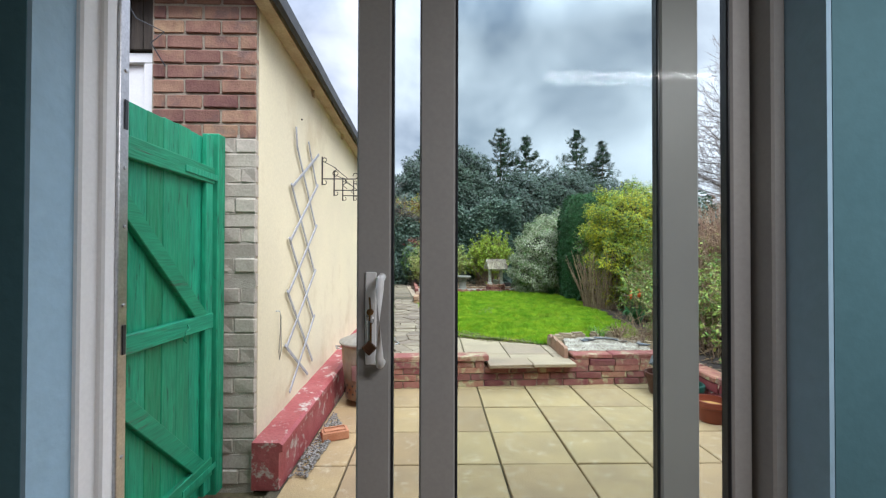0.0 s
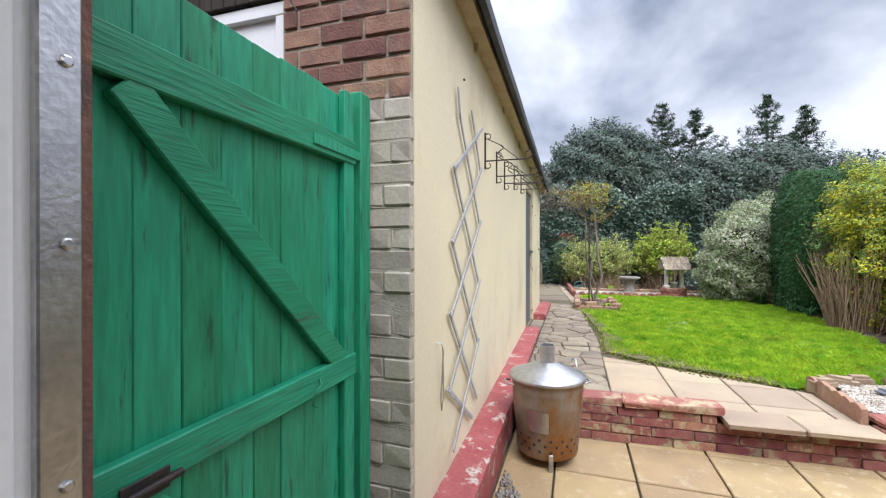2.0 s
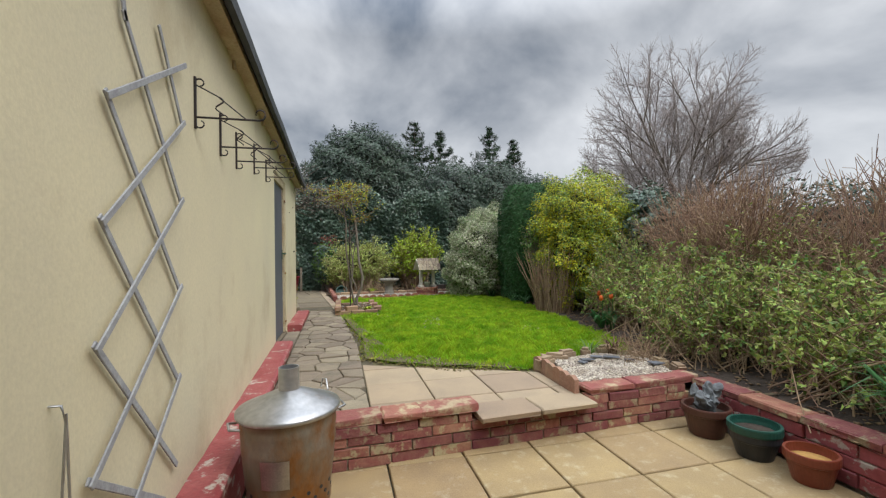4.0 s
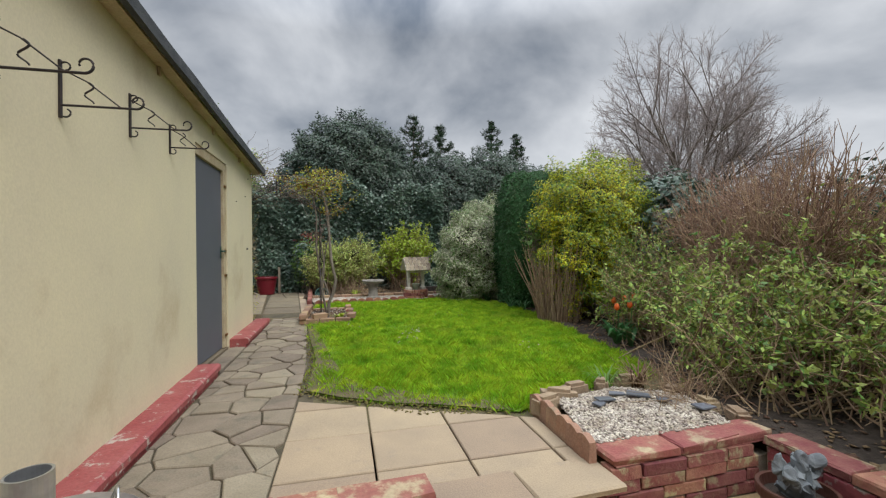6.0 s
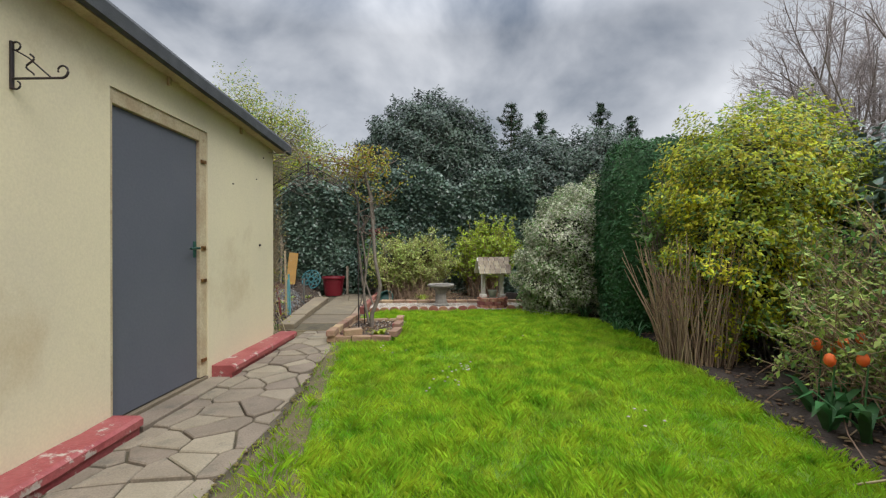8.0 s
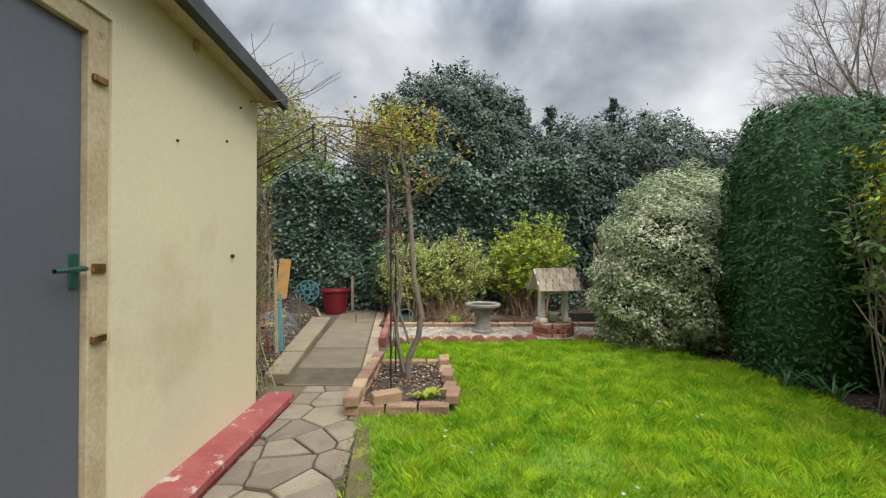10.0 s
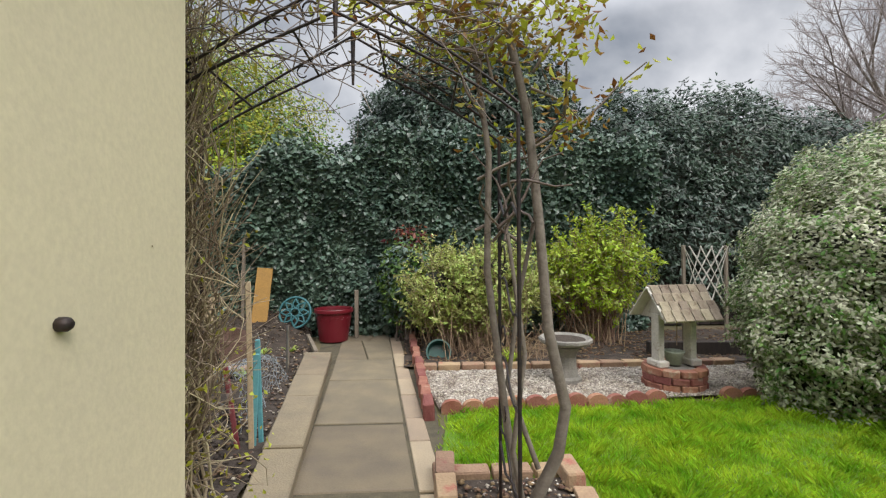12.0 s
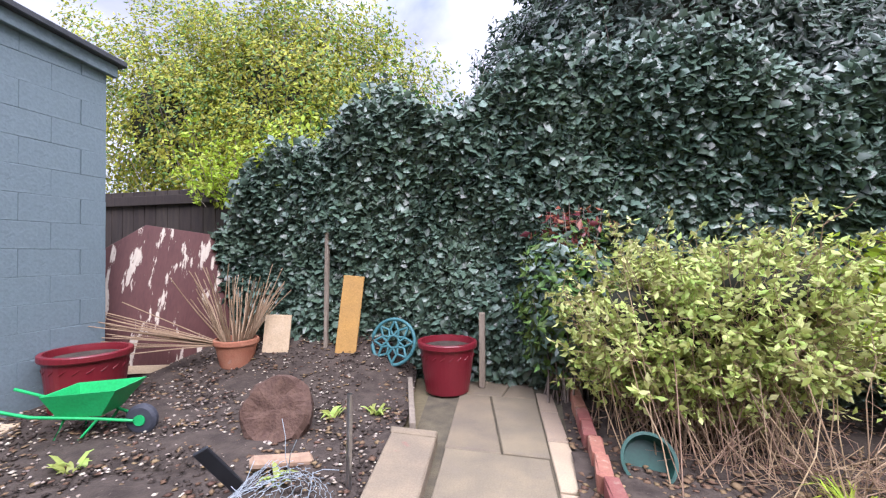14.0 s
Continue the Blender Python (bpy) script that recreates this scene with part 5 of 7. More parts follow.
shrub("yellow_tree", -5.2, 16.7, "yellow-green leaved tree behind the back fence", "tree", [(0, 0, 3.6, 1.9, 1.0, 2.2), (1.7, 0.3, 3.0, 1.1, 0.9, 1.6), (-2.2, 0, 3.6, 1.9, 1.2, 2.2), (0.6, -0.5, 2.6, 1.5, 0.7, 1.0), (-0.4, 0.4, 4.3, 2.0, 0.9, 1.2)], 62000, 0.075, L_YOUNGGOLD, 48, depth=0.6, lump=0.4, extra=(("green_leaves", 0.45, L_MID, 0.075),), shrink_core=0.4, twigs=160)
shrub("ivy_bush", -3.2, 16.6, "green leafy growth above the fence corner", "bush", [(0, 0, 2.4, 0.9, 0.7, 1.2), (0.8, -0.2, 2.3, 0.8, 0.6, 0.9)], 11000, 0.1, L_MID, 49, depth=0.5, lump=0.35, extra=(("dark_leaves", 0.6, L_IVY, 0.1),), shrink_core=0.45, twigs=50)


def stems(name, x, y, label, category, n, height, spread, material, seed, r=0.006, lean=0.25, droop=0.0):
    s = thing(name, x, y, zp(y) - 0.03, label=label, category=category)
    rng = np.random.default_rng(seed)
    lines = []
    for _ in range(n):
        a, q = rng.uniform(0, 2 * math.pi), rng.random() ** 0.5 * spread
        h = height * rng.uniform(0.55, 1.05)
        way = np.array([math.cos(a) * lean * rng.random(), math.sin(a) * lean * rng.random(), 1.0])
        lines.append((wander(rng, (q * math.cos(a), q * math.sin(a), 0), way, h, 6, 0.07, -droop), r, r * 0.45))
    tube_part("stem_mass", lines, material, s, 4, kind="stuff")
    return s


def brush(name, x, y, label, category, n, blobs, material, seed, r=0.005):
    """A tangle of many fine branching twigs filling the blobs."""
    s = thing(name, x, y, zp(y) - 0.03, label=label, category=category)
    rng = np.random.default_rng(seed)
    lines = []
    for _ in range(n):
        b = blobs[rng.integers(len(blobs))]
        d = rng.normal(0, 1, 3)
        d /= np.linalg.norm(d)
        tip = np.array(b[:3]) + d * np.array(b[3:]) * rng.uniform(0.6, 1.1)
        tip[2] = max(tip[2], 0.05)
        st = np.array([b[0] * 0.5 + rng.normal(0, 0.15), b[1] * 0.5 + rng.normal(0, 0.15), 0.0])
        mid = st * 0.45 + tip * 0.55 + rng.normal(0, 0.12, 3)
        mid[2] += 0.1
        lines.append(([st, (st + mid) / 2 + rng.normal(0, 0.05, 3), mid, (mid + tip) / 2 + rng.normal(0, 0.05, 3), tip], r * 1.5, r * 0.5))
        for _k in range(2):
            t2 = mid + (tip - mid) * rng.uniform(0.2, 0.8)
            lines.append((wander(rng, t2, d + rng.normal(0, 0.7, 3), rng.uniform(0.2, 0.45), 3, 0.2), r * 0.7, r * 0.4))
    tube_part("branchwork", lines, material, s, 3, kind="stuff")
    return s


stems("dry_grass_clump", 3.5, 8.75, "clump of upright dry tan stems at the lawn edge", "dry stems", 300, 1.25, 0.33, M_TANTWIG, 51, 0.007, 0.20)
brush("bare_shrub", 5.0, 6.6, "reddish-brown leafless twiggy shrub in the border", "shrub", 1300, [(0, 0, 1.55, 0.9, 1.0, 0.8), (0.3, 0.9, 1.6, 0.8, 0.8, 0.75), (-0.3, -0.9, 1.45, 0.8, 0.8, 0.85)], M_BROWNTWIG, 52, 0.006)
brush("bare_shrub", 4.9, 4.6, "reddish-brown leafless twiggy shrub by the hedge", "shrub", 800, [(0, 0, 1.35, 0.8, 1.0, 0.85), (-0.3, -1, 1.0, 0.8, 0.8, 0.7)], M_BROWNTWIG, 53, 0.006)
brush("dead_shrub", 4.25, 6.5, "grey-tan tangle of dead arching stems", "shrub", 500, [(0, 0, 0.6, 0.6, 0.7, 0.55), (0.2, -0.8, 0.6, 0.6, 0.6, 0.5)], M_TANTWIG, 54, 0.005)


def bare_tree(x, y, height, spread, seed):
    t = thing("bare_tree", x, y, zp(y), label="tall leafless rounded tree with many fine grey twigs", category="tree")
    rng = np.random.default_rng(seed)
    levels = [[], [], [], [], []]
    mid, rz = height * 0.54, height * 0.47

    def out_of_crown(p):
        return (p[0] ** 2 + p[1] ** 2) / spread ** 2 + (p[2] - mid) ** 2 / rz ** 2

    def grow(start, way, length, level):
        steps = (8, 6, 4, 3, 2)[level]
        for _ in range(4):
            if out_of_crown(start + way * length) < 1.08:
                break
            length *= 0.75
        path = wander(rng, start, way, length, steps, 0.045, 0.015)
        k = (height / 19)
        r0 = (0.12, 0.055, 0.026, 0.013, 0.009)[level] * k
        levels[level].append((path, r0 * rng.uniform(0.8, 1.15), r0 * 0.45))
        if level == 4:
            return
        for m in range((5, 6, 6, 5)[level]):
            u = 0.30 + 0.70 * (m + rng.random()) / (5, 6, 6, 5)[level]
            i = min(steps, int(u * steps))
            d = path[i] - path[i - 1]
            d = d / np.linalg.norm(d) + rng.normal(0, (0.55, 0.52, 0.5, 0.5)[level], 3) + np.array([0, 0, 0.08])
            grow(path[i], d / np.linalg.norm(d), height * (0.22, 0.135, 0.075, 0.036)[level] * rng.uniform(0.7, 1.2), level + 1)

    for k in range(21):
        u = 1 - 1.72 * (k + 0.5) / 21
        a = k * 2.39996 + rng.uniform(-0.2, 0.2)
        ring_ = math.sqrt(max(0.0, 1 - u * u))
        target = np.array([spread * ring_ * math.cos(a), spread * ring_ * math.sin(a), mid + rz * u])
        st = np.array([0.15 * math.cos(a), 0.15 * math.sin(a), height * rng.uniform(0.10, 0.24)])
        d = target - st
        grow(st, d / np.linalg.norm(d), 0.60 * np.linalg.norm(d), 0)
    tube_part("trunk", [([(0, 0, 0), (0.05, 0, height * 0.13), (0, 0.05, height * 0.27)], 0.50, 0.26)], M_BARK, t, 8)
    for nm, k, sides in (("bough_work", 0, 6), ("limb_work", 1, 5), ("branch_work", 2, 4), ("twig_work", 3, 3), ("fine_branchwork", 4, 3)):
        tube_part(nm, levels[k], M_BARK if k < 2 else M_TREETWIG, t, sides, kind="stuff")


bare_tree(24.5, 27.4, 18.6, 7.3, 61)


def conifer(x, y, top, seed):
    c = thing("conifer", x, y, zp(y), label="narrow spruce-like conifer with upturned branch tips", category="tree", group="conifers beyond the fence")
    rng = np.random.default_rng(seed)
    tube_part("trunk", [([(0, 0, 0), (0, 0, top * 0.5), (0.05, 0, top)], 0.16, 0.015)], M_BARK, c, 6)
    P, O, lines = [], [], []
    z = top * 0.5
    while z < top - 0.1:
        reach = 0.15 + 0.50 * (top - z) * rng.uniform(0.6, 1.15)
        reach = min(reach, 2.3)
        for k in range(6):
            a = rng.uniform(0, 2 * math.pi)
            d = np.array([math.cos(a), math.sin(a), 0])
            pts = np.array([[0, 0, z], d * reach * 0.5 + [0, 0, z - 0.04], d * reach * 0.85 + [0, 0, z + 0.12 * reach], d * reach + [0, 0, z + 0.34 * reach]])
            lines.append((pts, 0.02, 0.006))
            for i in range(int(26 + reach * 46)):
                u = rng.random()
                seg = min(2, int(u * 3))
                q = pts[seg] + (pts[seg + 1] - pts[seg]) * (u * 3 - seg)
                P.append(q + rng.normal(0, 0.035, 3))
                O.append(d * 0.6 + np.array([0, 0, 0.4]))
        z += rng.uniform(0.26, 0.40)
    tube_part("branch_work", lines, M_BARK, c, 4, kind="stuff")
    v, f = leaves(np.array(P), np.array(O), 0.19, rng, 0.24, 0.1, 0.05)
    part("needles", raw("needles", v, f, L_CONIFER), None, c)


for k, (cx, cz) in enumerate(((5.2, 11.3), (7.25, 10.7), (11.3, 11.1), (13.4, 10.2))):
    conifer(cx, 33.0, cz, 70 + k)


# ---------- grass ----------
def build_grass():
    rng = np.random.default_rng(90)
    n = 300000
    px, py = rng.uniform(-0.5, 3.5, n), rng.uniform(5.5, 12.0, n)
    keep = inside(LAWN_EDGE, px + rng.normal(0, 0.045, n), py + rng.normal(0, 0.045, n))
    # thin, mossy strip along the path and the paving
    worn = ((px - (-0.12 - 0.06 * (py - 6.5))) < (0.46 - 0.07 * (py - 6.5)) * rng.random(n) ** 0.6) | ((py < 6.6 - 0.52 * px) & (px < 1.4) & (rng.random(n) < 0.75))
    bed = (px > -0.5) & (px < 0.36) & (py > 9.5) & (py < 10.85)
    keep &= ~(worn & (rng.random(n) < 0.8)) & ~bed
    px, py = px[keep], py[keep]
    n = len(px)
    patch = 0.5 + 0.5 * np.sin(px * 2.1 + 1.3 * np.sin(py * 1.4)) * np.sin(py * 1.9 + np.sin(px * 2.7))
    # clumps that stand up or lie over together
    cell = np.floor((px + 0.05 * np.sin(py * 23)) / 0.10) * 57.0 + np.floor((py + 0.05 * np.sin(px * 19)) / 0.13) * 131.0
    tuft = np.modf(np.abs(np.sin(cell) * 4375.85))[0]
    turn = np.modf(np.abs(np.sin(cell * 1.7 + 2.0) * 2917.31))[0] * 2 * math.pi
    h = (0.022 + 0.026 * patch + 0.034 * tuft ** 3) * rng.uniform(0.5, 1.4, n)
    a = rng.uniform(0, 2 * math.pi, n)
    w = rng.uniform(0.0018, 0.0035, n)
    base = np.stack([px, py, zpv(py) - 0.008], 1)
    side = np.stack([np.cos(a), np.sin(a), np.zeros(n)], 1) * w[:, None]
    b = turn + rng.normal(0, 0.8, n)
    lean = np.stack([np.cos(b), np.sin(b), np.zeros(n)], 1) * (h * rng.uniform(0.2, 1.0, n))[:, None]
    up = np.zeros((n, 3))
    up[:, 2] = h
    v = np.stack([base - side, base + side, base + up * 0.6 + lean * 0.4 + side * 0.7, base + up + lean], 1).reshape(-1, 3)
    i = np.arange(n)[:, None] * 4
    f = np.stack([i + np.array([0, 1, 2]), i + np.array([0, 2, 3])], 1).reshape(-1, 3)
    ob = new("grass", raw("grass", v, f, M_BLADE))
    tagged(ob, "bright green uneven grass blades of the lawn", "grass", kind="stuff")
    # daisies
    rng2 = np.random.default_rng(91)
    pts = []
    for cx, cy, k in ((1.1, 8.3, 14), (0.9, 7.9, 8), (1.9, 9.6, 6), (0.4, 9.0, 5), (2.2, 7.3, 5)):
        pts += [(cx + rng2.normal(0, 0.12), cy + rng2.normal(0, 0.12)) for _ in range(k)]
    bm = bmesh.new()
    for x, y in pts:
        own = lathe([(0.003, 0), (0.011, 0.004), (0.004, 0.008)], 7)
        join(bm, own, Matrix.Translation((x, y, zp(y) + 0.04)))
    ob = new("daisies", to_mesh("daisies", bm, M_CHIP))
    tagged(ob, "tiny white daisies scattered in the lawn", "daisies", kind="stuff")


build_grass()


# ---------- loose ground: soil, gravel ----------
def scatter(name, label, category, n, poly, size, material, seed, zoff=0.0, flat=0.5, drop=None):
    """Angular chips lying in an outline, as one heap."""
    rng = np.random.default_rng(seed)
    xs, ys = [p[0] for p in poly], [p[1] for p in poly]
    px, py = rng.uniform(min(xs), max(xs), n * 2), rng.uniform(min(ys), max(ys), n * 2)
    k = inside(poly, px, py)
    px, py = px[k][:n], py[k][:n]
    n = len(px)
    oct_ = np.array([(1, 0, 0), (-1, 0, 0), (0, 1, 0), (0, -1, 0), (0, 0, 1), (0, 0, -1)], float)
    fc = np.array([(0, 2, 4), (2, 1, 4), (1, 3, 4), (3, 0, 4), (2, 0, 5), (1, 2, 5), (3, 1, 5), (0, 3, 5)])
    s = size * rng.uniform(0.4, 1.3, (n, 1, 1)) * rng.uniform(0.6, 1.4, (n, 6, 1))
    v = oct_[None] * s * np.array([1, 1, flat])
    a = rng.uniform(0, 2 * math.pi, n)
    c, sn = np.cos(a)[:, None], np.sin(a)[:, None]
    v = np.stack([v[..., 0] * c - v[..., 1] * sn, v[..., 0] * sn + v[..., 1] * c, v[..., 2] + 0.3 * v[..., 0] * rng.uniform(-1, 1, (n, 1))], -1)
    v += np.stack([px, py, zpv(py) + heap(px, py) + zoff + size * flat * 0.5 * rng.random(n)], 1)[:, None]
    f = (np.arange(n)[:, None, None] * 6 + fc[None]).reshape(-1, 3)
    ob = new(name, raw(name, v.reshape(-1, 3), f, material))
    return tagged(ob, label, category, kind="stuff")


SOIL_LEFT = [(-6.6, 9.7), (-1.45, 9.7), (-1.5, 10.9), (-1.75, 12.7), (-2.0, 14.0), (-2.35, 15.3), (-6.6, 15.3)]
sheet("soil_bed", SOIL_LEFT, 0.025, M_SOIL, "dark dug soil of the vegetable plot", "soil", 0.16, 0.05)
scatter("soil_clods", "dark clods and leaf litter on the dug soil", "soil clods", 9000, SOIL_LEFT, 0.018, M_SOIL, 92, 0.025, 0.6)
scatter("soil_stones", "pale stones, shells and leaf scraps on the soil", "stones", 4600, SOIL_LEFT, 0.014, mat("pale_litter", (0.40, 0.35, 0.29), (0.26, 0.20, 0.15), 8, 0.9, 0.2, 60, island=0.5), 93, 0.035, 0.45)
scatter("leaf_litter", "brown dry leaf litter on the soil", "leaf litter", 4200, SOIL_LEFT, 0.022, L_DRY, 94, 0.035, 0.2)
BORDER = [(2.62, 2.0), (5.9, 2.0), (6.2, 15.0), (2.9, 15.0), (2.95, 11.9), (3.1, 11.0), (3.36, 9.9), (3.38, 9.2), (3.30, 8.2), (3.2, 7.2), (3.12, 6.1), (2.75, 5.55), (2.66, 4.9)]
sheet("soil_bed", BORDER, 0.0, M_SOIL, "dark soil of the shrub border", "soil", 0.2, 0.04)
scatter("leaf_litter", "dry leaf litter under the border shrubs", "leaf litter", 6000, BORDER, 0.024, L_DRY, 95, 0.01, 0.25)
BACKBED = [(-0.75, 12.98), (3.2, 12.98), (3.2, 15.3), (-0.85, 15.3)]
sheet("soil_bed", BACKBED, 0.01, M_SOIL, "dark soil in front of the ivy", "soil", 0.2, 0.05)
scatter("leaf_litter", "brown leaf litter under the back shrubs", "leaf litter", 3000, BACKBED, 0.024, L_DRY, 96, 0.015, 0.25)
GRAVEL = [(-0.42, 11.80), (2.95, 11.98), (3.0, 12.85), (-0.58, 12.80)]
WORN = [(-0.12, 6.42), (0.15, 6.20), (0.5, 6.02), (0.9, 5.84), (1.42, 5.62), (1.30, 5.82), (0.80, 6.10), (0.34, 6.42), (0.16, 6.9), (0.06, 7.4), (-0.10, 8.4), (-0.27, 9.3), (-0.35, 9.3), (-0.24, 8.4), (-0.10, 7.4)]
sheet("worn_strip", WORN, 0.010, mat("bare_mossy_earth", (0.13, 0.10, 0.06), (0.09, 0.085, 0.03), 7, 0.95, 0.9, 45, stain=((0.26, 0.24, 0.03), 5, 0.58, 0.66)), "bare earth and yellow moss along the path", "bare earth", 0.12, 0.02)
sheet("gravel_bed", GRAVEL, 0.012, M_CHIPBASE, "bed of pale stone chippings", "gravel bed", 0.2, 0.02)
scatter("gravel", "pale cream stone chippings", "gravel", 21000, GRAVEL, 0.0105, M_CHIP, 97, 0.018, 0.6)
PEBBLES = [(1.56, 4.86), (2.58, 4.90), (2.70, 5.45), (2.3, 5.68), (1.72, 5.55)]
sheet("gravel_bed", PEBBLES, 0.065, M_CHIPBASE, "small raised bed of white chippings", "gravel bed", 0.12, 0.03)
scatter("gravel", "white and cream chippings in the small bed", "gravel", 5200, PEBBLES, 0.013, M_CHIP, 98, 0.072, 0.6)
scatter("worn_edge", "mossy crumbs along the worn lawn edge", "moss", 4200, [(-0.36, 9.0), (-0.16, 7.2), (-0.22, 6.38), (0.15, 6.12), (0.72, 5.74), (1.4, 5.55), (1.4, 5.75), (0.8, 5.98), (0.2, 6.4), (0.08, 7.2), (-0.12, 9.0)], 0.012, mat("moss", (0.12, 0.11, 0.02), (0.17, 0.13, 0.06), 5, 0.95, 0.2, 60, island=0.4), 99, -0.004, 0.5)


# ---------- incinerator ----------
def build_incinerator():
    o = thing("incinerator", -0.67, 4.18, PATIO, label="galvanised garden incinerator bin with rusty lower half and lid", category="incinerator")
    R = 0.262
    body = lathe([(0.212, 0.07), (0.220, 0.09), (0.226, 0.20), (0.238, 0.30), (R * 0.955, 0.42), (R * 0.965, 0.44), (R * 0.955, 0.46), (R * 0.975, 0.52), (R * 0.985, 0.535), (R * 0.975, 0.55), (R, 0.60), (R * 1.03, 0.605), (R * 1.03, 0.62), (R * 0.96, 0.622), (0.19, 0.09), (0.0, 0.085)], 40)
    part("body", body, M_GALV_BODY, o, "galvanised body, rusted towards the foot", smooth=True)
    lid = lathe([(R * 1.06, 0.598), (R * 1.07, 0.612), (R * 1.05, 0.624), (0.20, 0.652), (0.12, 0.688), (0.055, 0.712), (0.0, 0.714)], 40)
    chim = lathe([(0.056, 0.70), (0.056, 0.835), (0.049, 0.835), (0.049, 0.72), (0.0, 0.72)], 28)
    part("lid", lid, M_GALV, o, "dented galvanised lid", smooth=True)
    part("chimney", chim, M_GALV, o, "short open chimney")
    tube_part("lid_handle", [([(0.17, 0.06, 0.69), (0.18, 0.08, 0.73), (0.20, 0.04, 0.735), (0.21, 0.02, 0.68)], 0.006, 0.006)], M_STEEL, o, 6)
    for a in (0, 180):
        h = [([(R, -0.06, 0.56), (R + 0.045, -0.05, 0.57), (R + 0.05, 0.05, 0.57), (R, 0.06, 0.56)], 0.007, 0.007)]
        hp = tube_part("side_handle", h, M_GALV, o, 6)
        hp.matrix_basis = pose(0, 0, 0, 0, 0, a + 20)
    hole = lathe([(0.0105, 0), (0.0105, 0.004)], 9)
    hole.transform(pose(0, 0, 0, 0, 90, 0))
    me = to_mesh("vent_hole", hole, M_BLACK)
    for row, z in enumerate((0.135, 0.175, 0.215)):
        for k in range(18):
            a = radians(20 * k + 10 * (row % 2))
            r = 0.2245 + (z - 0.2) * 0.08
            ob = new("vent_hole", me)
            ob.parent = o
            ob.matrix_basis = pose(r * math.cos(a), r * math.sin(a), z, 0, 0, math.degrees(a))
    for k in range(3):
        a = radians(120 * k + 40)
        leg = box(-0.015, 0.015, -0.004, 0.004, 0.0, 0.12, 0.002)
        leg.transform(pose(0.224 * math.cos(a), 0.224 * math.sin(a), 0, 0, 0, math.degrees(a) + 90))
        part("leg", leg, M_GALV, o)
    pl = bmesh.new()
    seg = 8
    for i in range(seg + 1):
        a = radians(-118 + 34 * i / seg)
        for z in (0.27, 0.42):
            r = 0.238 + (z - 0.3) * 0.09 + 0.005
            pl.verts.new((r * math.cos(a), r * math.sin(a), z))
    pl.verts.ensure_lookup_table()
    for i in range(seg):
        pl.faces.new((pl.verts[2 * i], pl.verts[2 * i + 2], pl.verts[2 * i + 3], pl.verts[2 * i + 1]))
    part("maker_plate", pl, M_STEEL, o, "plain dull metal plate")


def galv_body():
    m = mat("rust_streaked_galvanised", (0.27, 0.255, 0.22), (0.20, 0.15, 0.095), 5, 0.5, 0.25, 40, metal=0.5, stain=((0.24, 0.105, 0.03), 3.2, 0.43, 0.60), stretch=(1, 1, 0.6))
    return m


M_GALV_BODY = galv_body()
build_incinerator()

lb = thing("loose_brick", -0.80, 3.36, PATIO, 22, label="loose frogged orange-red brick lying on the patio", category="brick")
bm = box(-0.105, 0.105, -0.055, 0.055, 0.0, 0.07, 0.006)
part("block", bm, M_TERRA, lb)
fr = bmesh.new()
for a in (box(-0.085, 0.085, -0.042, -0.034, 0.071, 0.082, 0.002), box(-0.085, 0.085, 0.034, 0.042, 0.071, 0.082, 0.002), box(-0.085, -0.077, -0.034, 0.034, 0.071, 0.082, 0.002), box(0.077, 0.085, -0.034, 0.034, 0.071, 0.082, 0.002)):
    join(fr, a)
part("frog_rim", fr, M_TERRA, lb)


# ---------- pots by the side wall ----------
def pot(name, x, y, z, r, h, material, label, rim=0.02, soil=True, category="plant pot", taper=0.72, band=False, soilm=None, rz=0, group="", rx=0, ry=0):
    p = thing(name, x, y, z, rz, label=label, category=category, group=group, rx=rx, ry=ry)
    prof = [(r * taper * 0.96, 0), (r * taper, 0.01), (r * 0.93, h - 0.06), (r, h - 0.055), (r * 1.02, h - 0.045), (r * 1.02, h - 0.008), (r, h), (r * 0.9, h), (r * 0.88, h - 0.03), (r * taper * 0.9, 0.03), (0.0, 0.03)]
    part("bowl", lathe(prof, 40), material, p, smooth=False)
    if band:
        for k in range(20):
            a = 2 * math.pi * k / 20
            zz = h * 0.74
            rr = r * (taper + (0.93 - taper) * 0.80)
            tp = tube_part("relief", [([(rr * math.cos(a), rr * math.sin(a), zz - 0.02), (rr * 1.015 * math.cos(a + 0.1), rr * 1.015 * math.sin(a + 0.1), zz), (rr * math.cos(a + 0.2), rr * math.sin(a + 0.2), zz + 0.02)], 0.006, 0.004)], material, p, 5)
    if soil:
        part("soil", lathe([(r * 0.86, h - 0.055), (r * 0.4, h - 0.045), (0.001, h - 0.05)], 24), soilm or M_SOIL, p)
    return p


pot("plant_pot", 2.43, 4.40, PATIO, 0.172, 0.225, M_BROWNPOT, "brown glazed round pot holding a small stone ornament")
pot("plant_pot", 2.45, 4.02, PATIO, 0.155, 0.18, M_BLACK, "black plastic pot with a dark green pot nested in it", soil=False)
pot("plant_pot", 2.45, 4.02, PATIO + 0.05, 0.162, 0.18, M_GREENPOT, "dark green plastic pot nested in a black one", soil=True)
pot("plant_pot", 2.47, 3.67, PATIO, 0.140, 0.19, mat("red_brown_glaze", (0.17, 0.04, 0.022), (0.20, 0.05, 0.028), 5, 0.35, 0.05, 50), "red-brown glazed pot filled with orange compost", soilm=M_OCHRE)


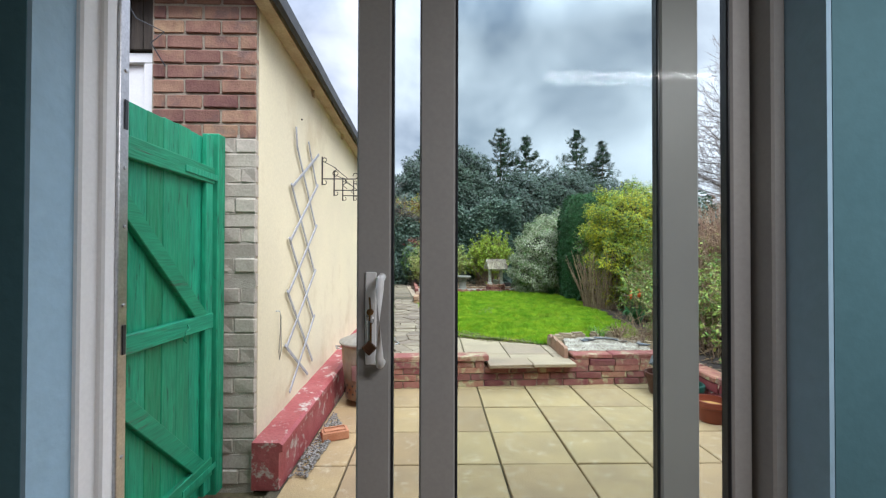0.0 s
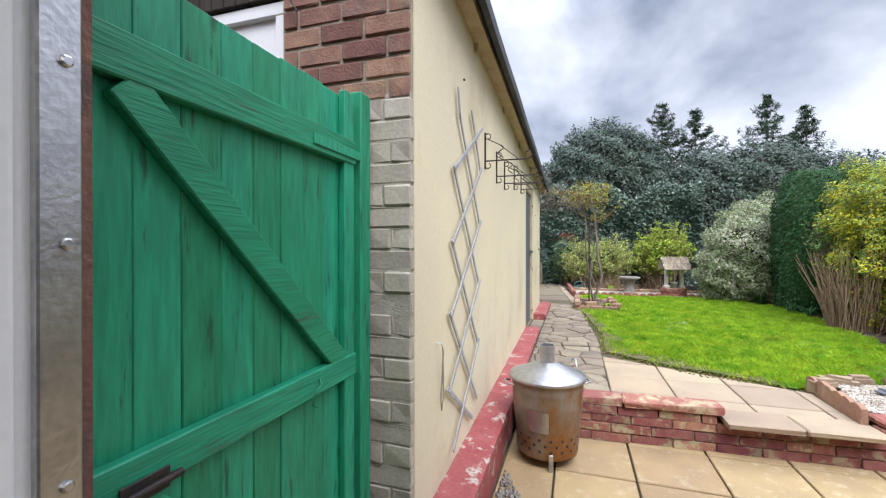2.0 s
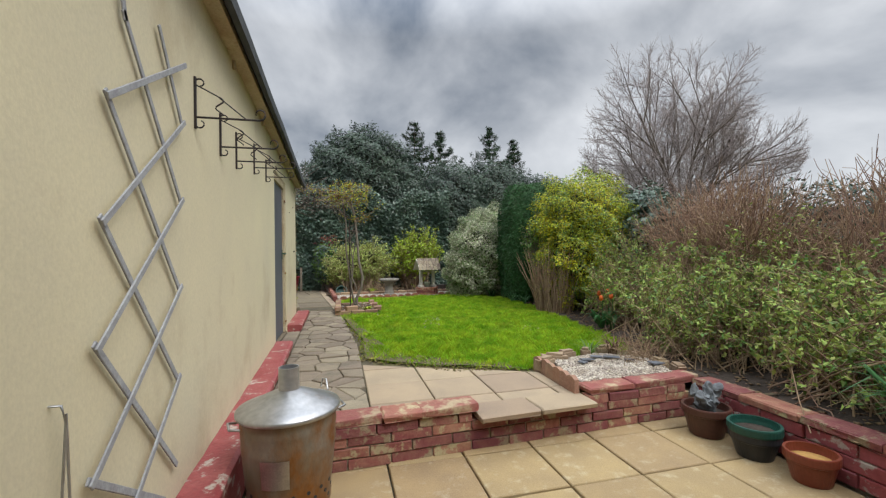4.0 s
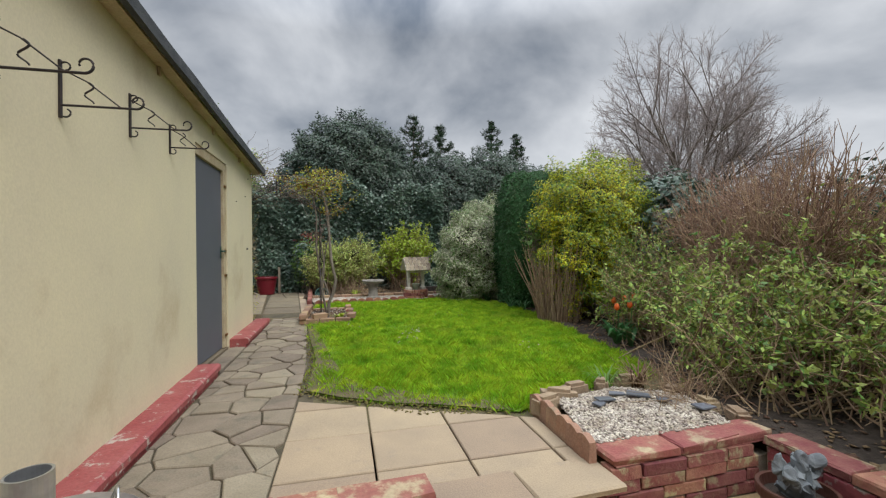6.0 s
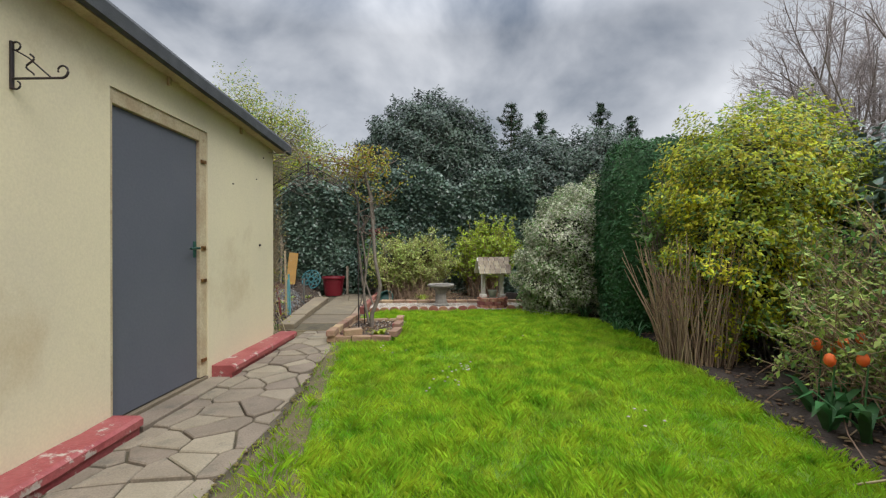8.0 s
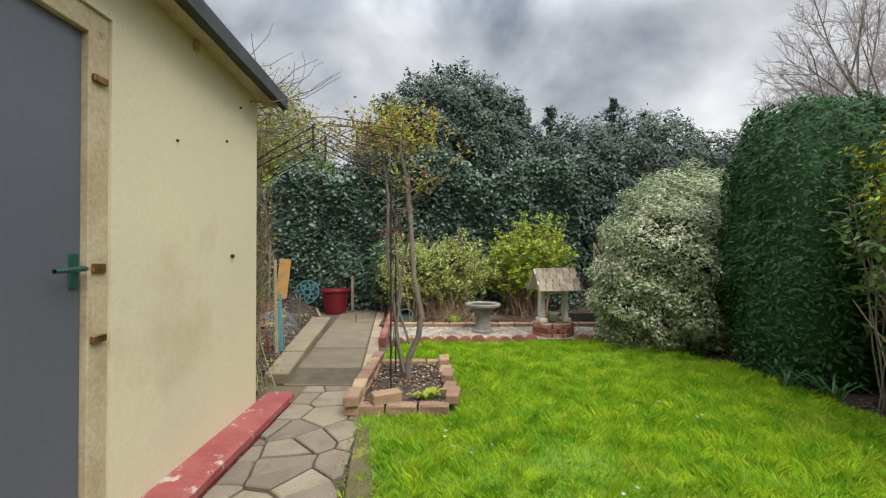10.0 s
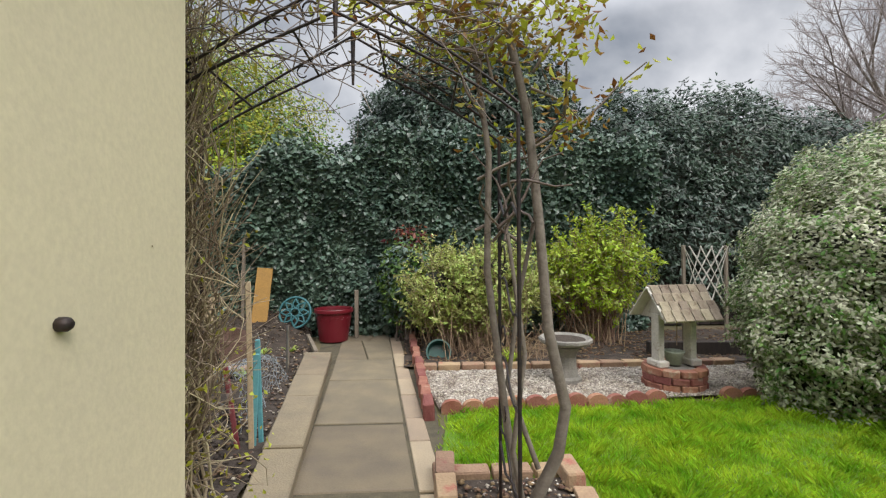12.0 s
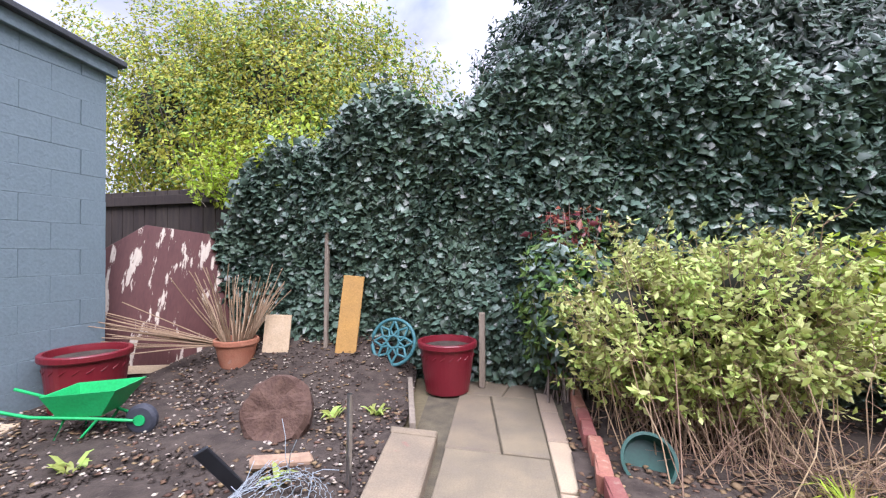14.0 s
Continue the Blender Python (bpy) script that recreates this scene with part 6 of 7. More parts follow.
def build_ornament():
    o = bmesh.new()
    rng = random.Random(6)
    for x, y, z, r, s in ((0, 0, 0.06, 0.07, 1.2), (-0.06, -0.02, 0.10, 0.04, 1.5), (0.05, 0.02, 0.12, 0.05, 1.1), (0.08, -0.03, 0.16, 0.035, 1.6), (-0.09, 0.02, 0.16, 0.025, 2.0), (0.02, 0.0, 0.17, 0.03, 1.5)):
        own = bmesh.new()
        bmesh.ops.create_icosphere(own, subdivisions=3, radius=r)
        for v in own.verts:
            v.co.z *= s
            v.co += 0.75 * r * noise.noise_vector(v.co * 26 + Vector((x * 40, 0, 0)))
        join(o, own, pose(x, y, z, rng.uniform(-30, 30), rng.uniform(-30, 30), 0))
    ob = new("garden_ornament", to_mesh("garden_ornament", o, mat("grey_resin", (0.16, 0.18, 0.19), (0.11, 0.12, 0.13), 12, 0.6, 0.3, 60), False))
    ob.matrix_basis = pose(2.43, 4.40, PATIO + 0.185)
    tagged(ob, "weathered grey resin ornament sitting in a pot", "ornament")


build_ornament()


# ---------- rose bed, arch and climbing rose ----------
def build_rose_bed():
    b = thing("rose_bed", -0.05, 10.15, zp(10.15) - 0.02, label="small bed edged with laid bricks round the climbing rose", category="flower bed", kind="structure")
    part("soil", box(-0.33, 0.28, -0.52, 0.58, -0.02, 0.05), M_SOIL, b)
    rng = random.Random(15)
    ms = [brick_mesh("edging_brick", 0.225, 0.105, 0.075, s + 90, M_EDGE, 0.008, 0.006) for s in range(4)]
    for base in (0.0, 0.078):
        for k in range(6):
            put_piece("edging_brick", rng.choice(ms), b, -0.385 + rng.uniform(-0.008, 0.008), 0.63 - 0.235 * k - 0.03 * (base > 0), base, 90 + rng.uniform(-4, 4))
    for k in range(3):
        put_piece("edging_brick", rng.choice(ms), b, -0.24 + 0.24 * k, 0.66, 0.0, rng.uniform(-4, 4))
        put_piece("edging_brick", rng.choice(ms), b, -0.26 + 0.24 * k, -0.60, 0.0, rng.uniform(-4, 4))
    for k in range(5):
        put_piece("edging_brick", rng.choice(ms), b, 0.30 + 0.018 * k + rng.uniform(-0.01, 0.01), 0.58 - 0.26 * k, 0.04 * (k % 2 == 0) + 0.01, 84 + rng.uniform(-7, 7))
    put_piece("edging_brick", ms[1], b, -0.14, -0.56, 0.076, 25)


M_EDGE = mat("pale_edging_brick", (0.34, 0.23, 0.14), (0.28, 0.18, 0.115), 8, 0.9, 0.5, 70, rand=0.25, stain=((0.30, 0.10, 0.08), 7, 0.56, 0.68))
build_rose_bed()
scatter("leaf_litter", "bark chips and leaf litter in the rose bed", "leaf litter", 500, [(-0.37, 9.65), (0.22, 9.65), (0.22, 10.7), (-0.37, 10.7)], 0.018, L_DRY, 100, 0.035, 0.4)
scatter("soil_stones", "pale stones in the rose bed", "stones", 260, [(-0.37, 9.65), (0.22, 9.65), (0.22, 10.7), (-0.37, 10.7)], 0.012, M_CHIP, 103, 0.035, 0.5)


def ring(cx, cz, r, y, a0=0, a1=2 * math.pi, k=14, shrinkage=0.0):
    return [(cx + r * (1 - shrinkage * i / k) * math.cos(a0 + (a1 - a0) * i / k), y, cz + r * (1 - shrinkage * i / k) * math.sin(a0 + (a1 - a0) * i / k)) for i in range(k + 1)]


def build_arch():
    a = thing("garden_arch", -0.86, 10.15, zp(10.15), label="dark metal garden arch with pointed scrollwork top over the path", category="arch")
    w, d, sh = 0.66, 0.19, 1.78
    for sx in (-1, 1):
        for sy in (-1, 1):
            tube_part("post", [([(sx * w, sy * d, 0), (sx * w, sy * d, sh)], 0.008, 0.008)], M_IRON, a, 6)
        for z in (0.30, 1.40):
            pts = [(sx * w, -d, z), (sx * w, -d * 0.4, z + 0.07), (sx * w, d * 0.4, z + 0.03), (sx * w, d, z + 0.12)]
            tube_part("rung", [(pts, 0.006, 0.006)], M_IRON, a, 5)
        for z in (0.42, 0.75, 1.1):
            pts = [(sx * w, d * q, z + 0.10 * q + 0.03 * math.sin(q * 5)) for q in np.linspace(-1, 1, 9)]
            tube_part("wavy_bar", [(pts, 0.005, 0.005)], M_IRON, a, 5)
            tube_part("ring", [([(sx * w, 0.05 + q[0], q[2]) for q in ring(0.06, z + 0.16, 0.045, 0, 0, 5.2, 14, 0.1)], 0.004, 0.004)], M_IRON, a, 5)
    rise = lambda x: sh + 0.36 * (1 - abs(x) / w) ** 0.85
    for sy in (-1, 1):
        for up in (0.0, 0.11):
            for sx in (-1, 1):
                pts = [(sx * w * q, sy * d, rise(w * q) + up * (1 - 0.6 * q)) for q in np.linspace(1, 0, 12)]
                tube_part("arch_bar", [(pts, 0.0055, 0.0055)], M_IRON, a, 6)
        for x in (-0.50, -0.36, -0.22, -0.09, 0.09, 0.22, 0.36, 0.50):
            tube_part("scroll", [(ring(x, rise(x) + 0.045, 0.034, sy * d, 0.8, 5.6, 12, 0.45), 0.004, 0.003)], M_IRON, a, 5)
        tube_part("finial", [([(0, sy * d, rise(0) + 0.13), (0, sy * d, rise(0) - 0.02), (0, sy * d, rise(0) - 0.11)], 0.012, 0.006)], M_IRON, a, 6)
    for x in (-0.44, -0.15, 0.15, 0.44):
        tube_part("cross_bar", [([(x, -d, rise(x)), (x, d, rise(x))], 0.005, 0.005)], M_IRON, a, 5)


build_arch()


def build_rose():
    r = thing("climbing_rose", -0.08, 10.22, zp(10.2), label="climbing rose with twisted grey stems and rusty new leaves", category="climbing rose")
    rng = np.random.default_rng(101)
    st = [([(0, 0, 0), (0.01, 0, 0.22), (0.10, -0.02, 0.42), (0.13, -0.03, 0.62), (0.06, -0.02, 0.95), (0.03, 0, 1.4), (-0.01, 0.02, 1.85), (-0.10, 0.02, 2.25)], 0.030, 0.018),
          ([(-0.02, 0.02, 0), (-0.08, 0.02, 0.3), (-0.13, 0.03, 0.7), (-0.19, 0.04, 1.2), (-0.18, 0.04, 1.7), (-0.25, 0.03, 2.2)], 0.020, 0.012),
          ([(-0.03, -0.02, 0.1), (-0.10, -0.05, 0.45), (-0.05, -0.06, 0.85), (-0.12, -0.06, 1.35)], 0.014, 0.008),
          ([(0.02, 0.0, 0.35), (-0.1, 0.05, 0.7), (-0.04, 0.06, 1.1), (0.04, 0.05, 1.5), (0.0, 0.04, 1.95)], 0.012, 0.008)]
    top = []
    for k in range(26):
        s = np.array([rng.uniform(-0.25, 0.02), rng.uniform(-0.05, 0.08), rng.uniform(1.3, 2.25)])
        pts = wander(rng, s, (rng.normal(-0.15, 0.7), rng.normal(0, 0.5), rng.uniform(0.2, 0.9)), rng.uniform(0.3, 0.7), 5, 0.25)
        top.append((pts, 0.008, 0.003))
    for k in range(9):
        s = np.array([rng.uniform(-0.3, -0.1), rng.uniform(-0.1, 0.1), rng.uniform(2.1, 2.35)])
        pts = wander(rng, s, (-1, rng.normal(0, 0.2), rng.uniform(0.05, 0.35)), rng.uniform(0.7, 1.2), 6, 0.15, -0.02)
        top.append((pts, 0.009, 0.003))
    top = [q for q in top if not any(p[0] < -0.32 and p[2] < 2.0 for p in q[0])]
    tube_part("trunk", st, M_BARK, r, 8)
    tube_part("shoot_work", top, M_TWIG, r, 4, kind="stuff")
    P = []
    for pts, _, _ in top:
        for q in pts[1:]:
            for _k in range(9):
                P.append(q + rng.normal(0, 0.045, 3))
    P += list(np.array([-0.12, 0.0, 2.28]) + rng.normal(0, 1, (900, 3)).clip(-1.6, 1.6) * np.array([0.22, 0.16, 0.14]))
    P = np.array(P)
    P = P[(P[:, 2] > 1.75) & ((P[:, 0] > -0.32) | (P[:, 2] > 2.05))]
    o = rng.normal(0, 0.6, P.shape) + np.array([0, 0, 0.6])
    sel = rng.random(len(P)) < 0.45
    v, f = leaves(P[sel], o[sel], 0.042, rng, 0.5)
    part("young_leaves", raw("young_leaves", v, f, L_RUST), None, r, "rusty orange young leaves")
    v, f = leaves(P[~sel], o[~sel], 0.045, rng, 0.5)
    part("leaves", raw("leaves", v, f, L_YOUNGGOLD), None, r)


build_rose()


M_VINE = mat("grey_tan_vine", (0.29, 0.23, 0.145), (0.40, 0.33, 0.225), 7, 0.9, 0.2, 60, island=0.4)


def build_honeysuckle():
    h = thing("honeysuckle", -1.50, 10.02, zp(10.1), label="tangled bare honeysuckle vines climbing beside the garage corner", category="climber")
    rng = np.random.default_rng(102)
    lines, fine = [], []
    for k in range(150):
        s = (rng.normal(0, 0.12), rng.normal(0, 0.12), 0)
        p = np.array(s)
        pts = [p.copy()]
        hgt = rng.uniform(1.0, 2.6)
        steps = 12
        for i in range(steps):
            spread = 0.09 + 0.13 * (i / steps)
            tgt = np.array([rng.normal(0.02, spread), rng.normal(0, spread), (i + 1) * hgt / steps])
            p = p * 0.62 + tgt * 0.38
            p[2] = (i + 1) * hgt / steps
            pts.append(p.copy())
        lines.append((np.array(pts), rng.uniform(0.003, 0.008), 0.002))
        for _k in range(12):
            q = pts[rng.integers(4, steps)]
            fine.append((wander(rng, q, rng.normal(0, 0.6, 3) + np.array([0, 0, 0.9]), rng.uniform(0.2, 0.7), 5, 0.28), 0.0028, 0.0015))
    clear = lambda ls: [q for q in ls if not any((p[0] > 0.36 and p[2] < 2.0) or p[1] > 0.2 or p[0] < -0.42 for p in q[0])]
    lines, fine = clear(lines), clear(fine)
    tube_part("vine_work", lines, M_VINE, h, 5, kind="stuff")
    tube_part("fine_vine_work", fine, M_VINE, h, 3, kind="stuff")
    P = np.stack([rng.normal(0, 0.18, 1200).clip(-0.4, 0.3), rng.normal(0, 0.2, 1200), np.concatenate([rng.uniform(0.05, 0.9, 800), rng.uniform(0.9, 2.7, 400)])], 1)
    v, f = leaves(P, rng.normal(0, 0.5, P.shape), 0.028, rng, 0.5)
    part("leaves", raw("leaves", v, f, L_YOUNGGOLD), None, h)
    # sprays that reach over the arch
    over = []
    for k in range(70):
        s = np.array([rng.uniform(0.0, 1.1), rng.normal(0, 0.14), rng.uniform(1.98, 2.16)])
        over.append((wander(rng, s, (rng.uniform(0.2, 1), rng.normal(0, 0.3), rng.uniform(-0.1, 0.5)), rng.uniform(0.3, 0.7), 6, 0.35, -0.03), 0.0028, 0.0014))
    for k in range(60):
        s = np.array([rng.uniform(-0.1, 0.3), rng.normal(0, 0.15), rng.uniform(2.2, 2.6)])
        over.append((wander(rng, s, (rng.uniform(-0.2, 1), rng.normal(0, 0.5), rng.uniform(-0.1, 0.6)), rng.uniform(0.3, 0.8), 6, 0.25, -0.05), 0.005, 0.002))
    tube_part("spray_work", over, M_TWIG, h, 4, kind="stuff")


build_honeysuckle()


# ---------- kerb and edging of the slab path ----------
def build_kerb():
    k = thing("path_kerb", -1.55, 12.0, zp(12), label="broad raised kerb of worn slabs with traces of red paint", category="kerb", kind="structure")
    rng = random.Random(17)
    xr = lambda y: -1.22 - 0.142 * (y - 10.6)
    y = 10.25
    while y < 13.4:
        ln = min(rng.uniform(0.6, 1.0), 13.46 - y)
        a, b = xr(y), xr(y + ln)
        w = 0.22 + 0.030 * (y - 10.2)
        q = [(a - w, y), (a, y), (b, y + ln - 0.008), (b - w - 0.02, y + ln - 0.008)]
        slab_piece(q, zp(y) + 0.075 + rng.uniform(-0.006, 0.006), 0.12, M_KERB, k, "kerb_slab", 0.01, 0.008, rng)
        y += ln
    bl = thing("edging_board", -2.0, 14.0, zp(14), 0, label="weathered grey timber edging board", category="edging", kind="structure")
    bm = box(-0.022, 0.022, -0.52, 0.55, 0.0, 0.09, 0.004)
    bm.transform(pose(0, 0, 0, 0, 0, 20))
    part("board", bm, M_OLDPOST, bl)


M_KERB = mat("worn_kerb_slab", (0.265, 0.212, 0.135), (0.195, 0.158, 0.108), 4, 0.85, 0.5, 100, rand=0.06, stain=((0.30, 0.11, 0.09), 2.6, 0.66, 0.76))
build_kerb()


def build_edging():
    e = thing("brick_edging", 0.4, 12.3, zp(12.3), label="weathered red brick edging round the gravel bed", category="edging", kind="structure")
    rng = random.Random(18)
    ms = [brick_mesh("edging_brick", 0.235, 0.085, 0.14, s + 110, M_REDEDGE, 0.010, 0.008) for s in range(4)]
    for k in range(12):
        y = -0.58 + 0.245 * k
        put_piece("edging_brick", rng.choice(ms), e, -0.90 - 0.075 * (y + 0.58) + rng.uniform(-0.01, 0.01), y, -0.03, 93 + rng.uniform(-4, 4))
    pale = [brick_mesh("edging_brick", 0.235, 0.10, 0.11, s + 120, M_EDGE, 0.010, 0.008) for s in range(3)]
    for k in range(14):
        put_piece("edging_brick", rng.choice(pale), e, -0.92 + 0.25 * k, 0.56 + rng.uniform(-0.015, 0.015), -0.03, rng.uniform(-4, 4))
    # scalloped dark red pieces along the grass
    bm = bmesh.new()
    seg = 7
    f0 = [bm.verts.new((0.085 * math.cos(math.pi * i / seg), -0.025, 0.05 + 0.06 * math.sin(math.pi * i / seg))) for i in range(seg + 1)]
    f1 = [bm.verts.new((v.co.x, 0.025, v.co.z)) for v in f0]
    b0 = [bm.verts.new((0.085, -0.025, -0.04)), bm.verts.new((-0.085, -0.025, -0.04))]
    b1 = [bm.verts.new((0.085, 0.025, -0.04)), bm.verts.new((-0.085, 0.025, -0.04))]
    bm.faces.new([b0[0]] + f0 + [b0[1]])
    bm.faces.new(([b1[0]] + f1 + [b1[1]])[::-1])
    for i in range(seg):
        bm.faces.new((f0[i], f1[i], f1[i + 1], f0[i + 1]))
    bm.faces.new((b0[0], b1[0], f1[0], f0[0]))
    bm.faces.new((f0[-1], f1[-1], b1[1], b0[1]))
    bmesh.ops.recalc_face_normals(bm, faces=bm.faces[:])
    me = to_mesh("scallop", bm, M_REDEDGE)
    for k in range(20):
        x = -0.72 + 0.172 * k
        if 1.10 < x < 1.62:
            continue
        put_piece("scallop", me, e, x, -0.53 + 0.05 * (x + 0.7) + rng.uniform(-0.012, 0.012), -0.02 + rng.uniform(-0.015, 0.01), 2 + rng.uniform(-7, 7))


build_edging()


# ---------- wishing well and bird bath ----------
def build_well():
    w = thing("wishing_well", 1.79, 12.22, zp(12.1) + 0.02, 8, label="small white weathered wishing well with shingled roof and bucket", category="wishing well")
    rng = random.Random(20)
    ms = [brick_mesh("brick", 0.135, 0.09, 0.062, s + 130, M_REDEDGE, 0.008, 0.005) for s in range(3)]
    for row in range(3):
        for k in range(11):
            a = 2 * math.pi * (k + 0.5 * (row % 2)) / 11
            put_piece("brick", rng.choice(ms), w, 0.235 * math.cos(a), 0.20 * math.sin(a), row * 0.065 - 0.01, math.degrees(a) + 90)
    part("base_fill", lathe([(0.17, 0), (0.17, 0.17), (0.001, 0.175)], 20), M_GREYSTONE, w)
    for x in (-0.17, 0.17):
        part("post", box(x - 0.032, x + 0.032, -0.05, 0.05, 0.18, 0.66, 0.006), M_WHITEWOOD, w)
        part("foot", box(x - 0.055, x + 0.055, -0.09, 0.09, 0.18, 0.24, 0.01), M_WHITEWOOD, w)
        g = bmesh.new()
        pts = [(-0.22, 0.62), (0.22, 0.62), (0.0, 0.89)]
        a = [g.verts.new((x - 0.012, y, z)) for y, z in pts]
        b = [g.verts.new((x + 0.012, y, z)) for y, z in pts]
        g.faces.new(a[::-1])
        g.faces.new(b)
        for i in range(3):
            g.faces.new((a[i], a[(i + 1) % 3], b[(i + 1) % 3], b[i]))
        bmesh.ops.recalc_face_normals(g, faces=g.faces[:])
        part("gable", g, M_WHITEWOOD, w)
    for s in (-1, 1):
        roof = part("roof_board", box(-0.29, 0.29, -0.006, 0.006, -0.19, 0.19, 0.002), M_WHITEWOOD, w)
        tilt = math.degrees(math.atan2(0.25, 0.29))
        roof.matrix_basis = pose(0, s * 0.125, 0.765, s * tilt, 0, 0)
        for row in range(4):
            for k in range(6):
                sh = box(-0.044, 0.044, -0.007, 0.007, -0.058, 0.058, 0.004)
                ob = part("shingle", sh, M_SHINGLE, roof)
                ob.matrix_basis = pose(-0.245 + 0.098 * k + 0.02 * (row % 2), s * 0.016, -0.135 + 0.09 * row, s * -4 + rng.uniform(-2, 2), 0, 0)
    part("ridge", box(-0.29, 0.29, -0.022, 0.022, 0.885, 0.905, 0.006), M_WHITEWOOD, w)
    v, f = tubes([([(-0.2, 0, 0.58), (0.2, 0, 0.58)], 0.014, 0.014)], 8)
    part("winding_bar", raw("winding_bar", v, f, M_WHITEWOOD, True), None, w)
    tube_part("rope", [([(0.03, 0, 0.57), (0.03, 0, 0.36)], 0.004, 0.004)], M_TANTWIG, w, 5)
    part("bucket", lathe([(0.062, 0.19), (0.085, 0.30), (0.092, 0.31), (0.085, 0.315), (0.06, 0.21), (0.0, 0.21)], 20), M_PAIL, w, "pale green-grey bucket", smooth=True)


M_PAIL = mat("pale_green_pail", (0.38, 0.42, 0.33), (0.32, 0.36, 0.28), 8, 0.7, 0.2, 60)
M_SHINGLE = mat("lichened_shingle", (0.30, 0.25, 0.18), (0.19, 0.15, 0.105), 12, 0.9, 0.4, 70, rand=0.25, stain=((0.13, 0.09, 0.06), 14, 0.55, 0.66))
build_well()

bb = thing("bird_bath", 0.83, 12.42, zp(12.5), label="weathered cast stone bird bath with fluted column", category="bird bath")
part("column", lathe([(0.15, 0), (0.15, 0.05), (0.12, 0.07), (0.105, 0.14), (0.10, 0.25), (0.12, 0.31), (0.15, 0.35)], 16), M_GREYSTONE, bb)
bs = lathe([(0.12, 0.35), (0.22, 0.375), (0.25, 0.40), (0.25, 0.425), (0.235, 0.435), (0.20, 0.415), (0.001, 0.395)], 40)
for v in bs.verts:
    a = math.atan2(v.co.y, v.co.x)
    if v.co.xy.length > 0.19:
        v.co.xy *= 1 + 0.02 * math.cos(a * 13)
part("bowl", bs, M_GREYSTONE, bb)
part("water", lathe([(0.19, 0.417), (0.001, 0.418)], 24), M_SOIL, bb, "dark leaf sludge in the bowl")


# ---------- vegetable plot corner ----------
def build_blue_shed():
    s = thing("blue_shed", -5.6, 12.6, zp(13), label="blue-grey painted blockwork outbuilding with felt roof edge", category="shed", kind="structure")
    rng = random.Random(22)
    part("wall", box(-1.7, 0.672, -2.4, 1.12, -0.05, 3.12), M_BLUEWALL, s, "blue-grey painted wall")
    meshes = [brick_mesh("block", 0.440, 0.03, 0.2212, 200 + k, M_BLUEWALL, 0.003, 0.0012) for k in range(4)]
    for row in range(14):
        y = 1.135 - 0.22 * (row % 2)
        if row % 2:
            ob = put_piece("block", meshes[0], s, 0.668, 1.03, -0.02 + row * 0.222, 90)
            ob.matrix_basis = ob.matrix_basis @ Matrix.Diagonal((0.48, 1, 1, 1))
        for k in range(8):
            put_piece("block", rng.choice(meshes), s, 0.665 + rng.uniform(0, 0.002), y - 0.22 - 0.441 * k, -0.02 + row * 0.222, 90)
    rf = box(-1.8, 0.80, -2.5, 1.25, 3.10, 3.16, 0.01)
    for v in rf.verts:
        v.co.z += 0.30 * (0.7 - v.co.y) / 3.0
    part("roof", rf, M_FELT, s, "dark felt roof edge")
    fs = box(0.692, 0.74, -2.45, 1.20, 2.99, 3.10, 0.004)
    for v in fs.verts:
        v.co.z += 0.30 * (0.7 - v.co.y) / 3.0
    part("fascia", fs, M_BLUEWALL, s)


build_blue_shed()


def build_octagon():
    t = thing("table_top", -4.80, 14.20, zp(14) + 0.02, 55, label="octagonal brown table top with peeling paint leaning upright", category="table top", rx=-10, ry=8)
    R = 0.84
    poly = [(R * math.cos(radians(22.5 + 45 * k)), R * math.sin(radians(22.5 + 45 * k)) + R * 0.924) for k in range(8)]
    bm = prism(poly, -0.02, 0.02, 0.006)
    bm.transform(pose(0, 0, 0, 90, 0, 0))
    part("top", bm, M_BROWNTABLE, t)
    part("bottom_batten", box(-0.35, 0.15, -0.05, -0.022, 0.02, 0.10, 0.004), M_PLYWOOD, t)


build_octagon()
pot("planter", -4.60, 13.36, zp(13) + 0.02, 0.305, 0.46, M_REDPOT, "wide dark red glossy planter with moulded band", band=True, taper=0.8, category="planter")
pot("planter", -1.82, 14.50, zp(14.4), 0.27, 0.46, M_REDPOT, "dark red glossy tub with ribbed band on the path", band=True, taper=0.74, category="planter")
tp = pot("plant_pot", -4.06, 14.42, zp(14.4) + 0.10, 0.215, 0.29, M_TERRA, "terracotta pot full of dry cut canes", taper=0.7)
rng = np.random.default_rng(120)
cl = []
for k in range(64):
    a = rng.uniform(0, 2 * math.pi)
    cl.append((wander(rng, (0.1 * math.cos(a), 0.1 * math.sin(a), 0.2), (math.cos(a) * 0.45 + 0.05, math.sin(a) * 0.45, 1.0), rng.uniform(0.5, 0.95), 4, 0.06), 0.008, 0.004))
for k in range(26):
    cl.append((wander(rng, (-0.05, -0.05, 0.22), (-1.0, -0.75 + rng.normal(0, 0.12), 0.28 + rng.normal(0, 0.12)), rng.uniform(0.8, 1.5), 4, 0.03), 0.007, 0.004))
for k, q in enumerate(cl):
    tube_part("cane", [q], M_TANTWIG, tp, 5)


pot("bowl", -2.75, 11.75, zp(11.7) + 0.08, 0.13, 0.12, M_PALEBOWL, "pale grey plastic bowl tipped over on the soil", soil=False, category="bowl", rx=70, rz=30)


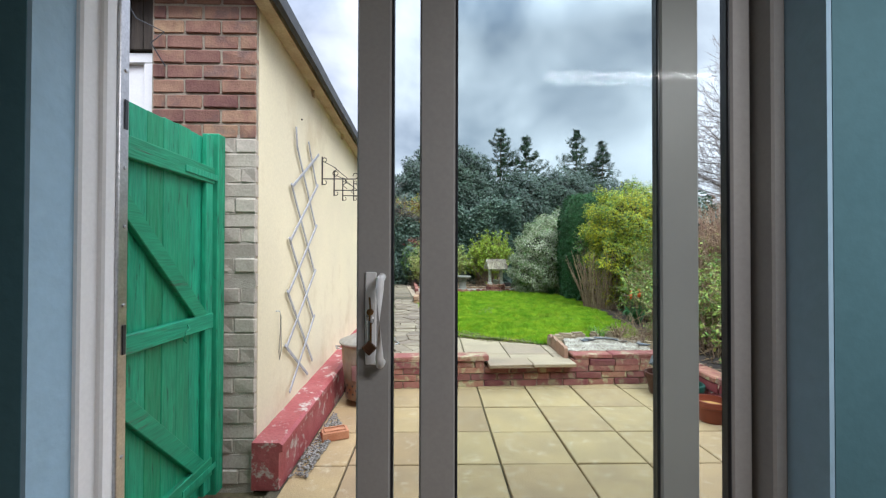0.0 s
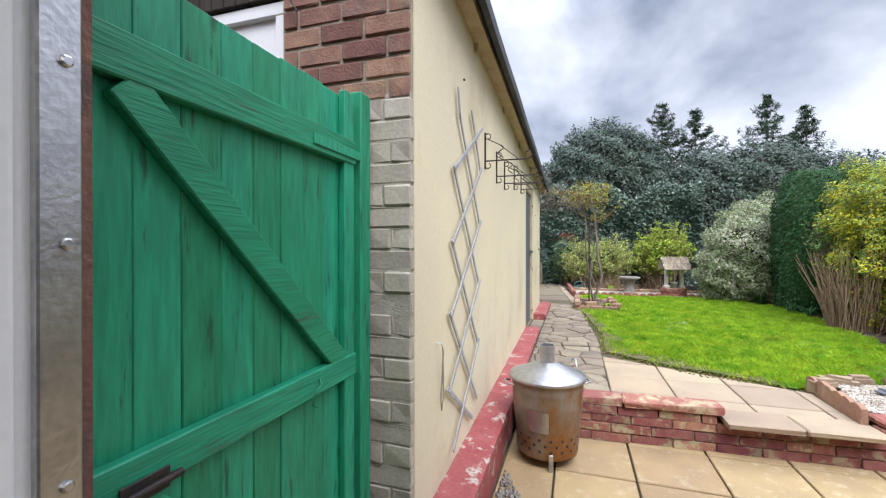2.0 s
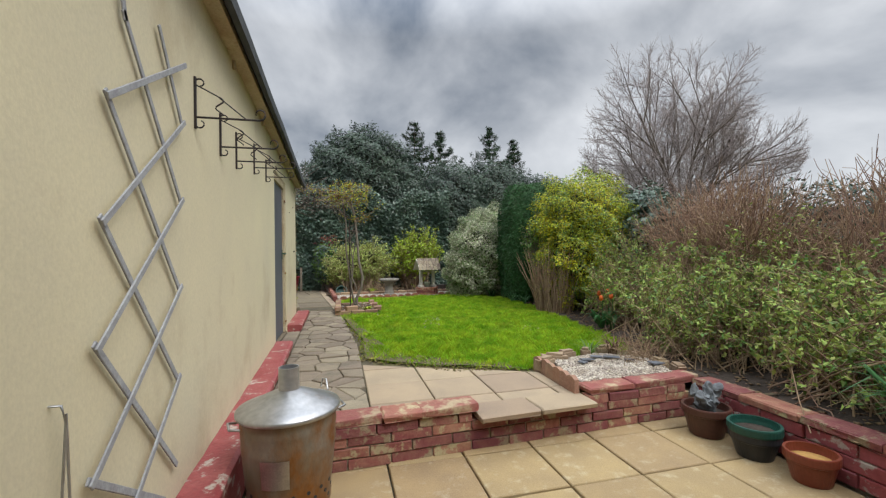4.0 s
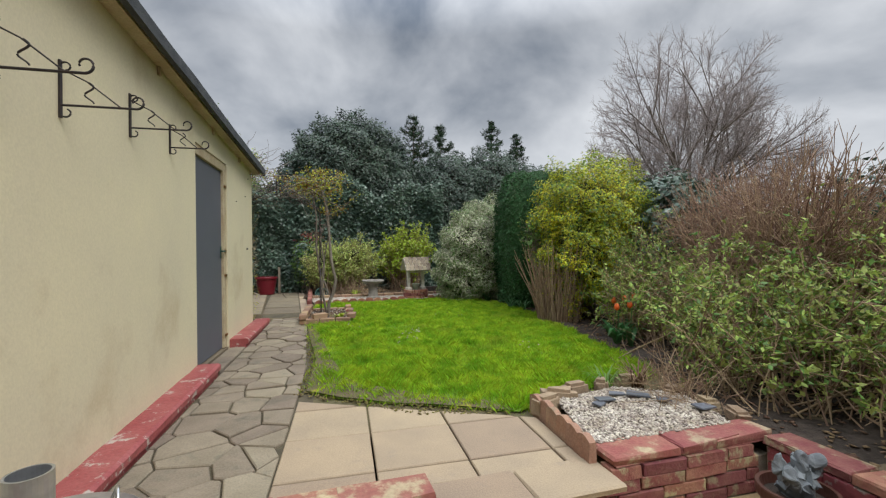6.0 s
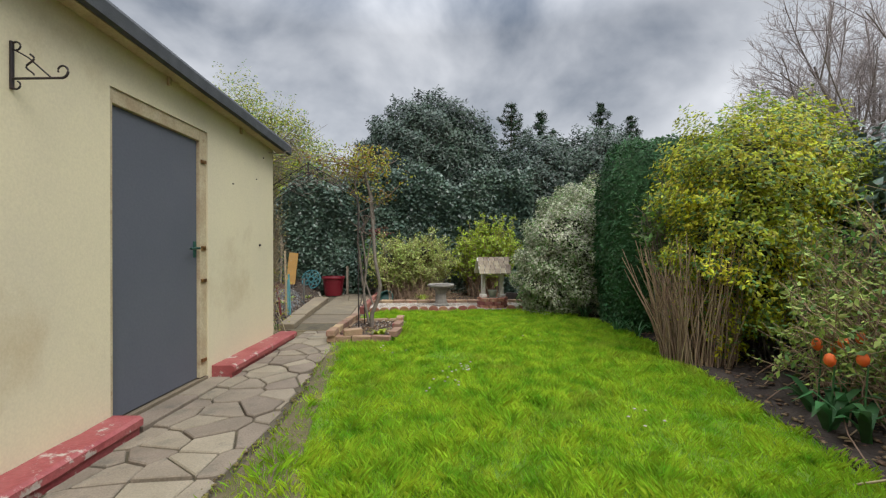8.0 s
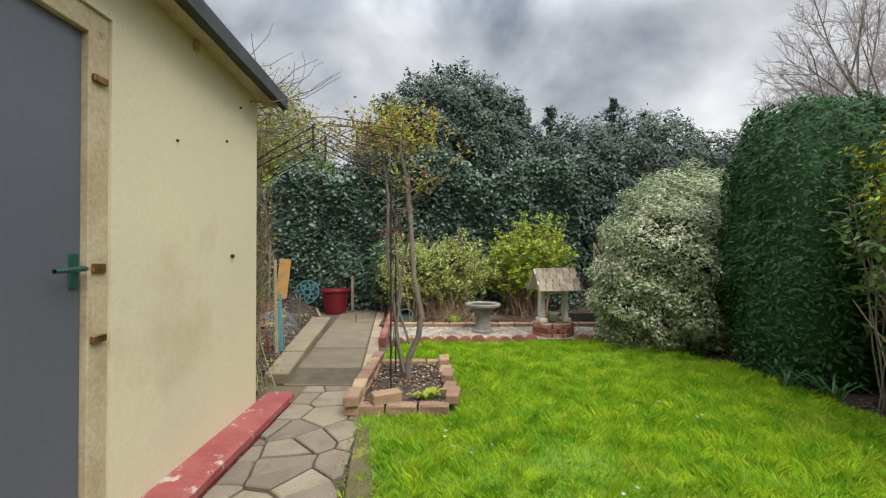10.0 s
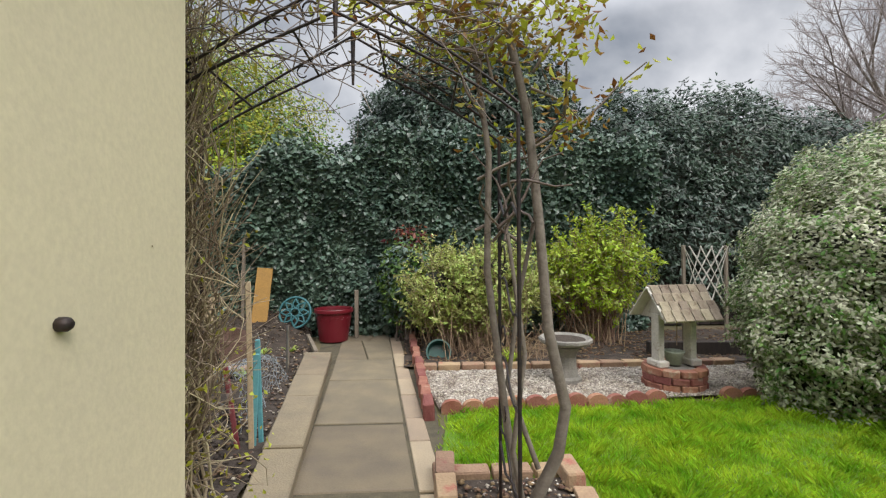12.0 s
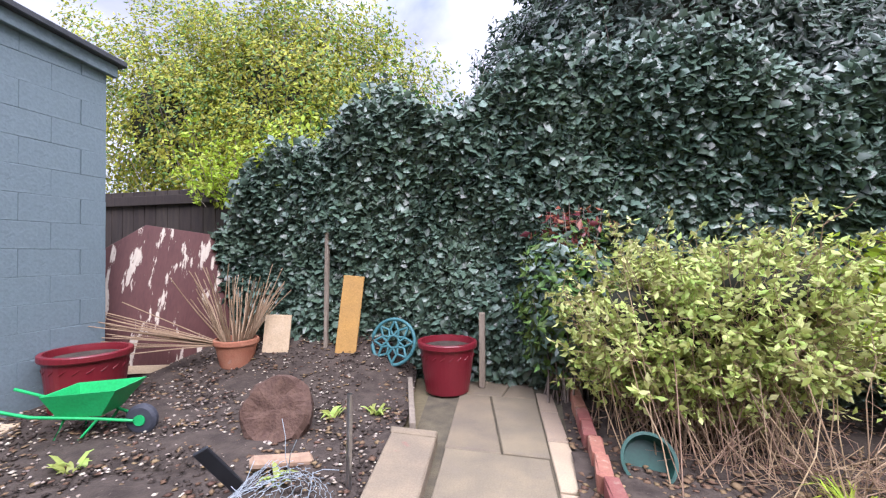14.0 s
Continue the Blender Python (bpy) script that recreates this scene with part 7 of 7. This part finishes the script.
def build_barrow():
    b = thing("toy_wheelbarrow", -3.99, 12.98, zp(13.2), 18, label="bright green toy wheelbarrow with grey wheel", category="wheelbarrow")
    tray = bmesh.new()
    lo = [(-0.20, -0.12, 0.20), (0.14, -0.12, 0.20), (0.14, 0.12, 0.20), (-0.20, 0.12, 0.20)]
    hi = [(-0.27, -0.19, 0.38), (0.30, -0.19, 0.42), (0.30, 0.19, 0.42), (-0.27, 0.19, 0.38)]
    inn = [(x * 0.94 + 0.005, y * 0.92, z) for x, y, z in hi]
    inl = [(x * 0.94, y * 0.92, z + 0.01) for x, y, z in lo]
    L = [[tray.verts.new(p) for p in r] for r in (lo, hi, inn, inl)]
    tray.faces.new(L[0][::-1])
    for a, c in zip(L, L[1:]):
        for i in range(4):
            tray.faces.new((a[i], a[(i + 1) % 4], c[(i + 1) % 4], c[i]))
    tray.faces.new(L[3])
    bmesh.ops.recalc_face_normals(tray, faces=tray.faces[:])
    part("tray", tray, M_BARROW, b)
    for s in (-1, 1):
        tube_part("shaft", [([(-0.80, s * 0.20, 0.33), (-0.35, s * 0.17, 0.22), (0.10, s * 0.12, 0.18), (0.34, s * 0.05, 0.13)], 0.014, 0.012)], M_BARROW, b, 7)
        tube_part("leg", [([(-0.12, s * 0.13, 0.20), (-0.20, s * 0.16, 0.0), (-0.02, s * 0.15, 0.005), (0.12, s * 0.12, 0.18)], 0.012, 0.012)], M_BARROW, b, 7)
    wl_ = lathe([(0.02, -0.035), (0.10, -0.03), (0.125, -0.015), (0.125, 0.015), (0.10, 0.03), (0.02, 0.035)], 24)
    wl_.transform(pose(0.38, 0, 0.125, 90, 0, 0))
    wh = part("wheel", wl_, mat("dark_grey_tyre", (0.05, 0.055, 0.07), None, 5, 0.6, 0.1, 40), b)
    hb = lathe([(0.045, -0.042), (0.045, 0.042)], 16)
    hb.transform(pose(0.38, 0, 0.125, 90, 0, 0))
    part("hub", hb, M_BARROW, wh)


build_barrow()
bpy.data.objects["toy_wheelbarrow"].scale = (0.85, 0.85, 0.85)


def plank(name, x, y, z, l, w, t, material, label, rx=0, ry=0, rz=0, category="board", bev=0.004):
    bm = box(-w / 2, w / 2, -t / 2, t / 2, 0, l, bev)
    ob = new(name, to_mesh(name, bm, material))
    ob.matrix_basis = pose(x, y, z, rx, ry, rz)
    return tagged(ob, label, category)


plank("ochre_board", -2.92, 14.62, zp(14.7) + 0.24, 0.80, 0.22, 0.02, M_OCHRE, "ochre weathered board leaning against the ivy", -6, 5, 8)
plank("white_board", -3.70, 14.56, zp(14.8) + 0.22, 0.40, 0.30, 0.02, M_PLYWOOD, "pale raw board leaning on the fence foot", -10, 0, 5)
plank("flat_plank", -4.6, 12.85, zp(12.7) + 0.02, 0.9, 0.22, 0.03, M_PLYWOOD, "pale timber offcut lying on the soil", 88, 0, -62)
plank("timber_post", -3.18, 14.68, zp(14.8), 1.55, 0.040, 0.040, M_OLDPOST, "grey weathered post standing before the ivy", 0, 1, 0, "post")
plank("timber_post", -1.52, 14.66, zp(14.7), 0.70, 0.055, 0.05, M_OLDPOST, "grey weathered post behind the red tub", 0, 0, 0, "post")
plank("timber_stake", -1.62, 11.12, zp(11.3), 1.08, 0.032, 0.026, M_PLYWOOD, "pale sawn timber stake in the soil", 1, -1, 20, "stake")
plank("timber_stake", -2.75, 11.35, zp(11.3), 0.92, 0.03, 0.03, M_TANTWIG, "brown cane stake in the soil", 2, 3, 0, "stake")
plank("painted_slat", -1.62, 11.14, zp(11.4), 0.62, 0.035, 0.018, mat("turquoise_paint", (0.10, 0.34, 0.38), (0.16, 0.40, 0.43), 9, 0.6, 0.2, 50), "turquoise painted slat in the soil", 0, 2, 15, "slat")
plank("painted_slat", -1.59, 11.20, zp(11.5), 0.70, 0.03, 0.018, bpy.data.materials["turquoise_paint"], "turquoise painted slat tied with wire", 0, -2, 5, "slat")
plank("painted_slat", -1.71, 11.14, zp(11.4), 0.55, 0.03, 0.02, M_REDPAINT, "red painted slat beside the stake", 0, -8, 5, "slat")
plank("black_offcut", -2.42, 12.62, zp(12.6), 0.42, 0.07, 0.02, M_BLACK, "black plastic strip stuck in the soil", 24, -28, 30, "plastic strip")
plank("bark_piece", -2.28, 13.0, zp(13) + 0.03, 0.35, 0.10, 0.06, mat("pinkish_bark", (0.36, 0.25, 0.16), (0.24, 0.15, 0.10), 12, 0.9, 0.4, 50), "pale broken piece of bark on the soil", 82, 0, -50, "wood piece", 0.02)
v, f = tubes([([(0, 0, 0), (0, 0, 0.52)], 0.016, 0.016)], 10)
pp = new("metal_pipe", raw("metal_pipe", v, f, M_STEEL, True))
pp.matrix_basis = pose(-1.93, 12.78, zp(12.8), 0, 1, 0)
tagged(pp, "upright galvanised pipe in the soil", "pipe")

st = bmesh.new()
join(st, lathe([(0.20, 0.0), (0.235, 0.04), (0.24, 0.13), (0.215, 0.16), (0.12, 0.15), (0.001, 0.135)], 30))
for vv in st.verts:
    vv.co += 0.035 * noise.noise_vector(vv.co * 9)
ob = new("root_ball", to_mesh("root_ball", st, mat("fibrous_peat", (0.075, 0.042, 0.03), (0.11, 0.065, 0.045), 18, 0.95, 1.0, 60), False))
ob.matrix_basis = pose(-2.74, 13.35, zp(13.4) + 0.13, 62, 8, 12)
tagged(ob, "dark fibrous round root ball lying on the soil", "root ball")


def build_disc():
    d = thing("pierced_disc", -2.42, 14.62, zp(14.5) + 0.16, 0, label="blue-green pierced round metal table top leaning on the ivy", category="table top", rx=-14)
    R = 0.225
    m = mat("blue_green_enamel", (0.035, 0.13, 0.14), (0.05, 0.16, 0.17), 8, 0.5, 0.2, 50)

    def hoop(r, k=32, cx=0.0, cz=R):
        return [(cx + r * math.cos(2 * math.pi * i / k), 0, cz + r * math.sin(2 * math.pi * i / k)) for i in range(k + 1)]

    tube_part("rim", [(hoop(R), 0.018, 0.018)], m, d, 8)
    tube_part("inner_ring", [(hoop(0.06), 0.014, 0.014)], m, d, 6)
    for k in range(8):
        a = 2 * math.pi * k / 8
        tube_part("petal", [([(0.06 * math.cos(a), 0, R + 0.06 * math.sin(a)), (0.13 * math.cos(a + 0.35), 0, R + 0.13 * math.sin(a + 0.35)), (0.205 * math.cos(a), 0, R + 0.205 * math.sin(a))], 0.014, 0.014)], m, d, 6)
        tube_part("petal", [([(0.06 * math.cos(a), 0, R + 0.06 * math.sin(a)), (0.13 * math.cos(a - 0.35), 0, R + 0.13 * math.sin(a - 0.35)), (0.205 * math.cos(a), 0, R + 0.205 * math.sin(a))], 0.014, 0.014)], m, d, 6)


build_disc()


def build_netting():
    n = thing("wire_netting", -1.93, 12.05, zp(12), label="tangled blue-grey wire netting beside the kerb", category="wire netting")
    rng = np.random.default_rng(130)
    m = mat("plastic_coated_wire", (0.25, 0.29, 0.31), (0.33, 0.37, 0.39), 10, 0.5, 0.1, 50)
    ls = []
    a = 0.034

    def drape(u, h):
        """From the kerb side up, over and down on the soil; u runs along the kerb."""
        q = np.array([0.14 - 0.10 * u - 0.30 * h - 0.38 * max(0.0, h - 0.45), -0.62 + 1.3 * u + 0.05 * math.sin(h * 7), 0.03 + 0.40 * math.sin(min(1.0, h) * math.pi * 0.95) * (1 - 0.45 * u)])
        return q + 0.045 * np.array([math.sin(9 * u + 5 * h), math.sin(7 * u - 6 * h), 0.8 * math.sin(11 * u + 4 * h)])

    for i in range(22):
        for j in range(16):
            cu, ch = (1.5 * a * i) / 1.25, (a * 1.732 * (j + 0.5 * (i % 2))) / 0.95
            for k in range(3):
                p, q = [(cu + a * math.cos(radians(60 * (k + m))) / 1.25, ch + a * math.sin(radians(60 * (k + m))) / 0.95) for m in (0, 1)]
                ls.append((np.array([drape(*p), drape(*q)]) + rng.normal(0, 0.003, (2, 3)), 0.0016, 0.0016))
    for k in range(12):
        s_ = np.array([rng.uniform(-0.3, 0.1), rng.uniform(-0.6, 0.5), 0.03])
        ls.append((wander(rng, s_, (rng.normal(0, 0.6), rng.normal(0, 0.6), 0.8), 0.5, 6, 0.3, -0.12), 0.002, 0.002))
    v, f = tubes(ls, 4)
    part("mesh_wire", raw("mesh_wire", v, f, m, True), None, n, kind="stuff")


build_netting()


def build_basket():
    b = thing("wire_basket", -0.36, 13.45, zp(13.4) + 0.03, 0, label="dark green plastic sieve lying on its side under the shrub", category="sieve", rx=62)
    part("ring", lathe([(0.12, 0.0), (0.135, 0.11), (0.15, 0.115), (0.15, 0.13), (0.132, 0.13), (0.115, 0.02), (0.001, 0.02)], 30), M_GREENPOT, b)


build_basket()


def sprout(x, y, n, ln, wd, material, seed, label, name="seedling", category="plant", z=None):
    s = thing(name, x, y, (zp(y) - 0.02) if z is None else z, label=label, category=category)
    r = np.random.default_rng(seed)
    V, F = [], []
    for k in range(n):
        a = r.uniform(0, 2 * math.pi)
        d = np.array([math.cos(a), math.sin(a), 0])
        sd = np.array([-d[1], d[0], 0]) * wd / 2
        l = ln * r.uniform(0.7, 1.2)
        o = np.array([r.normal(0, 0.02), r.normal(0, 0.02), 0])
        up = np.array([0, 0, 1.0])
        row = [(o, 0.5), (o + d * l * 0.25 + up * l * 0.5, 1.0), (o + d * l * 0.55 + up * l * 0.75, 0.8), (o + d * l * 0.85 + up * l * r.uniform(0.5, 0.85), 0.05)]
        i = len(V)
        for p, q in row:
            V += [p - sd * q, p + sd * q]
        F += [(i + 2 * j, i + 2 * j + 1, i + 2 * j + 3, i + 2 * j + 2) for j in range(3)]
    part("foliage", raw("foliage", V, F, material, True), None, s, kind="stuff")
    return s


for k, (x, y) in enumerate(((-3.55, 12.55), (-2.35, 12.75), (-2.2, 13.75), (-4.2, 12.2), (-2.5, 13.6))):
    sprout(x, y, 12, 0.12, 0.035, L_LIMEDULL, 140 + k, "small bright green seedling in the soil")
sprout(-1.42, 10.0, 16, 0.20, 0.05, L_MID, 146, "leafy green weed at the garage corner")
sprout(0.12, 9.75, 18, 0.16, 0.05, L_LIME, 147, "pale green leafy weed in the rose bed")

# tulips and bulbs in the border
for k, (x, y) in enumerate(((3.42, 7.18), (3.55, 7.42), (3.62, 7.30), (3.75, 7.5), (3.50, 7.05), (3.85, 7.42))):
    t = sprout(x, y, 6, 0.30, 0.06, L_STRAP, 150 + k, "orange-red tulip with broad grey-green leaves", "tulip", "tulip")
    t["group"] = "tulips in the border"
    h = 0.42 + 0.04 * (k % 3)
    tube_part("stem", [([(0, 0, 0), (0.01, 0, h * 0.5), (0.02, -0.01, h)], 0.006, 0.005)], L_STRAP, t, 5)
    fl = lathe([(0.008, h), (0.028, h + 0.02), (0.032, h + 0.045), (0.022, h + 0.075), (0.006, h + 0.085)], 10)
    part("flower", fl, L_TULIP, t, "orange-red closed flower", smooth=True)
for k, (x, y) in enumerate(((2.92, 3.25), (2.98, 3.0), (2.90, 2.8), (3.05, 3.4), (3.0, 2.5))):
    sprout(x, y, 34, 0.55, 0.022, L_STRAP, 160 + k, "clump of long green strap leaves behind the side wall", "bulb_leaves", "plant", 0.03)
sprout(2.55, 5.72, 60, 0.28, 0.010, L_DRY, 170, "tuft of dry brown grass by the pebble bed", "grass_tuft", "grass tuft")
sprout(2.30, 5.80, 40, 0.24, 0.008, L_MID, 171, "tuft of green grass by the rocks", "grass_tuft", "grass tuft")
for k, (x, y) in enumerate(((3.2, 10.0), (3.32, 9.7), (3.12, 11.05))):
    sprout(x, y, 22, 0.24, 0.016, L_STRAP, 172 + k, "small clump of bulb leaves at the lawn edge", "bulb_leaves", "plant")


# ---------- pebble bed edging ----------
def build_pebble_edge():
    e = thing("scalloped_edging", 1.5, 5.1, zp(5.1), label="scalloped terracotta edging along the pebble bed", category="edging", kind="structure")
    for k in range(3):
        bm = bmesh.new()
        seg = 12
        ln = 0.27
        tp = [(-ln / 2 + ln * i / seg, 0.115 + 0.022 * abs(math.sin(2 * math.pi * i / seg))) for i in range(seg + 1)]
        a = [bm.verts.new((x, -0.02, z)) for x, z in tp]
        b = [bm.verts.new((x, 0.02, z)) for x, z in tp]
        al = [bm.verts.new((-ln / 2, -0.025, -0.05)), bm.verts.new((ln / 2, -0.025, -0.05))]
        bl = [bm.verts.new((-ln / 2, 0.025, -0.05)), bm.verts.new((ln / 2, 0.025, -0.05))]
        bm.faces.new([al[0], al[1]] + a[::-1])
        bm.faces.new([bl[1], bl[0]] + b)
        for i in range(seg):
            bm.faces.new((a[i], a[i + 1], b[i + 1], b[i]))
        bm.faces.new((al[0], a[0], b[0], bl[0]))
        bm.faces.new((al[1], bl[1], b[-1], a[-1]))
        bmesh.ops.recalc_face_normals(bm, faces=bm.faces[:])
        ob = part("scallop", bm, M_SCALLOP, e)
        ob.matrix_basis = pose(0.03 + 0.012 * k, -0.17 + 0.265 * k, 0.0, 0, 0, 88 + 3 * k)


build_pebble_edge()


def rock(x, y, z, sx, sy, sz, seed, label, material=M_ROCK, rz=0.0):
    bm = bmesh.new()
    bmesh.ops.create_cube(bm, size=1)
    bmesh.ops.bevel(bm, geom=bm.edges[:], offset=0.18, segments=2, affect="EDGES")
    for v in bm.verts:
        v.co = Vector((v.co.x * sx, v.co.y * sy, v.co.z * sz)) * (1 + 0.22 * noise.noise(v.co * 2.2 + Vector((seed, 0, 0))))
    ob = new("edging_rock", to_mesh("edging_rock", bm, material))
    ob.matrix_basis = pose(x, y, z, 0, 0, rz)
    tagged(ob, label, "rock", "rocks round the pebble bed")


for k, (x, y, sx, sy, sz, rz) in enumerate(((1.62, 5.52, 0.22, 0.13, 0.15, 20), (1.78, 5.62, 0.26, 0.10, 0.15, -25), (1.97, 5.72, 0.22, 0.10, 0.14, 10), (2.22, 5.74, 0.15, 0.10, 0.14, 50), (2.48, 5.78, 0.18, 0.10, 0.14, -10), (2.68, 5.50, 0.18, 0.13, 0.10, 30), (2.72, 5.22, 0.16, 0.12, 0.10, 80), (2.74, 5.0, 0.18, 0.1, 0.09, 70))):
    rock(x, y, zp(y) + 0.06, sx, sy, sz, k * 3.1, "rough brown edging rock beside the white chippings", rz=rz)
for k, (x, y, l, w, rz) in enumerate(((2.02, 5.42, 0.16, 0.09, 10), (2.32, 5.45, 0.18, 0.10, -20), (1.93, 5.35, 0.12, 0.07, 40), (2.42, 5.30, 0.10, 0.08, 75), (2.58, 5.12, 0.16, 0.10, 15), (2.18, 5.50, 0.14, 0.05, -5))):
    bm = prism([(-l / 2, -w / 2), (l * 0.45, -w * 0.55), (l / 2, w * 0.3), (-l * 0.3, w / 2)], 0, 0.012, 0.002)
    ob = new("slate_piece", to_mesh("slate_piece", bm, M_SLATE))
    ob.matrix_basis = pose(x, y, zp(y) + 0.092, 4 * (k % 3 - 1), 5, rz)
    tagged(ob, "flat dark grey slate fragment on white chippings", "slate", "slate fragments")
brush("cut_twig_pile", 2.75, 5.35, "flattened dry brown stems over the pebble bed", "dry stems", 60, [(-0.1, 0, 0.12, 0.35, 0.3, 0.10)], M_TANTWIG, 181, 0.003)
scatter("patio_debris", "grey gravel and leaf debris along the plinth foot", "debris", 500, [(-0.96, 2.75), (-0.84, 2.75), (-0.80, 3.6), (-0.93, 3.9)], 0.014, M_GREYSTONE, 182, PATIO - 0.08 + 0.012, 0.5)


# ---------- lattice and back bed details ----------
def build_lattice():
    l = thing("lattice_panel", 3.30, 13.9, zp(14) + 0.62, label="white diamond lattice panel in front of the back fence", category="lattice")
    for s in (-1, 1):
        for k in range(5):
            c = -0.31 + 0.155 * k
            bm = box(-0.009, 0.009, -0.004, 0.004, -0.46, 0.46, 0.001)
            bm.transform(pose(c, 0.006 * s, 0.32, 0, 32 * s, 0))
            for v in bm.verts:
                v.co.x = max(-0.32, min(0.32, v.co.x))
            part("slat", bm, M_WHITEWOOD, l)
    for x in (-0.30, 0.30):
        part("post", box(x - 0.02, x + 0.02, 0.012, 0.05, -0.66, 0.72, 0.004), M_OLDPOST, l, "grey-brown timber post")


build_lattice()
plank("sleeper", 3.0, 13.35, zp(13.3), 0.16, 1.6, 0.10, M_FENCE, "dark timber bed edging behind the well", 0, 0, -4, "edging")
brush("cut_twig_pile", 0.6, 13.3, "pile of dry brown stems under the pale shrub", "dry stems", 70, [(0, 0, 0.10, 0.7, 0.25, 0.10)], M_TANTWIG, 183, 0.003)
sprout(0.45, 13.1, 60, 0.20, 0.008, L_LIME, 184, "tuft of fresh green grass at the gravel edge", "grass_tuft", "grass tuft")
def sprigs(name, x, y, z, label, n, half, size, leaf, seed):
    """Leafy shoots that stand up out of the top of a hedge."""
    s = thing(name, x, y, z, label=label, category="ivy shoots")
    r_ = np.random.default_rng(seed)
    ls, P = [], []
    for _ in range(n):
        sh_ = wander(r_, (r_.uniform(-half, half), r_.normal(0, 0.15), r_.uniform(-0.25, 0.1)), (r_.normal(0, 0.35), r_.normal(0, 0.3), 1.0), r_.uniform(0.35, 0.95), 6, 0.14)
        ls.append((sh_, 0.005, 0.002))
        for q in sh_[1:]:
            P += [q + r_.normal(0, 0.03, 3) for _k in range(6)]
    tube_part("shoot_work", ls, M_TWIG, s, 4, kind="stuff")
    P = np.array(P)
    v_, f_ = leaves(P, r_.normal(0, 0.6, P.shape), size, r_, 0.5)
    part("leaves", raw("leaves", v_, f_, leaf), None, s, kind="stuff")


sprigs("ivy_shoots", -0.95, 15.05, 2.85, "loose leafy ivy shoots standing above the hedge top", 46, 0.75, 0.06, L_IVY, 185)
sprigs("ivy_shoots", -4.3, 15.15, 2.25, "yellow-green sprays hanging over the dark fence", 60, 1.1, 0.075, L_LIME, 186)

# keys in the lock
ky = thing("keys", -0.195, 1.245, 1.06, label="bunch of keys with leather fob hanging from the lock", category="keys")
tube_part("key_ring", [([(0.012 * math.cos(a), 0, 0.03 + 0.012 * math.sin(a)) for a in np.linspace(0, 2 * math.pi, 13)], 0.0015, 0.0015)], M_STEEL, ky, 5)
part("key", box(-0.004, 0.004, -0.004, -0.001, -0.03, 0.03, 0.001), M_STEEL, ky)
part("key", box(0.002, 0.008, -0.008, -0.005, -0.035, 0.025, 0.001), M_BRASS, ky)
fb = box(-0.017, 0.017, -0.006, 0.0, -0.017, 0.017, 0.003)
fb.transform(pose(0, -0.004, -0.05, 0, 45, 0))
part("fob", fb, mat("brown_leather", (0.10, 0.045, 0.02), None, 20, 0.5, 0.2, 80), ky)
tube_part("chain", [([(0.0, -0.003, 0.10), (0.003, -0.003, 0.06), (0.0, -0.003, 0.03)], 0.003, 0.003)], M_BRASS, ky, 5)

# ceiling light in the room
cl_ = thing("ceiling_light", 1.38, -0.30, 2.53, label="long white ceiling light bar", category="ceiling light")
part("housing", box(-0.67, 0.67, -0.06, 0.06, -0.02, 0.02, 0.005), M_UPVC, cl_)
